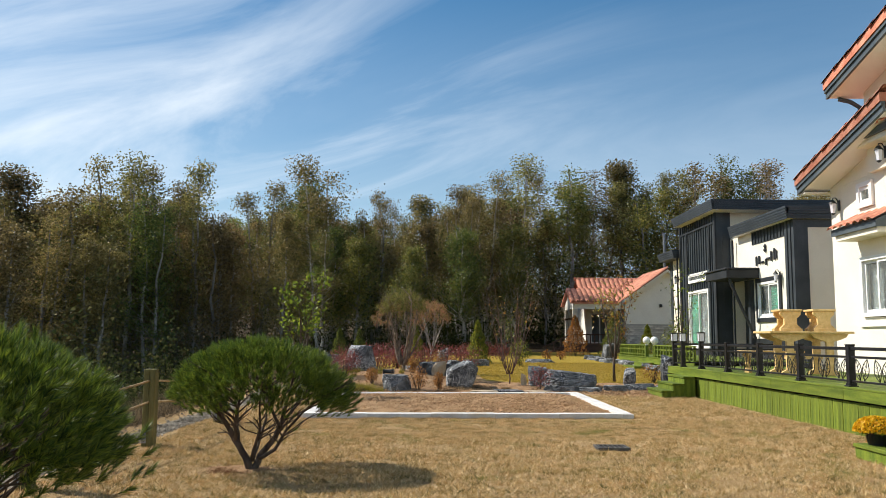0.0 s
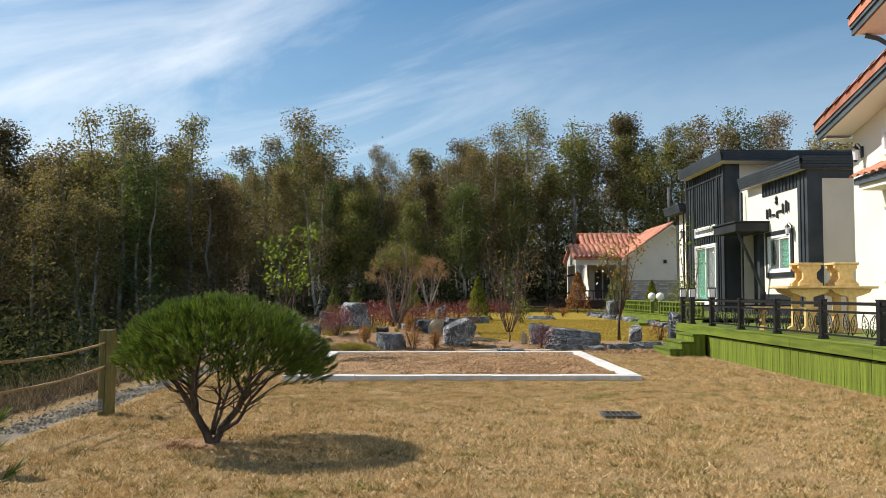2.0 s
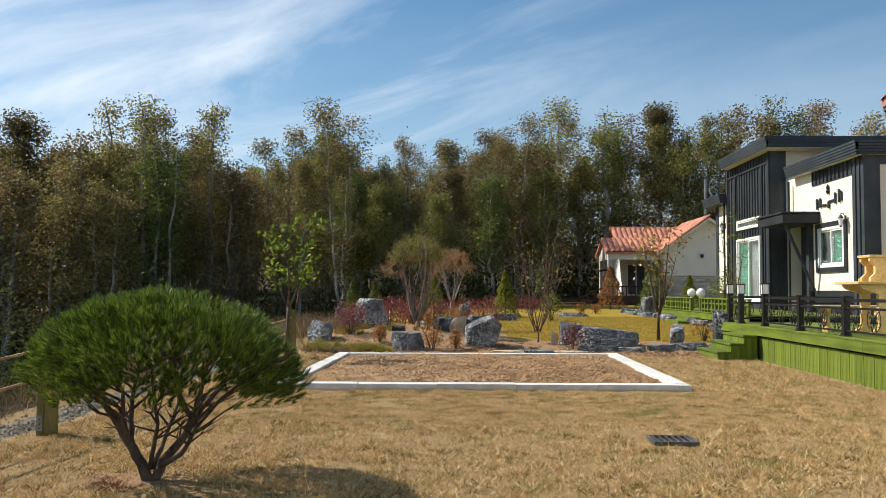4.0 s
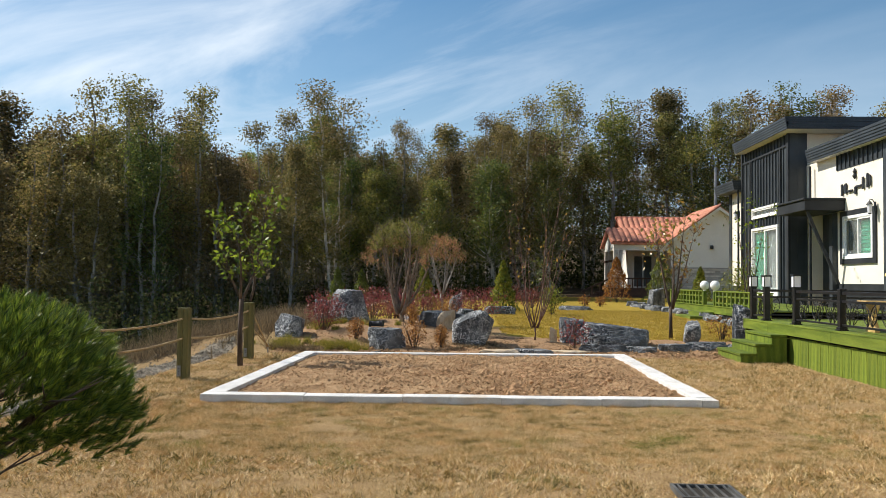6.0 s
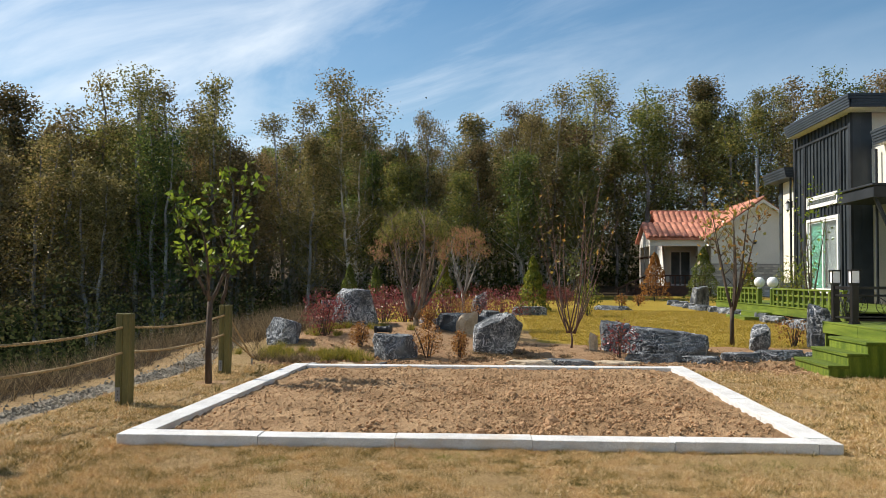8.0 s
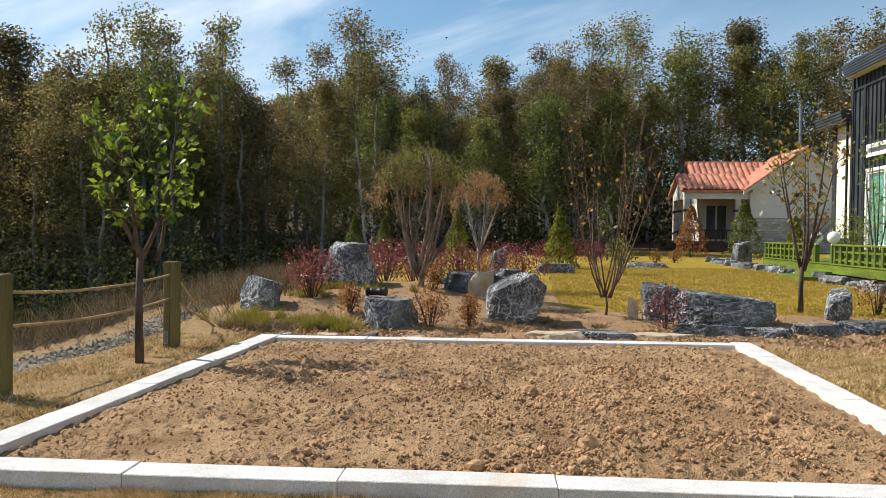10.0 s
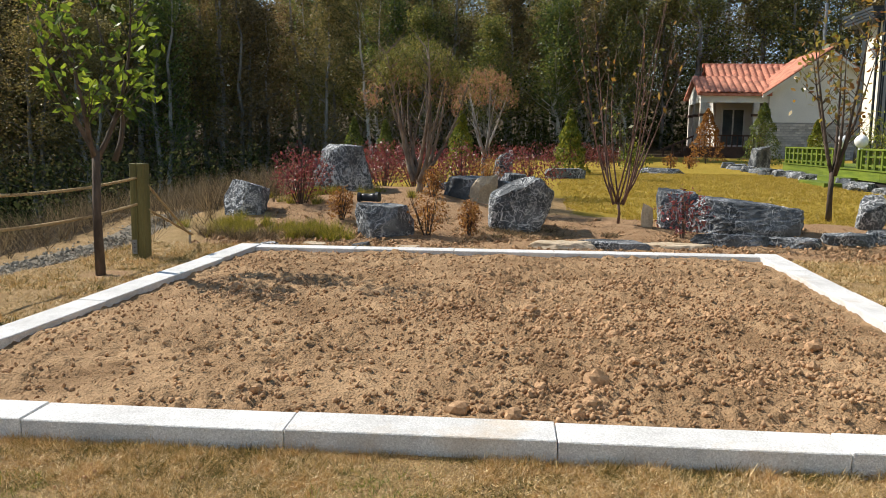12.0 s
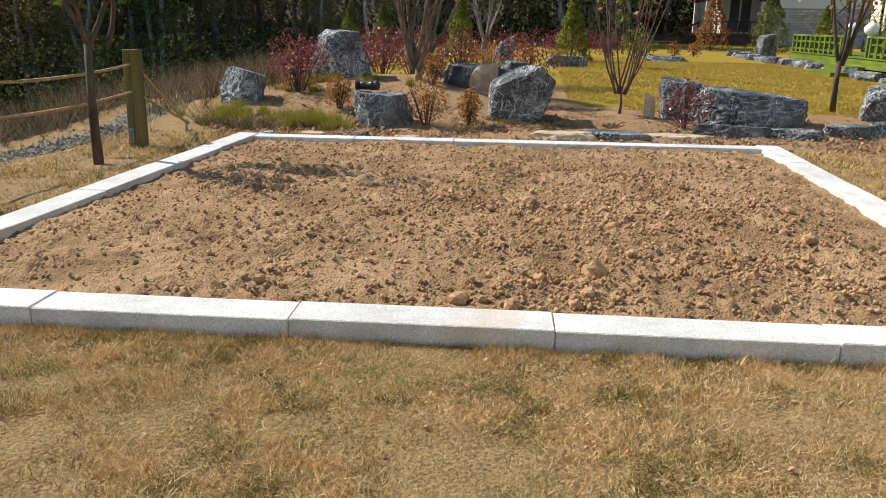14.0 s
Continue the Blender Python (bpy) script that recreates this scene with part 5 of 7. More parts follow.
def tiles(parent, eave_a, eave_b, up, w=0.27, length=0.36, clip=None):
    """Barrel tiles on a slope: eave from eave_a to eave_b, rising by the vector up."""
    a, b, u = Vector(eave_a), Vector(eave_b), Vector(up)
    along = (b - a).normalized()
    nrm = along.cross(u.normalized())
    if nrm.z < 0:
        nrm = -nrm
    n, m = max(1, round((b - a).length / w)), max(1, round(u.length / length))
    rot = Matrix((along, u.normalized(), nrm)).transposed().to_4x4()
    for j in range(m):
        for i in range(n):
            p = a + (b - a) * ((i + 0.5) / n) + u * (j / m) + nrm * 0.03
            if clip and not clip(p):
                continue
            shared("roof_tile", TILE_ME, Matrix.Translation(p) @ rot @ Matrix.Diagonal(((b - a).length / n * 0.98, u.length / m * 1.12, 0.2, 1)), parent)


# ---- white house ----
def white_house():
    e = thing("white_house", 0, 0, 0, "cream stucco house with terracotta tile roofs", "house")
    wx, wy = 8.47, 4.25
    # lower gable wall with openings for the windows
    for y0, y1, z0, z1 in ((3.09, wy, 0, 4.44), (2.5, 3.09, 4.34, 4.44), (2.5, 3.09, 2.88, 3.83), (1.9, 3.09, 0, 1.70), (-9, 1.9, 0, 4.44), (1.9, 2.5, 2.88, 4.44)):
        part("wall", B((wx, wx + 0.25, y0, y1, z0, z1)), STUCCO, e)
    part("gable", prism(bmesh.new(), [(wy, 4.442), (wy, 4.5), (2.4, 5.0), (2.4, 4.442)], "x", wx + 0.002, wx + 0.25), STUCCO, e)
    part("side_wall", B((wx + 0.251, 16, wy - 0.25, wy, 0, 4.5)), STUCCO, e)
    part("upper_wall", B((wx - 0.12, wx + 0.25, -9, 2.5, 4.445, 6.1)), STUCCO, e)
    part("upper_wall", prism(bmesh.new(), [(2.5, 6.101), (-3.5, 7.5), (-9, 6.2), (-9, 6.101)], "x", wx - 0.12, wx + 0.25), STUCCO, e)
    part("upper_wall", B((wx + 0.252, 16, 2.25, 2.5, 4.6, 6.1)), STUCCO, e)
    part("return_wall", B((15.75, 16, -9, 4.0, 0, 6.0), (wx + 0.252, 15.75, -9.0, -8.75, 0, 6.0)), STUCCO, e)

    def rake(y0, z0, y1, z1, x0, x1):
        dy, dz = y1 - y0, z1 - z0
        L = math.hypot(dy, dz)
        part("roof_slab", prism(bmesh.new(), [(y0, z0 + 0.037), (y1, z1 + 0.037), (y1, z1 + 0.20), (y0, z0 + 0.20)], "x", x0 - 0.07, x1), TILE, e)
        part("bargeboard", prism(bmesh.new(), [(y0, z0 - 0.14), (y1, z1 - 0.14), (y1, z1 + 0.035), (y0, z0 + 0.035)], "x", x0 - 0.02, x0 + 0.028), FASCIA, e, "slate-blue bargeboard")
        part("bargeboard_lip", prism(bmesh.new(), [(y0, z0 - 0.03), (y1, z1 - 0.03), (y1, z1 + 0.035), (y0, z0 + 0.035)], "x", x0 - 0.05, x0 - 0.021), FASCIA, e)
        part("soffit", prism(bmesh.new(), [(y0 - 0.03, z0 - 0.13), (y1, z1 - 0.13), (y1, z1 - 0.10), (y0 - 0.03, z0 - 0.10)], "x", x0 + 0.03, wx - 0.002), SOFFIT, e)
        n = round(L / 0.46)
        up = Vector((0, dy / L, dz / L))
        rot = Matrix((Vector((1, 0, 0)), up, Vector((1, 0, 0)).cross(up) if Vector((1, 0, 0)).cross(up).z > 0 else -Vector((1, 0, 0)).cross(up))).transposed().to_4x4()
        for i in range(n):
            p = Vector((x0 + 0.03, y0 + dy * i / n, z0 + dz * i / n + 0.175))
            shared("verge_tile", TILE_ME, Matrix.Translation(p) @ rot @ Matrix.Diagonal((0.28, L / n * 1.12, 0.42, 1)), e)
        tiles(e, (x0 + 0.20, y0, z0 + 0.17), (x0 + 1.6, y0, z0 + 0.17), (0, dy, dz), 0.28, 0.33)

    rake(4.52, 4.52, 1.0, 5.38, 7.9, 16)
    rake(2.74, 6.10, -3.2, 7.5, 7.75, 16)
    rake(-9.4, 6.10, -3.3, 7.5, 7.75, 16)
    part("eave_soffit", B((7.93, 16, 4.252, 4.50, 4.36, 4.39)), SOFFIT, e)
    part("gutter", tube(bmesh.new(), [(7.95, 2.68, 5.95), (8.15, 2.62, 5.88), (8.3, 2.56, 5.75), (8.3, 2.56, 5.4)], [0.045] * 4, 8), FASCIA, e)
    # tiled hoods over the windows
    for y0, y1, z, out in ((1.55, 3.30, 3.42, 0.5), (1.2, 2.62, 5.12, 0.42)):
        part("hood_board", prism(bmesh.new(), [(wx - 0.13 - 0.0, z - 0.12), (wx - out, z - 0.12), (wx - out, z - 0.0), (wx - 0.13, z + 0.16)], "y", y0 + 0.04, y1 - 0.04), FASCIA, e)
        part("hood_block", B((wx - out + 0.06, wx - 0.001, y0 + 0.1, y1 - 0.1, z - 0.22, z - 0.121)), STUCCO, e)
        tiles(e, (wx - out - 0.06, y1, z - 0.02), (wx - out - 0.06, y0, z - 0.02), (out + 0.05, 0, 0.24), 0.24, 0.28)
    part("sill", B((wx - 0.05, wx - 0.001, 1.75, 3.2, 1.52, 1.57)), SOFFIT, e)
    return e


white_house()
window(8.47, 1.9, 3.08, 1.71, 2.87, "window_3", "white framed window with grey blind", 2, 0.08, (), depth=0.06)
window(8.47, 2.51, 3.08, 3.84, 4.33, "window_4", "small white framed window", 1, 0.09, (), depth=0.06)
wall_lamp(8.46, 3.87, 4.02, 0.9)
wall_lamp(8.34, 1.80, 4.68, 0.9)

# ---- far deck with globe lamps ----
FX, FZ = 7.42, 0.62
fdeck = thing("far_deck", 0, 0, 0, "green-stained wooden deck in front of the dark house", "deck", kind="structure")
# black filler again, the shade below the far deck as colour
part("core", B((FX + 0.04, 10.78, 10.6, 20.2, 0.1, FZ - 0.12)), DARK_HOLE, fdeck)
for y in (10.55, 13.8, 17.05):
    part("fascia_board", B((FX, FX + 0.035, y, y + 3.245, FZ - 0.20, FZ - 0.002), bevel=0.005), GREEN_DECK, fdeck)
for i in range(23):
    part("deck_board", B((FX - 0.02 + 0.145 * i, FX + 0.12 + 0.145 * i, 10.55, 20.3, FZ - 0.001, FZ + 0.025)), GREEN_DECK, fdeck)
part("step", B((FX - 0.36, FX - 0.002, 14.9, 16.3, g(7, 15.5) - 0.02, FZ - 0.16), bevel=0.005), GREEN_DECK, fdeck)
part("step", B((FX - 0.72, FX - 0.362, 14.7, 16.4, g(7, 15.5) - 0.03, FZ - 0.27), bevel=0.005), GREEN_DECK, fdeck)


def far_rail(y0, y1):
    e = thing("wooden_railing", FX + 0.05, (y0 + y1) / 2, FZ + 0.025, "low green wooden railing on the far deck", "railing", "green wooden railings")
    h = (y1 - y0) / 2
    part("rail", B((-0.05, 0.05, -h, h, 0.38, 0.42), bevel=0.005), GREEN_DECK, e)
    part("rail", B((-0.02, 0.02, -h, h, 0.24, 0.28)), GREEN_DECK, e)
    part("rail", B((-0.02, 0.02, -h, h, 0.06, 0.10)), GREEN_DECK, e)
    n = round(2 * h / 0.36)
    for k in range(n + 1):
        y = -h + 0.05 + (2 * h - 0.1) * k / n
        part("baluster", B((-0.035, 0.035, y - 0.04, y + 0.04, 0, 0.379), bevel=0.004), GREEN_WOOD, e)


far_rail(16.15, 20.2)
far_rail(10.6, 14.9)
for y in (16.05, 15.0):
    e = thing("globe_lamp", FX + 0.05, y, FZ + 0.025, "white globe lamp on a green deck post", "lamp", "globe lamps")
    part("post", B((-0.05, 0.05, -0.05, 0.05, 0, 0.40), bevel=0.004), GREEN_WOOD, e)
    part("collar", lathe(bmesh.new(), [(0.05, 0.40), (0.045, 0.445)], 12), WHITE_PVC, e)
    bm = bmesh.new()
    bmesh.ops.create_uvsphere(bm, u_segments=20, v_segments=12, radius=0.135, matrix=Matrix.Translation((0, 0, 0.565)))
    part("globe", bm, GLOBE, e, "milky white globe", smooth=True)

# ---- far house with red tile roof ----


def far_house():
    e = thing("far_house", 0, 0, 0, "white house with red tile roofs and brick base", "house")
    y0 = 42.0
    cx0, cx1, ap, ez, az = 12.6, 18.2, 15.4, 3.9, 5.85
    part("wall", B((cx0, cx1, y0, y0 + 0.25, 2.25, ez)), WHITE_STUCCO, e)
    part("gable", prism(bmesh.new(), [(cx0, ez + 0.001), (cx1, ez + 0.001), (ap, az)], "y", y0 + 0.001, y0 + 0.25), WHITE_STUCCO, e)
    part("brick_base", B((cx0 + 0.02, cx1, y0 + 0.02, y0 + 0.25, 0, 2.249)), MORTAR, e)
    me = None
    for j in range(15):
        for i in range(18):
            x = cx0 + 0.16 + i * 0.31 + (0.155 if j % 2 else 0)
            if x > cx1 - 0.16:
                continue
            m = pose(x, y0, 0.30 + j * 0.13)
            if me is None:
                ob = part("brick", B((-0.147, 0.147, -0.012, 0.03, -0.057, 0.057), bevel=0.006), BRICK, e)
                me = ob.data
                ob.matrix_basis = m
            else:
                shared("brick", me, m, e)
    wy0, wy1 = y0 + 1.2, y0 + 2.9
    part("west_wall", B((cx0 - 0.0, cx0 + 0.25, y0 + 0.251, wy0, 0, ez), (cx0, cx0 + 0.25, wy1, 48, 0, ez), (cx0, cx0 + 0.25, wy0, wy1, 3.2, ez), (cx0, cx0 + 0.25, wy0, wy1, 0, 1.9)), BRICK, e, "pale brick wall")
    part("east_wall", B((cx1 - 0.25, cx1, y0 + 0.251, 48, 0, ez)), WHITE_STUCCO, e)
    # wing roof, ridge along y
    o = 0.45
    for s in (-1, 1):
        ex = ap + s * (cx1 - ap + o)
        drop = (az - ez) / (cx1 - ap) * o
        part("roof_slab", prism(bmesh.new(), [(ap, az + 0.02), (ex, ez - drop + 0.02), (ex, ez - drop + 0.12), (ap, az + 0.12)], "y", y0 - 0.4, 48.3), TILE, e)
        part("bargeboard", prism(bmesh.new(), [(ap, az - 0.12), (ex, ez - drop - 0.12), (ex, ez - drop + 0.06), (ap, az + 0.06)], "y", y0 - 0.44, y0 - 0.402), WHITE_STUCCO, e)
        part("soffit", prism(bmesh.new(), [(ap, az - 0.08), (ex, ez - drop - 0.08), (ex, ez - drop - 0.03), (ap, az - 0.03)], "y", y0 - 0.40, y0 - 0.001), WHITE_STUCCO, e)
    tiles(e, (cx0 - o, 48.3, ez - 0.25), (cx0 - o, y0 - 0.4, ez - 0.25), (ap - cx0 + o, 0, az - ez + 0.38), 0.36, 0.40)
    for i in range(9):
        t = i / 9
        p = Vector((cx0 - o + (ap - cx0 + o) * t, y0 - 0.42, ez - 0.20 + (az - ez + 0.38) * t))
        shared("verge_tile", TILE_ME, Matrix.Translation(p) @ Matrix.Rotation(math.pi / 2, 4, "Z").inverted() @ Matrix.Rotation(radians(32), 4, "X") @ Matrix.Diagonal((0.26, 0.48, 0.3, 1)), e)
    # main roof, ridge along x
    mx0 = 10.3
    part("main_wall", B((mx0 + 0.3, cx0 - 0.001, 45.4, 45.65, 0, 3.75), (mx0 + 0.3, mx0 + 0.55, 45.651, 50, 0, 3.75)), WHITE_STUCCO, e)
    part("main_gable", prism(bmesh.new(), [(45.4, 3.751), (50.4, 3.751), (47.9, 5.55)], "x", mx0 + 0.3, mx0 + 0.55), WHITE_STUCCO, e)
    part("roof_slab", prism(bmesh.new(), [(44.9, 3.70), (47.9, 5.62), (51, 3.70), (51, 3.60), (47.9, 5.52), (44.9, 3.60)], "x", mx0, 17.5), TILE, e)
    tiles(e, (mx0, 44.85, 3.72), (15.2, 44.85, 3.72), (0, 3.05, 1.95), 0.36, 0.42)
    part("ridge", tube(bmesh.new(), [(mx0 - 0.1, 47.9, 5.66), (15.2, 47.9, 5.66)], [0.12, 0.12], 8), TILE, e)
    # porch
    px0, px1, py0 = 9.15, 12.2, 41.9
    part("porch_roof", prism(bmesh.new(), [(py0, 3.72), (py0 + 2.0, 4.62), (py0 + 4.4, 3.6), (py0 + 4.4, 3.5), (py0 + 2.0, 4.50), (py0, 3.60)], "x", px0 - 0.2, px1 + 0.5), TILE, e)
    tiles(e, (px0 - 0.2, py0 - 0.05, 3.74), (px1 + 0.5, py0 - 0.05, 3.74), (0, 2.05, 0.92), 0.34, 0.40)
    part("porch_gable", prism(bmesh.new(), [(py0 + 0.25, 3.55), (py0 + 3.9, 3.55), (py0 + 2.0, 4.45)], "x", px0, px0 + 0.15), WHITE_STUCCO, e)
    part("porch_beam", B((px0, px1 + 0.39, py0 + 0.2, py0 + 0.45, 3.25, 3.60), (px0, px0 + 0.25, py0 + 0.451, py0 + 3.8, 3.25, 3.548)), WHITE_STUCCO, e)
    for x, yy in ((px0 + 0.15, py0 + 0.32), (px0 + 0.15, py0 + 2.1), (px0 + 0.15, py0 + 3.7), (px1 - 0.2, py0 + 0.32)):
        part("porch_column", B((x - 0.15, x + 0.15, yy - 0.15, yy + 0.15, 0.9, 3.249)), BRICK, e)
        part("column_band", B((x - 0.19, x + 0.19, yy - 0.19, yy + 0.19, 2.55, 2.68)), BROWN_WOOD, e)
    part("porch_floor", B((px0 - 0.2, px1 + 0.38, py0, 45.39, 0.1, 0.95)), BROWN_WOOD, e)
    part("porch_door", B((10.9, 12.2, 45.33, 45.398, 0.95, 3.1)), WHITE_PVC, e)
    for a, b in ((11.0, 11.5), (11.6, 12.1)):
        part("pane", B((a, b, 45.30, 45.328, 1.05, 3.0)), CURTAIN, e)
    for x in np.arange(px0, px1 + 0.3, 0.28):
        part("baluster", B((x - 0.03, x + 0.03, py0 + 0.05, py0 + 0.11, 0.951, 1.5)), BROWN_WOOD, e)
    part("porch_rail", B((px0 - 0.1, px1 + 0.3, py0 + 0.03, py0 + 0.13, 1.501, 1.58)), BROWN_WOOD, e)
    for k in range(5):
        part("porch_step", B((px0 - 0.55 - 0.32 * k, px0 - 0.23 - 0.32 * k, py0 + 0.6, py0 + 2.0, 0.1, 0.85 - 0.14 * k)), BROWN_WOOD, e)
    part("stair_rail", prism(bmesh.new(), [(px0 - 0.2, 1.55), (px0 - 1.9, 0.75), (px0 - 1.9, 0.65), (px0 - 0.2, 1.45)], "y", py0 + 0.55, py0 + 0.61), BROWN_WOOD, e)
    for k in range(4):
        part("stair_post", B((px0 - 0.3 - 0.5 * k, px0 - 0.22 - 0.5 * k, py0 + 0.54, py0 + 0.62, 0.1, 1.45 - 0.235 * k)), BROWN_WOOD, e)
    return e


far_house()
window(12.58, 43.25, 44.85, 1.95, 3.15, "window_5", "white framed window in a pale brick wall", 2, 0.1, (), depth=0.08)
lamp = thing("wall_lamp", 15.0, 41.98, 3.5, "small dark lamp on the gable wall", "wall lamp")
part("lamp_body", B((-0.09, 0.09, -0.18, 0.0, -0.12, 0.1), bevel=0.03), DARK_TRIM, lamp)
flue = thing("flue_pipe", 17.0, 48.0, 4.0, "tall grey metal flue pipe behind the house", "flue")
part("pipe", tube(bmesh.new(), [(0, 0, 0), (0, 0, 5.2)], [0.1, 0.1], 10), STEEL, flue)

# ---- plants ----


def clipped_pine(x, y, rz, seed, label, size=1.0):
    """A garden pine clipped to a dome, on several leaning stems."""
    r = np.random.default_rng(seed)
    e = thing("pine_tree", x, y, g(x, y), label, "pine tree", "clipped pines", rz=rz)
    rr = random.Random(seed)
    # two leaning trunks that split into wiry limbs: foot, points on the way, thickness
    limbs = [([(0.0, 0.0, -0.03), (-0.06, 0.0, 0.12), (-0.16, 0.0, 0.27), (-0.24, -0.03, 0.42), (-0.36, -0.08, 0.62), (-0.46, -0.12, 0.82)], 0.046),
             ([(-0.13, 0.0, 0.23), (-0.17, 0.07, 0.38), (-0.18, 0.14, 0.58), (-0.14, 0.20, 0.88)], 0.027),
             ([(-0.16, -0.01, 0.28), (-0.15, -0.10, 0.42), (-0.10, -0.22, 0.60), (-0.14, -0.34, 0.80)], 0.022),
             ([(0.02, 0.0, -0.02), (0.06, 0.04, 0.13), (0.20, 0.07, 0.30), (0.26, 0.07, 0.45), (0.30, 0.10, 0.66), (0.36, 0.12, 0.92)], 0.040),
             ([(0.07, 0.0, 0.11), (0.22, -0.06, 0.20), (0.34, -0.13, 0.39), (0.50, -0.20, 0.56), (0.68, -0.26, 0.70)], 0.021),
             ([(0.20, 0.07, 0.30), (0.26, 0.20, 0.45), (0.38, 0.36, 0.62), (0.50, 0.46, 0.78)], 0.022),
             ([(-0.02, 0.02, 0.08), (0.04, -0.06, 0.24), (0.10, -0.16, 0.40), (0.12, -0.30, 0.62), (0.16, -0.42, 0.78)], 0.018),
             ([(0.0, 0.03, 0.08), (0.03, 0.16, 0.26), (0.06, 0.30, 0.46), (0.02, 0.46, 0.72)], 0.018),
             ([(0.24, 0.06, 0.40), (0.16, 0.02, 0.58), (0.12, 0.02, 0.86)], 0.020)]
    for pts, thick in limbs:
        pts = [Vector(p) for p in pts]
        fine = []
        for a, b in zip(pts, pts[1:]):
            fine += [a.lerp(b, u / 3) + Vector((rr.uniform(-1, 1), rr.uniform(-1, 1), 0)) * (0.006 if u else 0.0) for u in range(3)]
        fine.append(pts[-1])
        n = len(fine) - 1
        bm = bmesh.new()
        tube(bm, fine, [thick * (0.82 - 0.6 * i / n) + 0.002 for i in range(n + 1)], 8)
        for b in range(13):                # wiry twigs that carry the needles
            q = fine[rr.randint(n // 3, n)]
            aa = math.atan2(pts[-1].y - pts[0].y, pts[-1].x - pts[0].x) + rr.uniform(-1.5, 1.5)
            L = rr.uniform(0.16, 0.40)
            p1 = q + Vector((L * 0.5 * math.cos(aa), L * 0.5 * math.sin(aa), L * rr.uniform(0.15, 0.45)))
            p2 = q + Vector((L * math.cos(aa), L * math.sin(aa), L * rr.uniform(0.4, 0.75)))
            tube(bm, [q, p1, p2], [0.009, 0.006, 0.003], 4)
            a2 = aa + rr.choice((-0.7, 0.7))
            tube(bm, [p1, p1 + Vector((L * 0.4 * math.cos(a2), L * 0.4 * math.sin(a2), L * 0.25))], [0.005, 0.002], 4)
        part("stem", bm, BARK, e, smooth=True)
    # the crown: brush-like shoots set over a dome, the east side hanging lower
    n = 2400
    d = unit(r.normal(size=(n, 3)))
    d[:, 2] = np.abs(d[:, 2]) ** 0.85
    d = unit(d)
    lump = np.array([1 + 0.06 * noise.noise(Vector(v) * 2.4 + Vector((seed, 0, 0))) + 0.05 * noise.noise(Vector(v) * 6 + Vector((seed, 0, 0))) for v in d])[:, None]
    shell = 1 - 0.34 * r.random((n, 1)) ** 2.2
    c = d * shell * lump * np.array([0.83, 0.78, 0.545]) + np.array([0.085, 0, 0.655])
    c[:, 2] -= 0.05 * np.clip(c[:, 0], -0.4, 1.0)
    skirt = 330                            # hanging clumps under the rim
    hubs = [(0.95 * math.cos(a), 0.95 * math.sin(a)) for a in (-2.35, -1.95, -1.2, -0.35, 0.1, 0.9, 1.8, 2.6, 3.3)]
    pick = r.integers(0, len(hubs), skirt)
    hx = np.array(hubs)[pick] * np.array([0.72, 0.68])
    low = np.column_stack([hx[:, 0] + 0.10, hx[:, 1], np.full(skirt, 0.64)]) + r.normal(size=(skirt, 3)) * np.array([0.09, 0.09, 0.05])
    low[:, 2] -= 0.05 * np.clip(low[:, 0], -0.4, 1.0)
    c = np.concatenate([c, low])
    out = np.concatenate([d, unit(low * np.array([1, 1, 0]) + np.array([0, 0, 0.25]))])
    axis = unit(out * 1.0 + np.array([0, 0, 0.45]) + r.normal(size=out.shape) * 0.22)
    k = 56
    ax = np.repeat(axis, k, axis=0)
    side = unit(np.cross(ax, r.normal(size=ax.shape)))
    up = r.random((len(ax), 1))
    roots = np.repeat(c, k, axis=0) + ax * (up * 0.055 - 0.02)
    dirs = ax + side * (0.85 - 0.55 * up) * r.uniform(0.5, 1.1, up.shape)
    me = blades("crown", roots, dirs, r.uniform(0.036, 0.062, len(roots)), 0.0036, NEEDLE, r)
    shared("crown", me, pose(0, 0, 0), e)["label"] = "dense green needle dome"
    e.scale = (size, size, size)
    return e


clipped_pine(-1.59, -5.05, 0, 3, "dome-clipped green pine on branching brown stems", 1.0)
clipped_pine(-1.98, -9.50, 130, 8, "dome-clipped dark green pine at the lawn's edge", 1.07)


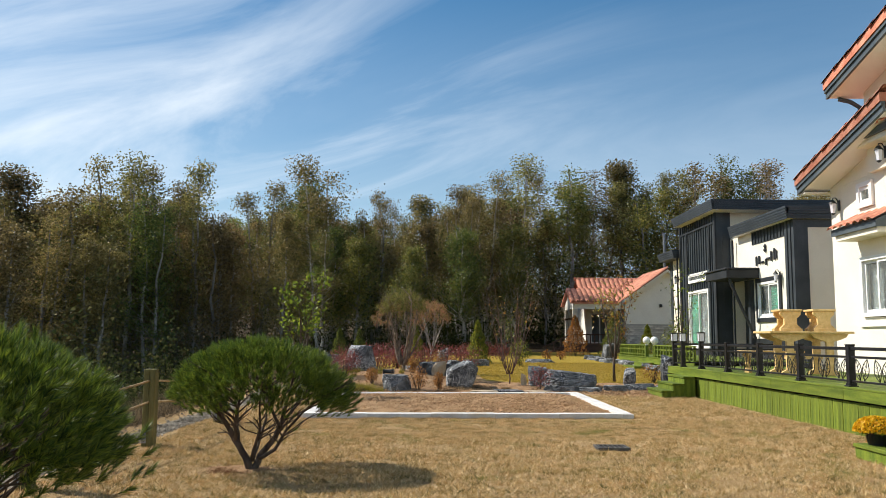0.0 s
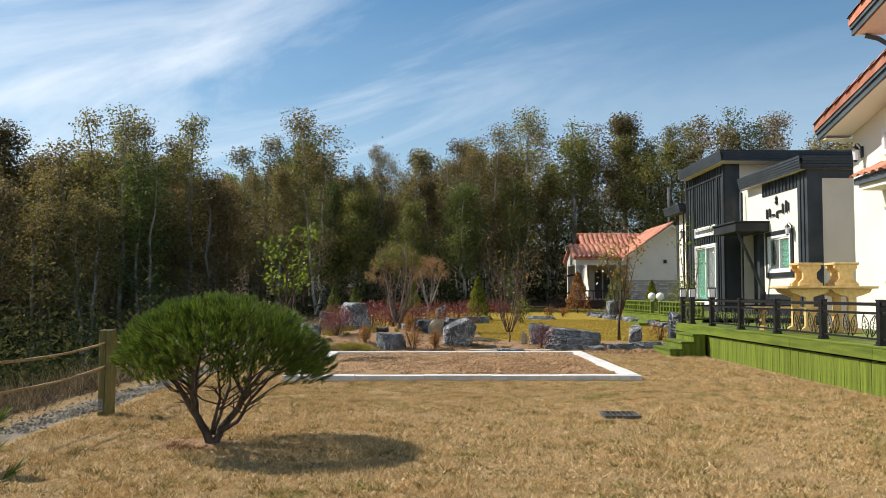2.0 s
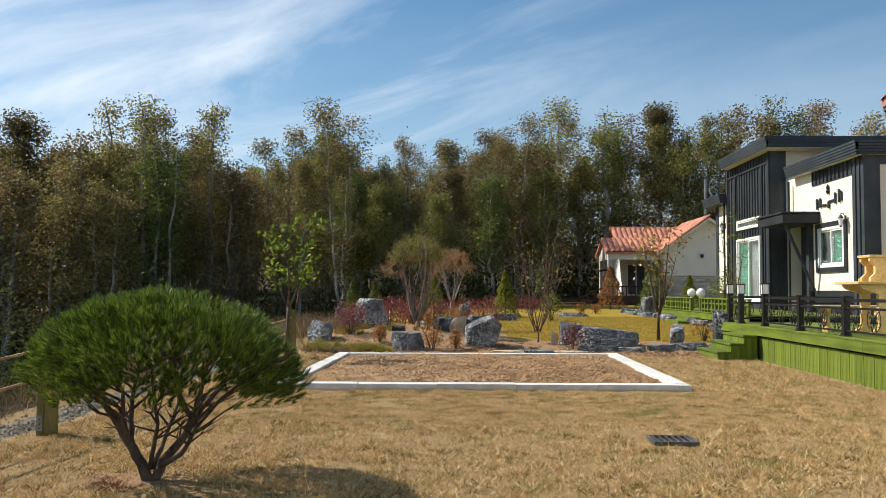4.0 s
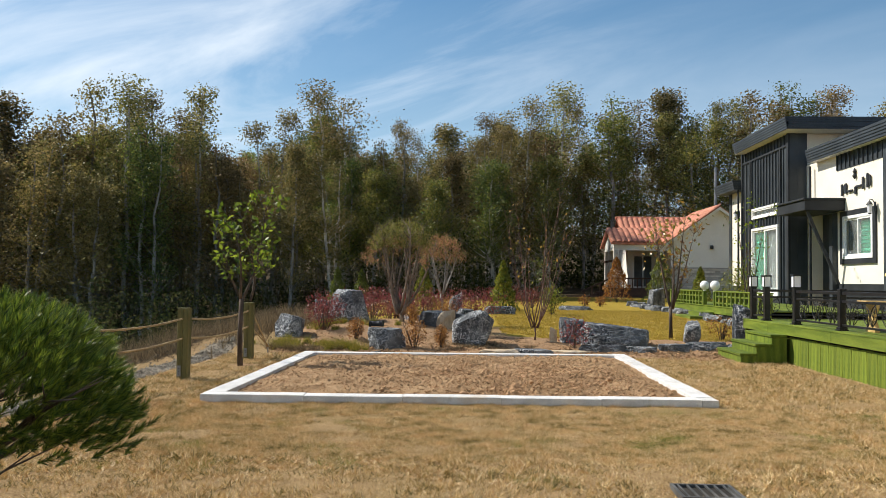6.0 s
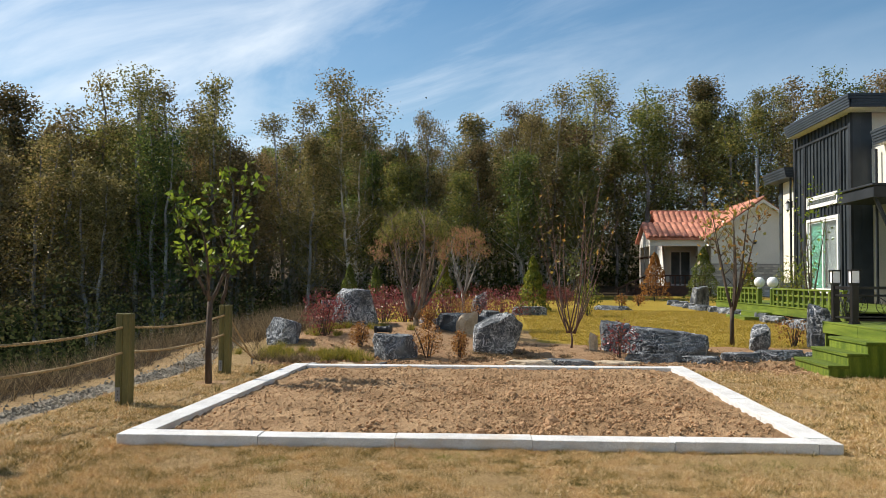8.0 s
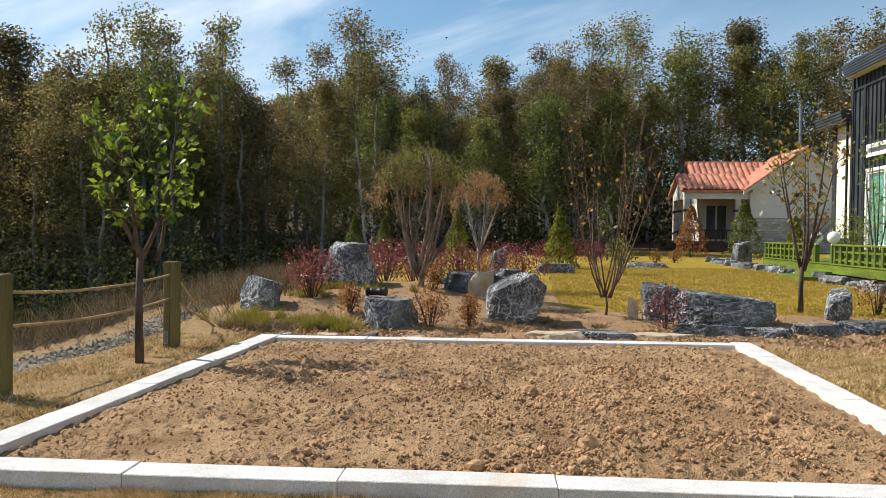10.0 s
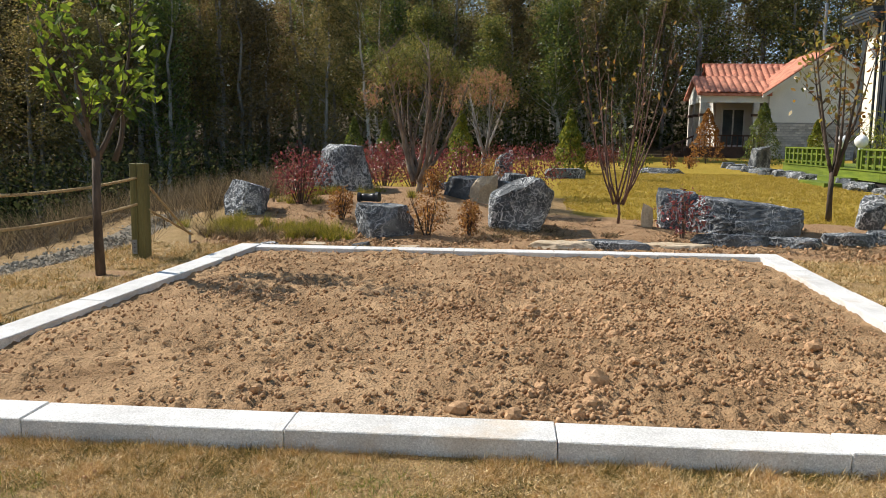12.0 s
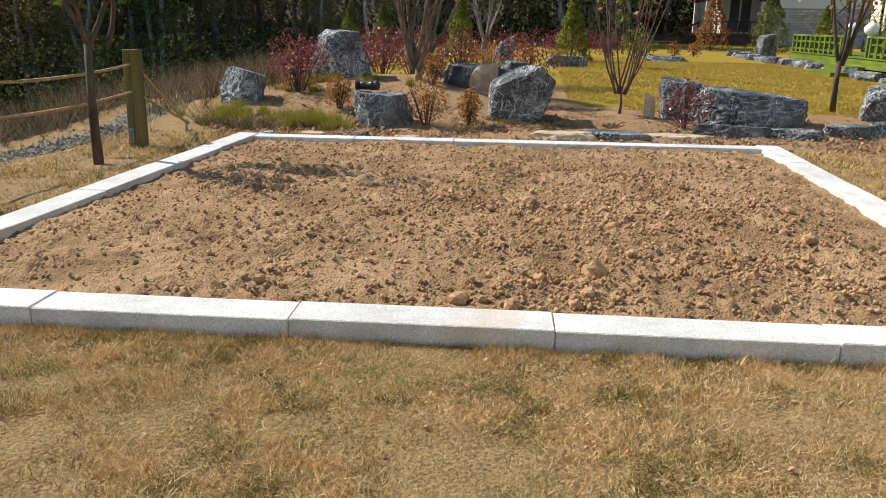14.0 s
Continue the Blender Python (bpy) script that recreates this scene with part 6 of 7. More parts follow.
def limb_tree(name, x, y, height, stems, spread, label, category, bark, leaf_me_maker, seed, trunk=0.03, fork=0.12, twigs=10, bend=0.1, group="", crown_name="crown"):
    """A young tree: stems that fork low, twigs on each, and a crown of separate leaves at the twig ends."""
    rr = random.Random(seed)
    e = thing(name, x, y, g(x, y), label, category, group)
    tips = []
    bm = bmesh.new()
    fz = fork * height
    tube(bm, [(0, 0, -0.05), (rr.uniform(-0.02, 0.02), 0, fz * 0.5), (0, 0, fz)], [trunk * 1.25, trunk, trunk * 0.95], 8)
    stem_ob = part("trunk", bm, bark, e, smooth=True)
    for s in range(stems):
        a = 2 * math.pi * s / stems + rr.uniform(-0.5, 0.5)
        reach = spread * rr.uniform(0.5, 1.0)
        top = height * rr.uniform(0.75, 1.0)
        pts = []
        for i in range(9):
            t = i / 8
            w = bend * math.sin(3 * t + s)
            pts.append(Vector((reach * t ** 0.8 * math.cos(a) + w * 0.3 * math.sin(a), reach * t ** 0.8 * math.sin(a) + w * 0.3, fz * 0.92 + (top - fz) * t)))
        bm = bmesh.new()
        tube(bm, pts, [trunk * 0.72 * (1 - 0.85 * i / 8) for i in range(9)], 6)
        limb = part("branch", bm, bark, e, smooth=True)
        for k in range(twigs):
            q = pts[rr.randint(2, 8)]
            aa = rr.uniform(0, 6.28)
            L = rr.uniform(0.15, 0.45) * height / 2.4
            end = q + Vector((L * math.cos(aa) * 0.7, L * math.sin(aa) * 0.7, L * 0.75))
            mid = q.lerp(end, 0.5) + Vector((0, 0, -0.03 * L))
            bm = bmesh.new()
            tube(bm, [q, mid, end], [trunk * 0.2, trunk * 0.13, trunk * 0.05], 4)
            part("twig", bm, bark, limb)
            tips += [q.lerp(end, u) for u in (0.4, 0.7, 0.9, 1.0)]
        tips += [pts[-1], pts[-2]]
    me = leaf_me_maker(np.array([tuple(t) for t in tips]), np.random.default_rng(seed))
    if me:
        shared(crown_name, me, pose(0, 0, 0), e)
    return e


def around(tips, n, sigma, r):
    return tips[r.integers(0, len(tips), n)] + r.normal(size=(n, 3)) * sigma


limb_tree("oak_sapling", -2.56, 3.20, 2.62, 4, 0.36, "slender young oak with sparse green leaves", "tree", BARK, lambda t, r: leaves("crown", around(t[t[:, 2] > 0.7], 540, 0.045, r), 0.085, GREEN_LEAF, 0.5, 0.4, r), 21, 0.034, 0.38, 11, 0.4)
limb_tree("maple_sapling", 1.86, 7.0, 2.7, 13, 0.95, "nearly bare young tree with upright reddish stems", "tree", mat("red_twig_bark", (0.09, 0.048, 0.036), (0.17, 0.10, 0.078), 10, 0.8, 0.4, 60), lambda t, r: leaves("crown", around(t[t[:, 2] > 1.1], 120, 0.05, r), 0.07, ORANGE_LEAF, 0.55, 0.4, r), 22, 0.016, 0.10, 9, 0.30)
limb_tree("cherry_sapling", 4.60, 8.0, 2.65, 6, 0.60, "young tree with thin orange autumn leaves", "tree", BARK, lambda t, r: leaves("crown", around(t[t[:, 2] > 1.2], 420, 0.10, r), 0.085, ORANGE_LEAF, 0.5, 0.4, r), 25, 0.034, 0.24, 10, 0.1)
limb_tree("entry_sapling", 8.6, 15.6, 3.6, 4, 0.5, "thin sapling with few leaves by the entry", "tree", BARK, lambda t, r: leaves("crown", around(t, 260, 0.08, r), 0.09, GREEN_LEAF, 0.5, 0.4, r), 27, 0.03, 0.10, 9)
limb_tree("far_sapling", 3.6, 26.0, 2.2, 4, 0.6, "small sapling on the far lawn", "tree", BARK, lambda t, r: leaves("crown", around(t, 200, 0.1, r), 0.09, CONE_DARK, 0.5, 0.4, r), 28, 0.03, 0.3, 8)
limb_tree("mound_tree", -0.76, 8.45, 2.05, 12, 0.75, "spreading shrub-like tree with an olive and faded pink crown", "tree", mat("grey_brown_bark", (0.11, 0.08, 0.06), (0.28, 0.22, 0.17), 8, 0.85, 0.6, 40, stretch=(1, 1, 0.4)),
          lambda t, r: None, 23, 0.045, 0.08, 18, 0.35)


def umbrella(parent_name, x, y, z, rx, ry, rz_, low, n, size, material, seed):
    """Small upright leaves in tufts over the upper shell of a crown, open inside."""
    r = np.random.default_rng(seed)
    hubs = unit(r.normal(size=(n // 28, 3)))
    hubs[:, 2] = low + (1 - low) * np.abs(hubs[:, 2])
    hubs = unit(hubs) * (1 - 0.22 * r.random((len(hubs), 1)))
    c = np.repeat(hubs, 28, axis=0) * np.array([rx, ry, rz_]) + r.normal(size=(len(hubs) * 28, 3)) * 0.045 + np.array([x, y, z])
    return shared("crown", leaves("crown", c, size, material, 0.22, 0.4, r, up=1.1), pose(0, 0, 0), bpy.data.objects[parent_name])


OLIVE = leaf_mat("olive_needle_leaf", [(0.07, 0.075, 0.018), (0.15, 0.155, 0.03), (0.25, 0.24, 0.05), (0.30, 0.22, 0.09)], 0.4, 0.5, 0.03)
umbrella("mound_tree", -0.06, 0, 1.26, 0.70, 0.68, 0.84, 0.42, 6200, 0.055, OLIVE, 5)["label"] = "olive green crown"
umbrella("mound_tree", -0.10, 0, 1.22, 0.76, 0.70, 0.62, -0.15, 1500, 0.05, PINK_LEAF, 6)["label"] = "faded pink lower rim"
limb_tree("pink_tree", -0.06, 11.2, 2.05, 6, 0.42, "small tree with a faded pink autumn crown", "tree", BARK_PALE, lambda t, r: None, 29, 0.036, 0.35, 12)
umbrella("pink_tree", 0.0, 0, 1.52, 0.54, 0.52, 0.60, -0.1, 3400, 0.05, PINK_LEAF, 9)["label"] = "faded pink crown"


def shrub(name, x, y, w, h, n, size, material, label, category, seed, group="", stems=9, shape="ball", aspect=0.45):
    """A bush of thin stems and separate leaves; 'cone' for clipped conifers."""
    r = np.random.default_rng(seed)
    rr = random.Random(seed)
    e = thing(name, x, y, g(x, y), label, category, group)
    for s in range(stems):
        bm = bmesh.new()
        a = rr.uniform(0, 6.28)
        q = Vector((math.cos(a), math.sin(a), 0)) * w * 0.5 * rr.random() * (0.5 if shape == "cone" else 1)
        tube(bm, [(q.x * 0.15, q.y * 0.15, -0.03), (q.x * 0.6, q.y * 0.6, h * 0.45), (q.x, q.y, h * rr.uniform(0.6, 0.95))], [0.010, 0.007, 0.003], 4)
        part("stalk", bm, BARK, e)
    if shape == "cone":
        t = r.random(n) ** 0.75
        rad = (1 - t) ** 0.75 * w / 2 * (0.75 + 0.3 * r.random(n)) * (1 + 0.15 * np.sin(t * 22 + r.random(n)))
        th = r.uniform(0, 2 * np.pi, n)
        c = np.stack([rad * np.cos(th), rad * np.sin(th), t * h + 0.03], 1)
    else:
        d = unit(r.normal(size=(n, 3)))
        lump = np.array([1 + 0.35 * noise.noise(Vector(v) * 2.6 + Vector((seed, 0, 0))) for v in d])[:, None]
        c = d * r.random((n, 1)) ** 0.45 * lump * np.array([w / 2, w / 2, h / 2]) + np.array([0, 0, h * 0.54])
    shared("foliage", leaves("foliage", c, size, material, aspect, 0.4, r, up=0.6), pose(0, 0, 0), e)
    return e


REDS = [(-2.15, 7.4, 0.75, 0.72), (-1.55, 10.0, 0.9, 0.75), (-0.95, 10.3, 0.8, 0.7), (-0.3, 10.0, 0.8, 0.75), (0.75, 10.2, 1.0, 0.85), (1.4, 21.5, 1.0, 0.75), (2.1, 21.8, 1.1, 0.8), (2.8, 21.6, 1.0, 0.75), (-1.3, 11.6, 1.1, 0.8), (0.2, 13.4, 1.1, 0.85), (-2.3, 12.4, 1.0, 0.8)]
for i, (x, y, w, h) in enumerate(REDS):
    shrub("red_shrub", x, y, w * 1.12, h, 1500, 0.043, RED_LEAF, "loose heavenly-bamboo shrub with red autumn leaves", "shrub", 300 + i, "red shrubs", 14)
for i, (x, y, w, h) in enumerate([(-1.42, 6.55, 0.34, 0.40), (-0.30, 6.05, 0.46, 0.52), (0.16, 6.1, 0.26, 0.42), (0.15, 9.1, 0.5, 0.6), (-0.5, 8.0, 0.3, 0.4)]):
    shrub("rusty_shrub", x, y, w, h, 800, 0.035, RUST_LEAF, "small rusty orange shrub on bare soil", "shrub", 330 + i, "small orange shrubs", 10)
shrub("azalea", 2.52, 6.35, 0.62, 0.55, 300, 0.05, RED_LEAF, "thin shrub with dull red leaves beside a boulder", "shrub", 340)
shrub("azalea", 5.55, 7.9, 0.6, 0.5, 260, 0.05, RUST_LEAF, "thin rusty shrub near the deck", "shrub", 341)
for i, (x, y, w, h, m, lab) in enumerate([(-3.2, 15.0, 0.7, 1.3, CONE_DARK, "small dark green conifer"), (-2.55, 15.3, 0.7, 1.25, CONE_DARK, "small dark green conifer"), (-0.55, 12.2, 0.8, 1.4, CONE_LEAF, "yellow-green cone-shaped arborvitae beside red shrubs"),
                                          (1.65, 18.5, 0.95, 1.6, CONE_LEAF, "tall yellow-green cone-shaped arborvitae on the lawn"), (9.2, 29.5, 1.6, 2.3, CONE_DARK, "green conifer near the far house"), (9.9, 25.5, 1.0, 1.6, CONE_LEAF, "round yellow-green conifer by the far deck"),
                                          (7.35, 30.5, 1.5, 2.1, RUST_LEAF, "rust-brown withered cone-shaped conifer")]):
    shrub("conifer", x, y, w, h, 2200, 0.10 if y > 17 else 0.06, m, lab, "conifer", 350 + i, "garden conifers", 6, "cone")
shrub("ball_shrub", 3.0, 16.0, 0.75, 0.9, 700, 0.07, CONE_LEAF, "round yellow-green clipped shrub", "shrub", 361)
shrub("ball_shrub", 9.1, 22.5, 1.0, 0.9, 700, 0.08, CONE_DARK, "low round green shrub by the deck", "shrub", 362)
shrub("young_pine", 9.5, 19.3, 1.2, 1.7, 700, 0.16, CONE_LEAF, "young pine with long yellow-green shoots", "conifer", 363, aspect=0.15)
shrub("lawn_tuft", 5.0, 24.0, 0.5, 0.45, 200, 0.08, RUST_LEAF, "small brown tuft on the far lawn", "shrub", 364)
shrub("lawn_tuft", 5.7, 24.5, 0.5, 0.4, 200, 0.08, RUST_LEAF, "small brown tuft on the far lawn", "shrub", 365)

# ---- grass ----


def grass(name, n, pick, length, width, material, label, seed, lean=0.9, keep=None, tuft=5):
    r = np.random.default_rng(seed)
    c = pick(r, n)
    if keep is not None:
        c = c[keep(c[:, 0], c[:, 1])]
    if name == "lawn_grass":                # thin and bare patches
        bare = np.array([noise.noise(Vector((x * 2.3, y * 2.3, 7))) + 0.6 * noise.noise(Vector((x * 7, y * 7, 2))) for x, y in c])
        c = c[bare < 0.55 + 0.35 * r.random(len(c))]
    c = np.repeat(c, tuft, axis=0) + r.normal(size=(len(c) * tuft, 2)) * 0.012
    if name == "lawn_grass":                # tussocks stand higher than the worn turf between them
        length = length * (0.72 + 0.62 * smooth01(0.5 + 1.1 * np.sin(c[:, 0] * 7.1 + 2.3 * np.sin(c[:, 1] * 4.7)) * np.sin(c[:, 1] * 8.3 + 1.9 * np.sin(c[:, 0] * 3.9))))
    z = gz(c[:, 0], c[:, 1])
    roots = np.column_stack([c, z - 0.004])
    d = np.column_stack([r.normal(size=(len(c), 2)) * lean, np.ones(len(c))])
    me = blades(name, roots, d, length * r.uniform(0.5, 1.3, len(c)), width, material, r)
    tagged(new(name, me), label, "grass", kind="stuff")


def lawn_keep(x, y):
    bed = (x > BED_L - 0.0) & (x < BED_R + 0.0) & (y > front_y(x) - 0.005) & (y < back_y(x) + 0.0)
    pit = (np.abs(x - 2.13) < 0.2) & (np.abs(y + 3.42) < 0.18)
    bald = np.hypot((x + 1.75) / 0.42, (y + 5.05) / 0.30) < 0.9 + 0.35 * np.sin(9 * x + 4 * y) * np.sin(11 * y - 3 * x)
    foot = np.hypot(x + 2.5, y - 3.2) < 0.25
    return ~bed & ~pit & ~bald & ~foot & (x > -3.35 + 0.15 * np.sin(y * 2)) & (x < 5.66) & (y < 5.3)


def rect(x0, x1, y0, y1):
    return lambda r, n: np.column_stack([r.uniform(x0, x1, n), r.uniform(y0, y1, n)])


grass("lawn_grass", 66000, rect(-1.9, 3.6, -2.6, -0.2), 0.030, 0.0031, STRAW, "short dry straw-coloured lawn grass", 51, 1.1, lawn_keep)
grass("lawn_grass", 26000, rect(-1.9, 3.6, -2.4, -0.2), 0.048, 0.0028, STRAW, "matted dead blades lying in the lawn", 64, 4.0, lawn_keep, 4)
grass("lawn_grass", 9000, rect(-3.4, -1.9, -2.6, -0.2), 0.045, 0.005, STRAW, "short dry straw-coloured lawn grass", 62, 1.4, lawn_keep)
grass("lawn_grass", 12000, rect(3.6, 5.66, -2.6, -0.2), 0.045, 0.005, STRAW, "short dry straw-coloured lawn grass", 63, 1.4, lawn_keep)
grass("lawn_grass", 46000, rect(-3.4, 5.66, -8.0, -2.6), 0.050, 0.0065, STRAW, "short dry straw-coloured lawn grass", 52, 1.3, lawn_keep)
grass("lawn_grass", 36000, rect(-3.4, 5.66, -0.2, 5.4), 0.048, 0.0075, STRAW, "short dry straw-coloured lawn grass", 53, 1.2, lawn_keep)
def kerb_row(r, n):
    x = r.uniform(BED_L - 0.1, BED_R, n)
    return np.column_stack([x, front_y(x) - np.abs(r.normal(size=n)) * 0.03 - 0.006])


grass("lawn_grass", 2200, kerb_row, 0.037, 0.0032, STRAW, "taller dry grass along the kerb", 54, 0.9)


def lawn_crumbs():
    rr = random.Random(9)
    vs, fs = [], []
    for k in range(700):
        x, y = rr.uniform(-1.8, 3.4), -0.32 - abs(rr.gauss(0, 0.9))
        s = 0.003 + 0.008 * rr.random() ** 4
        o = len(vs)
        q = Euler((rr.uniform(0, 6), rr.uniform(0, 6), rr.uniform(0, 6))).to_matrix()
        for c in ((1, 0, 0), (-1, 0, 0), (0, 1, 0), (0, -1, 0), (0, 0, 0.8), (0, 0, -0.8)):
            vs.append(tuple(Vector((x, y, g(x, y) + s * 0.7 + 0.004)) + q @ Vector(c) * s * rr.uniform(0.75, 1.25)))
        for a, b_, c in ((0, 2, 4), (2, 1, 4), (1, 3, 4), (3, 0, 4), (2, 0, 5), (1, 2, 5), (3, 1, 5), (0, 3, 5)):
            fs.append((o + a, o + b_, o + c))
    me = bpy.data.meshes.new("lawn_crumbs")
    me.from_pydata(vs, [], fs)
    me.materials.append(LUMP)
    tagged(new("lawn_crumbs", me), "small soil crumbs lying in the dry lawn", "soil", kind="stuff")


lawn_crumbs()
grass("needle_litter", 900, lambda r, n: np.column_stack([-1.78 + r.normal(size=n) * 0.22, -5.02 + r.normal(size=n) * 0.15]), 0.035, 0.004, LITTER, "red-brown needle litter under the pine", 71, 2.0)


def tufts(r, n):
    """Green tufts gather in patches."""
    c = np.column_stack([r.uniform(-1.9, 4.5, 60), r.uniform(-7, -0.25, 60)])
    return c[r.integers(0, 60, n)] + r.normal(size=(n, 2)) * 0.09


grass("green_tuft_grass", 4200, tufts, 0.04, 0.0036, GREEN_BLADE, "green tufts in the dry lawn", 61, 1.0, lawn_keep)
grass("far_lawn_grass", 22000, rect(1.3, 8.0, 7.3, 20), 0.05, 0.012, FAR_GRASS, "yellow-green lawn beyond the rocks", 55, 0.9, lambda x, y: (x < 7.1) & ~((x < 2.0) & (y < 8.2)))
def clumps(cx, cy, sx, sy, k, seed):
    """Roots gathered in a few dozen tussocks."""
    rc = np.random.default_rng(seed)
    hubs = np.column_stack([cx + rc.normal(size=k) * sx, cy + rc.normal(size=k) * sy])
    return lambda r, n: hubs[r.integers(0, k, n)] + r.normal(size=(n, 2)) * 0.035


grass("sedge_grass", 800, clumps(-1.62, 5.98, 0.38, 0.17, 36, 1), 0.155, 0.0055, SEDGE, "spiky yellow-green sedge tussocks on the soil mound", 56, 0.5)
grass("sedge_grass", 420, clumps(-2.55, 6.15, 0.28, 0.22, 20, 2), 0.145, 0.0055, SEDGE, "spiky yellow-green sedge tussocks on the soil mound", 57, 0.5)
grass("sedge_grass", 800, clumps(-2.1, 8.2, 0.4, 0.3, 34, 3), 0.13, 0.007, SEDGE, "spiky yellow-green sedge tussocks on the soil mound", 58, 0.5)
grass("dead_sedge", 420, clumps(-2.25, 5.75, 0.30, 0.12, 20, 4), 0.15, 0.006, BRUSH, "brown dead sedge matted on the bank", 67, 1.1)
grass("dead_sedge", 500, clumps(1.0, 6.35, 0.45, 0.15, 20, 5), 0.10, 0.005, BRUSH, "brown dead stalks lying beside the rock", 68, 2.0)
grass("dry_brush", 1800, lambda r, n: np.column_stack([-5.0 + r.normal(size=n) * 0.6, r.uniform(-6, 14, n)]), 0.20, 0.007, BRUSH, "grey-brown dry weeds along the path", 59, 1.2, lambda x, y: x < -4.25)
grass("dry_brush", 700, lambda r, n: np.column_stack([-3.4 + r.normal(size=n) * 0.5, 9.0 + r.normal(size=n) * 1.2]), 0.45, 0.008, BRUSH, "tall dry weeds beside the rocks", 60, 0.5, lambda x, y: x < -2.6)

grass("mound_mulch", 3600, lambda r, n: np.column_stack([r.uniform(-2.6, 5.2, n), 5.4 + np.abs(r.normal(size=n)) * 1.2]), 0.055, 0.006, BRUSH, "dry stalks and mulch strewn on the soil mound", 65, 2.0, lambda x, y: (np.sin(3 * x) * np.cos(4 * y) > -0.2) & ~((x > 1.2) & (y > 7.3)))


def brush_clumps(r, n):
    """Dead weeds stand in uneven clumps."""
    c = np.column_stack([-4.55 - np.abs(r.normal(size=260)) * 0.45, r.uniform(-5, 17, 260)])
    return c[r.integers(0, 260, n)] + r.normal(size=(n, 2)) * 0.16


grass("dry_brush", 1500, brush_clumps, 0.42, 0.007, BRUSH, "shaggy clumps of dead weeds on the bank", 66, 0.55, lambda x, y: x < -4.3)

# ---- forest ----


def chips(name, centers, size, material, r):
    """Three-cornered leaves for far crowns."""
    n = len(centers)
    a = unit(r.normal(size=(n, 3)))
    b = unit(np.cross(a, r.normal(size=(n, 3))))
    s = size * (1 + 0.45 * r.uniform(-1, 1, (n, 1)))
    return mesh_from(name, np.stack([centers - a * s * 0.5, centers + a * s * 0.5, centers + b * s * 0.8], axis=1), n, material)


def tree_meshes(seed, height, width, leaf_material, dense):
    """A slim broad-leaved forest tree: tapered trunk with limbs, and a crown of many leaf clumps with gaps."""
    rr, r = random.Random(seed), np.random.default_rng(seed)
    bm = bmesh.new()
    tips = []
    lean = rr.uniform(-0.04, 0.04)
    stems = rr.choice((1, 2, 2))
    for s in range(stems):
        off = 0.0 if stems == 1 else (s - 0.5) * 0.25
        pts = [Vector((off * (1 + 4.5 * i / 9) + lean * height * i / 9 + rr.uniform(-0.12, 0.12) * (i > 0), rr.uniform(-0.12, 0.12) * (i > 0), height * (0.95 - 0.06 * s) * i / 9 - (0.4 if i == 0 else 0))) for i in range(10)]
        tube(bm, pts, [0.10 * (1 - 0.9 * i / 9) + 0.012 for i in range(10)], 6)
        for b in range(64 // stems):
            t = rr.uniform(0.2, 0.99)
            i = min(int(t * 9), 8)
            q = pts[i].lerp(pts[i + 1], t * 9 - i)
            a = rr.uniform(0, 6.28)
            L = width * 0.68 * (1.03 - t) ** 0.6 * min(1.0, 0.35 + 1.6 * t) * rr.uniform(0.45, 1.0)
            end = q + Vector((L * math.cos(a), L * math.sin(a), L * rr.uniform(0.35, 1.25)))
            mid = q.lerp(end, 0.5) + Vector((0, 0, -0.08 * L))
            tube(bm, [q, mid, end], [0.030 * (1.15 - t), 0.02 * (1.15 - t), 0.006], 3)
            tips += [q.lerp(end, 0.35), q.lerp(end, 0.6), q.lerp(end, 0.85), end]
        tips.append(pts[-1])
    me_t = bpy.data.meshes.new("trunk")
    bm.to_mesh(me_t)
    bm.free()
    me_t.materials.append(FOREST_BARK)
    tips = np.array([tuple(t) for t in tips])
    n = int(10300 * dense)
    c = tips[r.integers(0, len(tips), n)] + np.clip(r.normal(size=(n, 3)), -1.4, 1.4) * np.array([0.22, 0.22, 0.23]) * width / 2.6
    c = c[c[:, 2] > height * r.uniform(0.18, 0.40, len(c))]
    return me_t, chips("crown", c, 0.092, leaf_material, r)


PROTO = []
for i, (h, w, m, dn) in enumerate([(11.0, 3.2, 0, 1.0), (12.5, 3.4, 1, 0.9), (9.5, 3.2, 2, 1.15), (13.0, 3.8, 0, 1.1), (10.0, 2.6, 1, 0.6), (11.5, 3.4, 2, 1.1), (12.0, 2.8, 0, 0.85), (9.0, 3.4, 2, 1.2), (10.5, 3.4, 1, 1.0)]):
    PROTO.append((h, m, *tree_meshes(900 + i, h, w, FOREST[m], dn)))
TREE_LABEL = ["tall slim tree with thinning olive leaves", "tall slim tree with bronze autumn leaves", "tall forest tree with green leaves"]
rf = random.Random(77)


def forest_tree(x, y, h, k=None, wide=1.0):
    k = rf.randrange(len(PROTO)) if k is None else k
    ph, m, me_t, me_c = PROTO[k]
    e = thing("forest_tree", x, y, g(x, y) - 0.1, TREE_LABEL[m], "tree", "forest trees", rz=rf.uniform(0, 360))
    s = h / ph
    e.scale = (s * rf.uniform(1.0, 1.3) * wide,) * 2 + (s,)
    shared("trunk", me_t, pose(0, 0, 0), e)
    shared("crown", me_c, pose(0, 0, 0), e)


def in_clearing(x, y):
    """The far house stands in a clearing of the forest."""
    return 5.0 < x < 24 and y < 52.5


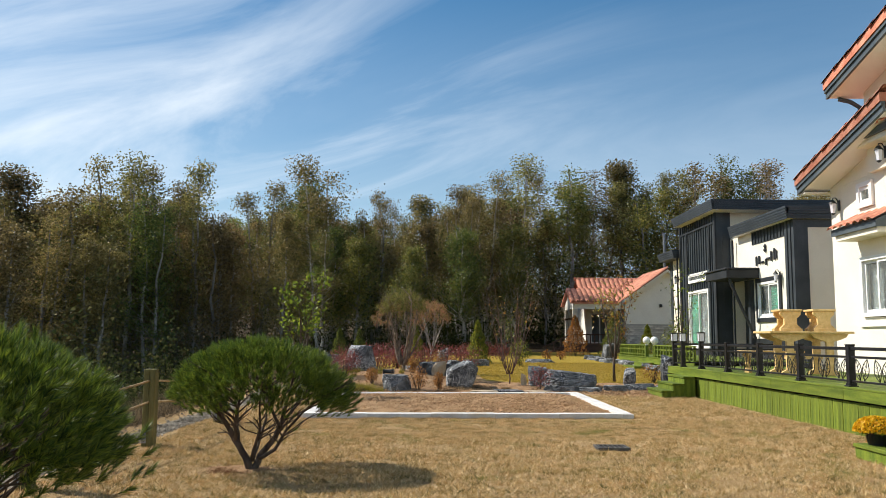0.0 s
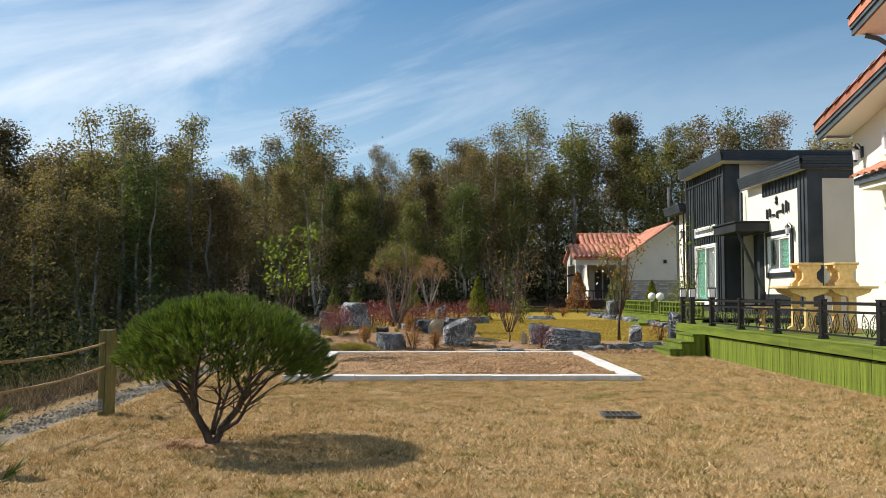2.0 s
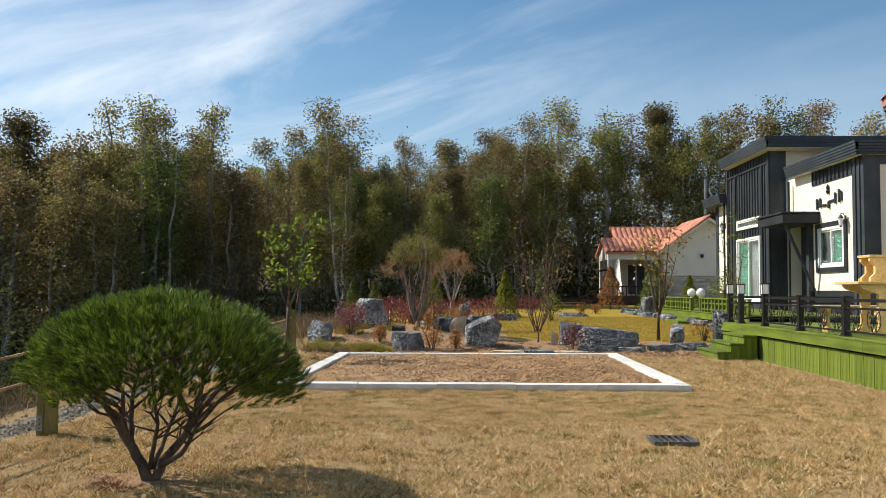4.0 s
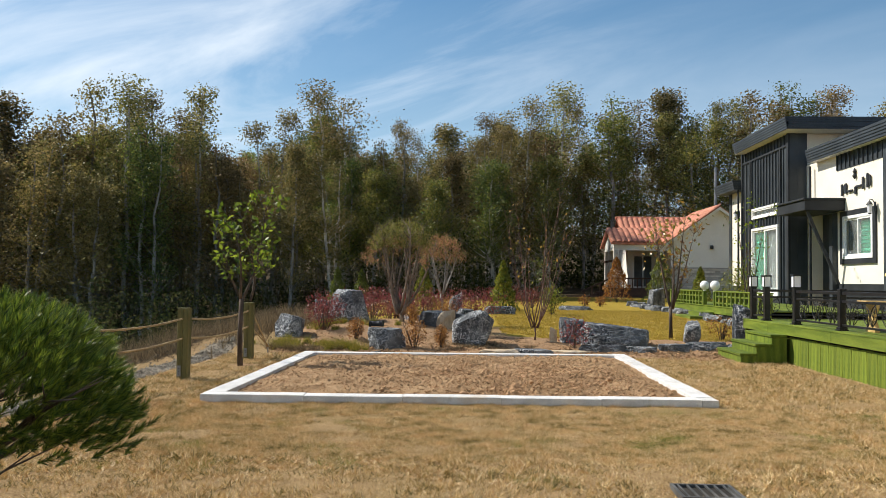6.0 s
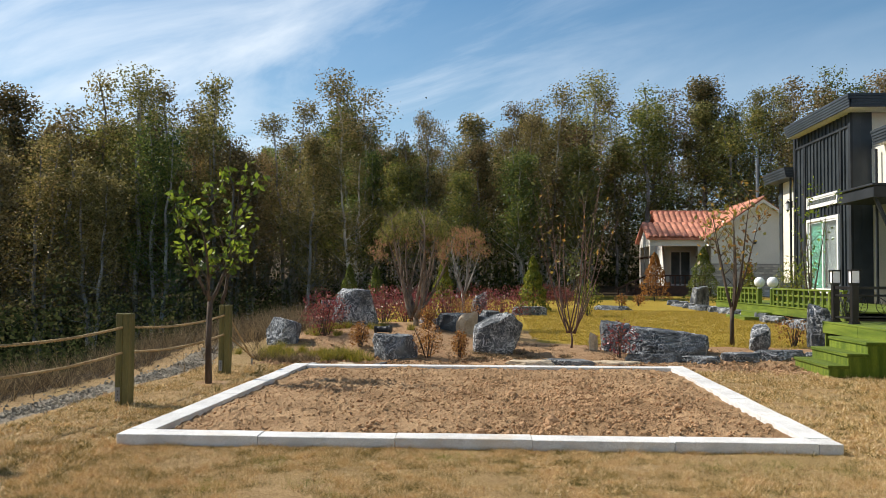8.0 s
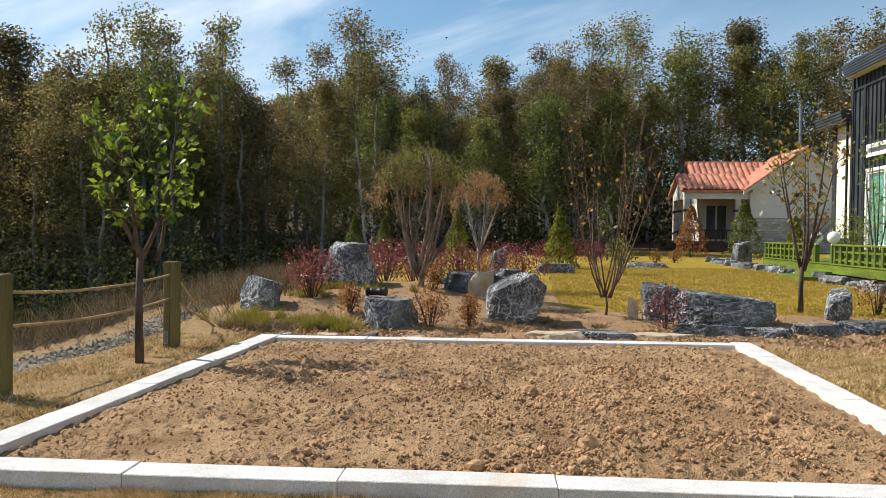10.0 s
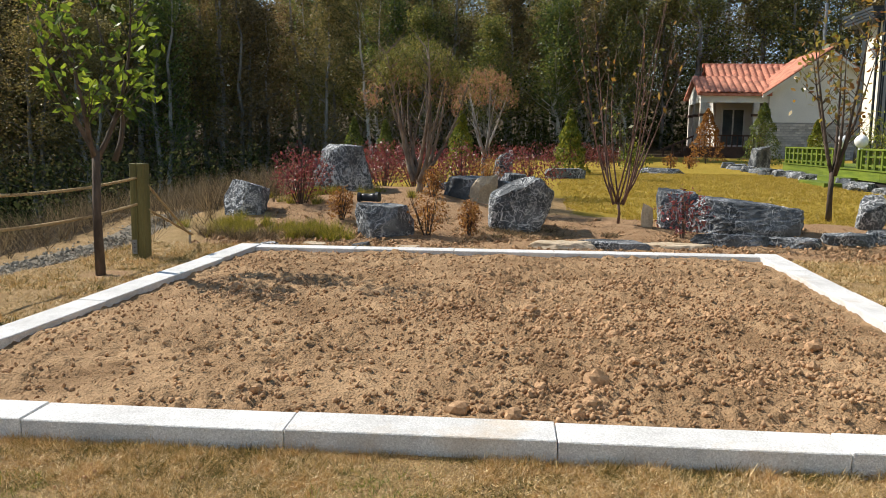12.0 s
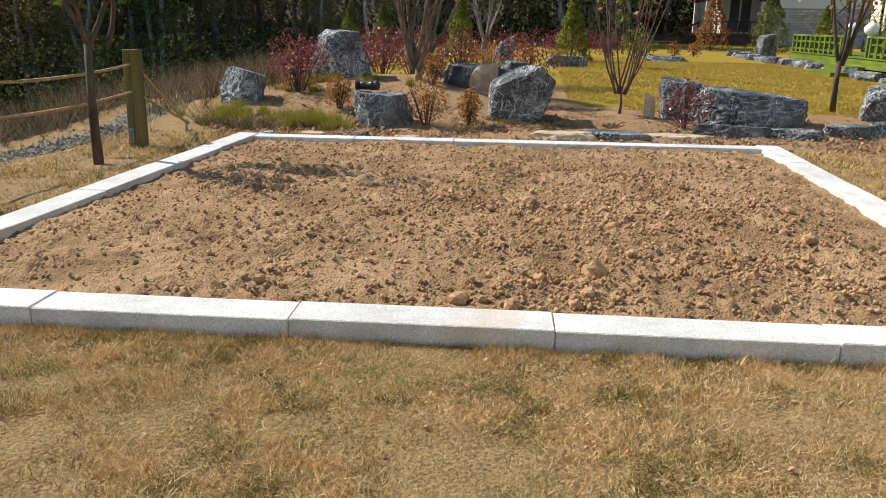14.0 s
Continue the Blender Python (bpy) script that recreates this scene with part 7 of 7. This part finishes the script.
for row, (dist, gap) in enumerate(((40, 2.8), (43.5, 2.5), (47.5, 2.3), (52, 2.3), (57, 2.5), (62, 2.5), (67, 2.7))):
    deg = -47.0
    while deg < 40:
        d = dist + rf.uniform(-1.6, 1.6)
        x, y = d * math.sin(radians(deg)), -6 + d * math.cos(radians(deg))
        here = deg
        deg += math.degrees(gap / d) * rf.uniform(0.7, 1.3)
        if in_clearing(x, y):
            continue
        base = 0.176 + 0.012 * math.sin(here * 0.5) + (0.035 * (here + 2) / 20 if here > -2 else 0.0)
        slope = min(base, 0.20) * rf.uniform(0.84, 1.08)
        forest_tree(x, y, max(5.0, 1.2 + slope * d - g(x, y)))
# the trees that stand above the rest: direction, height as a slope, width, kind
for deg, slope, wide, k in ((-31.6, 0.205, 1.0, 0), (-29.0, 0.185, 1.0, 8), (-26.0, 0.230, 0.8, 4), (-24.6, 0.232, 1.0, 3), (-22.0, 0.225, 0.8, 1), (-20.0, 0.236, 0.75, 6), (-14.9, 0.213, 0.9, 1),
                            (-11.2, 0.235, 0.8, 5), (-10.0, 0.247, 1.1, 3), (-5.9, 0.195, 0.7, 4), (-4.6, 0.207, 0.8, 6), (-1.9, 0.200, 1.0, 0), (1.0, 0.213, 0.9, 1), (2.6, 0.232, 1.1, 3),
                            (5.7, 0.243, 1.2, 3), (8.0, 0.225, 1.0, 1), (9.7, 0.230, 1.0, 5), (11.6, 0.238, 1.1, 3), (13.4, 0.236, 1.0, 0), (15.5, 0.222, 0.9, 6), (17.6, 0.228, 0.9, 3), (19.3, 0.232, 0.9, 4), (21.5, 0.238, 1.0, 5), (23.8, 0.225, 1.0, 1)):
    d = rf.uniform(43, 48) if deg < 4 else rf.uniform(61, 65)
    x, y = 0.8 + d * math.sin(radians(deg)), -6.5 + d * math.cos(radians(deg))
    forest_tree(x, y, 1.5 + slope * d - g(x, y), k, wide * 1.12)


def underbrush(n, place, size, material, label, seed):
    r = np.random.default_rng(seed)
    c = place(r, n)
    tagged(new("undergrowth", chips("undergrowth", c, size, material, r)), label, "undergrowth", kind="stuff")


def edge_bushes(r, n):
    th = np.radians(r.uniform(-47, 40, n))
    d = 38.0 + np.abs(r.normal(size=n)) * 8
    x, y = d * np.sin(th), -6 + d * np.cos(th)
    ok = ~((x > 5.0) & (x < 24) & (y < 52))
    x, y = x[ok], y[ok]
    hump = 1.8 + 1.3 * np.sin(x * 0.7) * np.cos(y * 0.5) + 0.9 * np.sin(x * 1.9 + 1)
    return np.column_stack([x, y, gz(x, y) + np.abs(r.normal(size=len(x))) * np.clip(hump, 0.6, 3.6) * 0.8])


def back_bushes(r, n):
    x = r.uniform(0, 34, n)
    y = 53.5 + np.abs(r.normal(size=n)) * 6
    return np.column_stack([x, y, gz(x, y) + np.abs(r.normal(size=n)) * 2.2])


def bank_bushes(r, n):
    y = r.uniform(-8, 36, n)
    x = -5.1 - np.abs(r.normal(size=n)) * 8 - 0.12 * np.clip(y, 0, 40)
    lump = 0.6 + 0.35 * np.sin(y * 1.3 + x) + 0.25 * np.sin(x * 2.1) + 0.10 * np.clip(-x - 6, 0, 18)
    return np.column_stack([x, y, gz(x, y) + np.minimum(np.abs(r.normal(size=n)), 1.7) * np.clip(lump, 0.15, 1.5) * 1.25])


# forest shade over these bushes comes from their darkened leaf colour
underbrush(60000, edge_bushes, 0.14, FOREST[3], "green bushes under the forest's edge, darkened for tree shade", 5)
underbrush(22000, back_bushes, 0.22, FOREST[3], "green bushes behind the far house, darkened for tree shade", 6)
underbrush(85000, bank_bushes, 0.075, FOREST[3], "tangled bushes on the bank below the path, darkened for forest shade", 7)
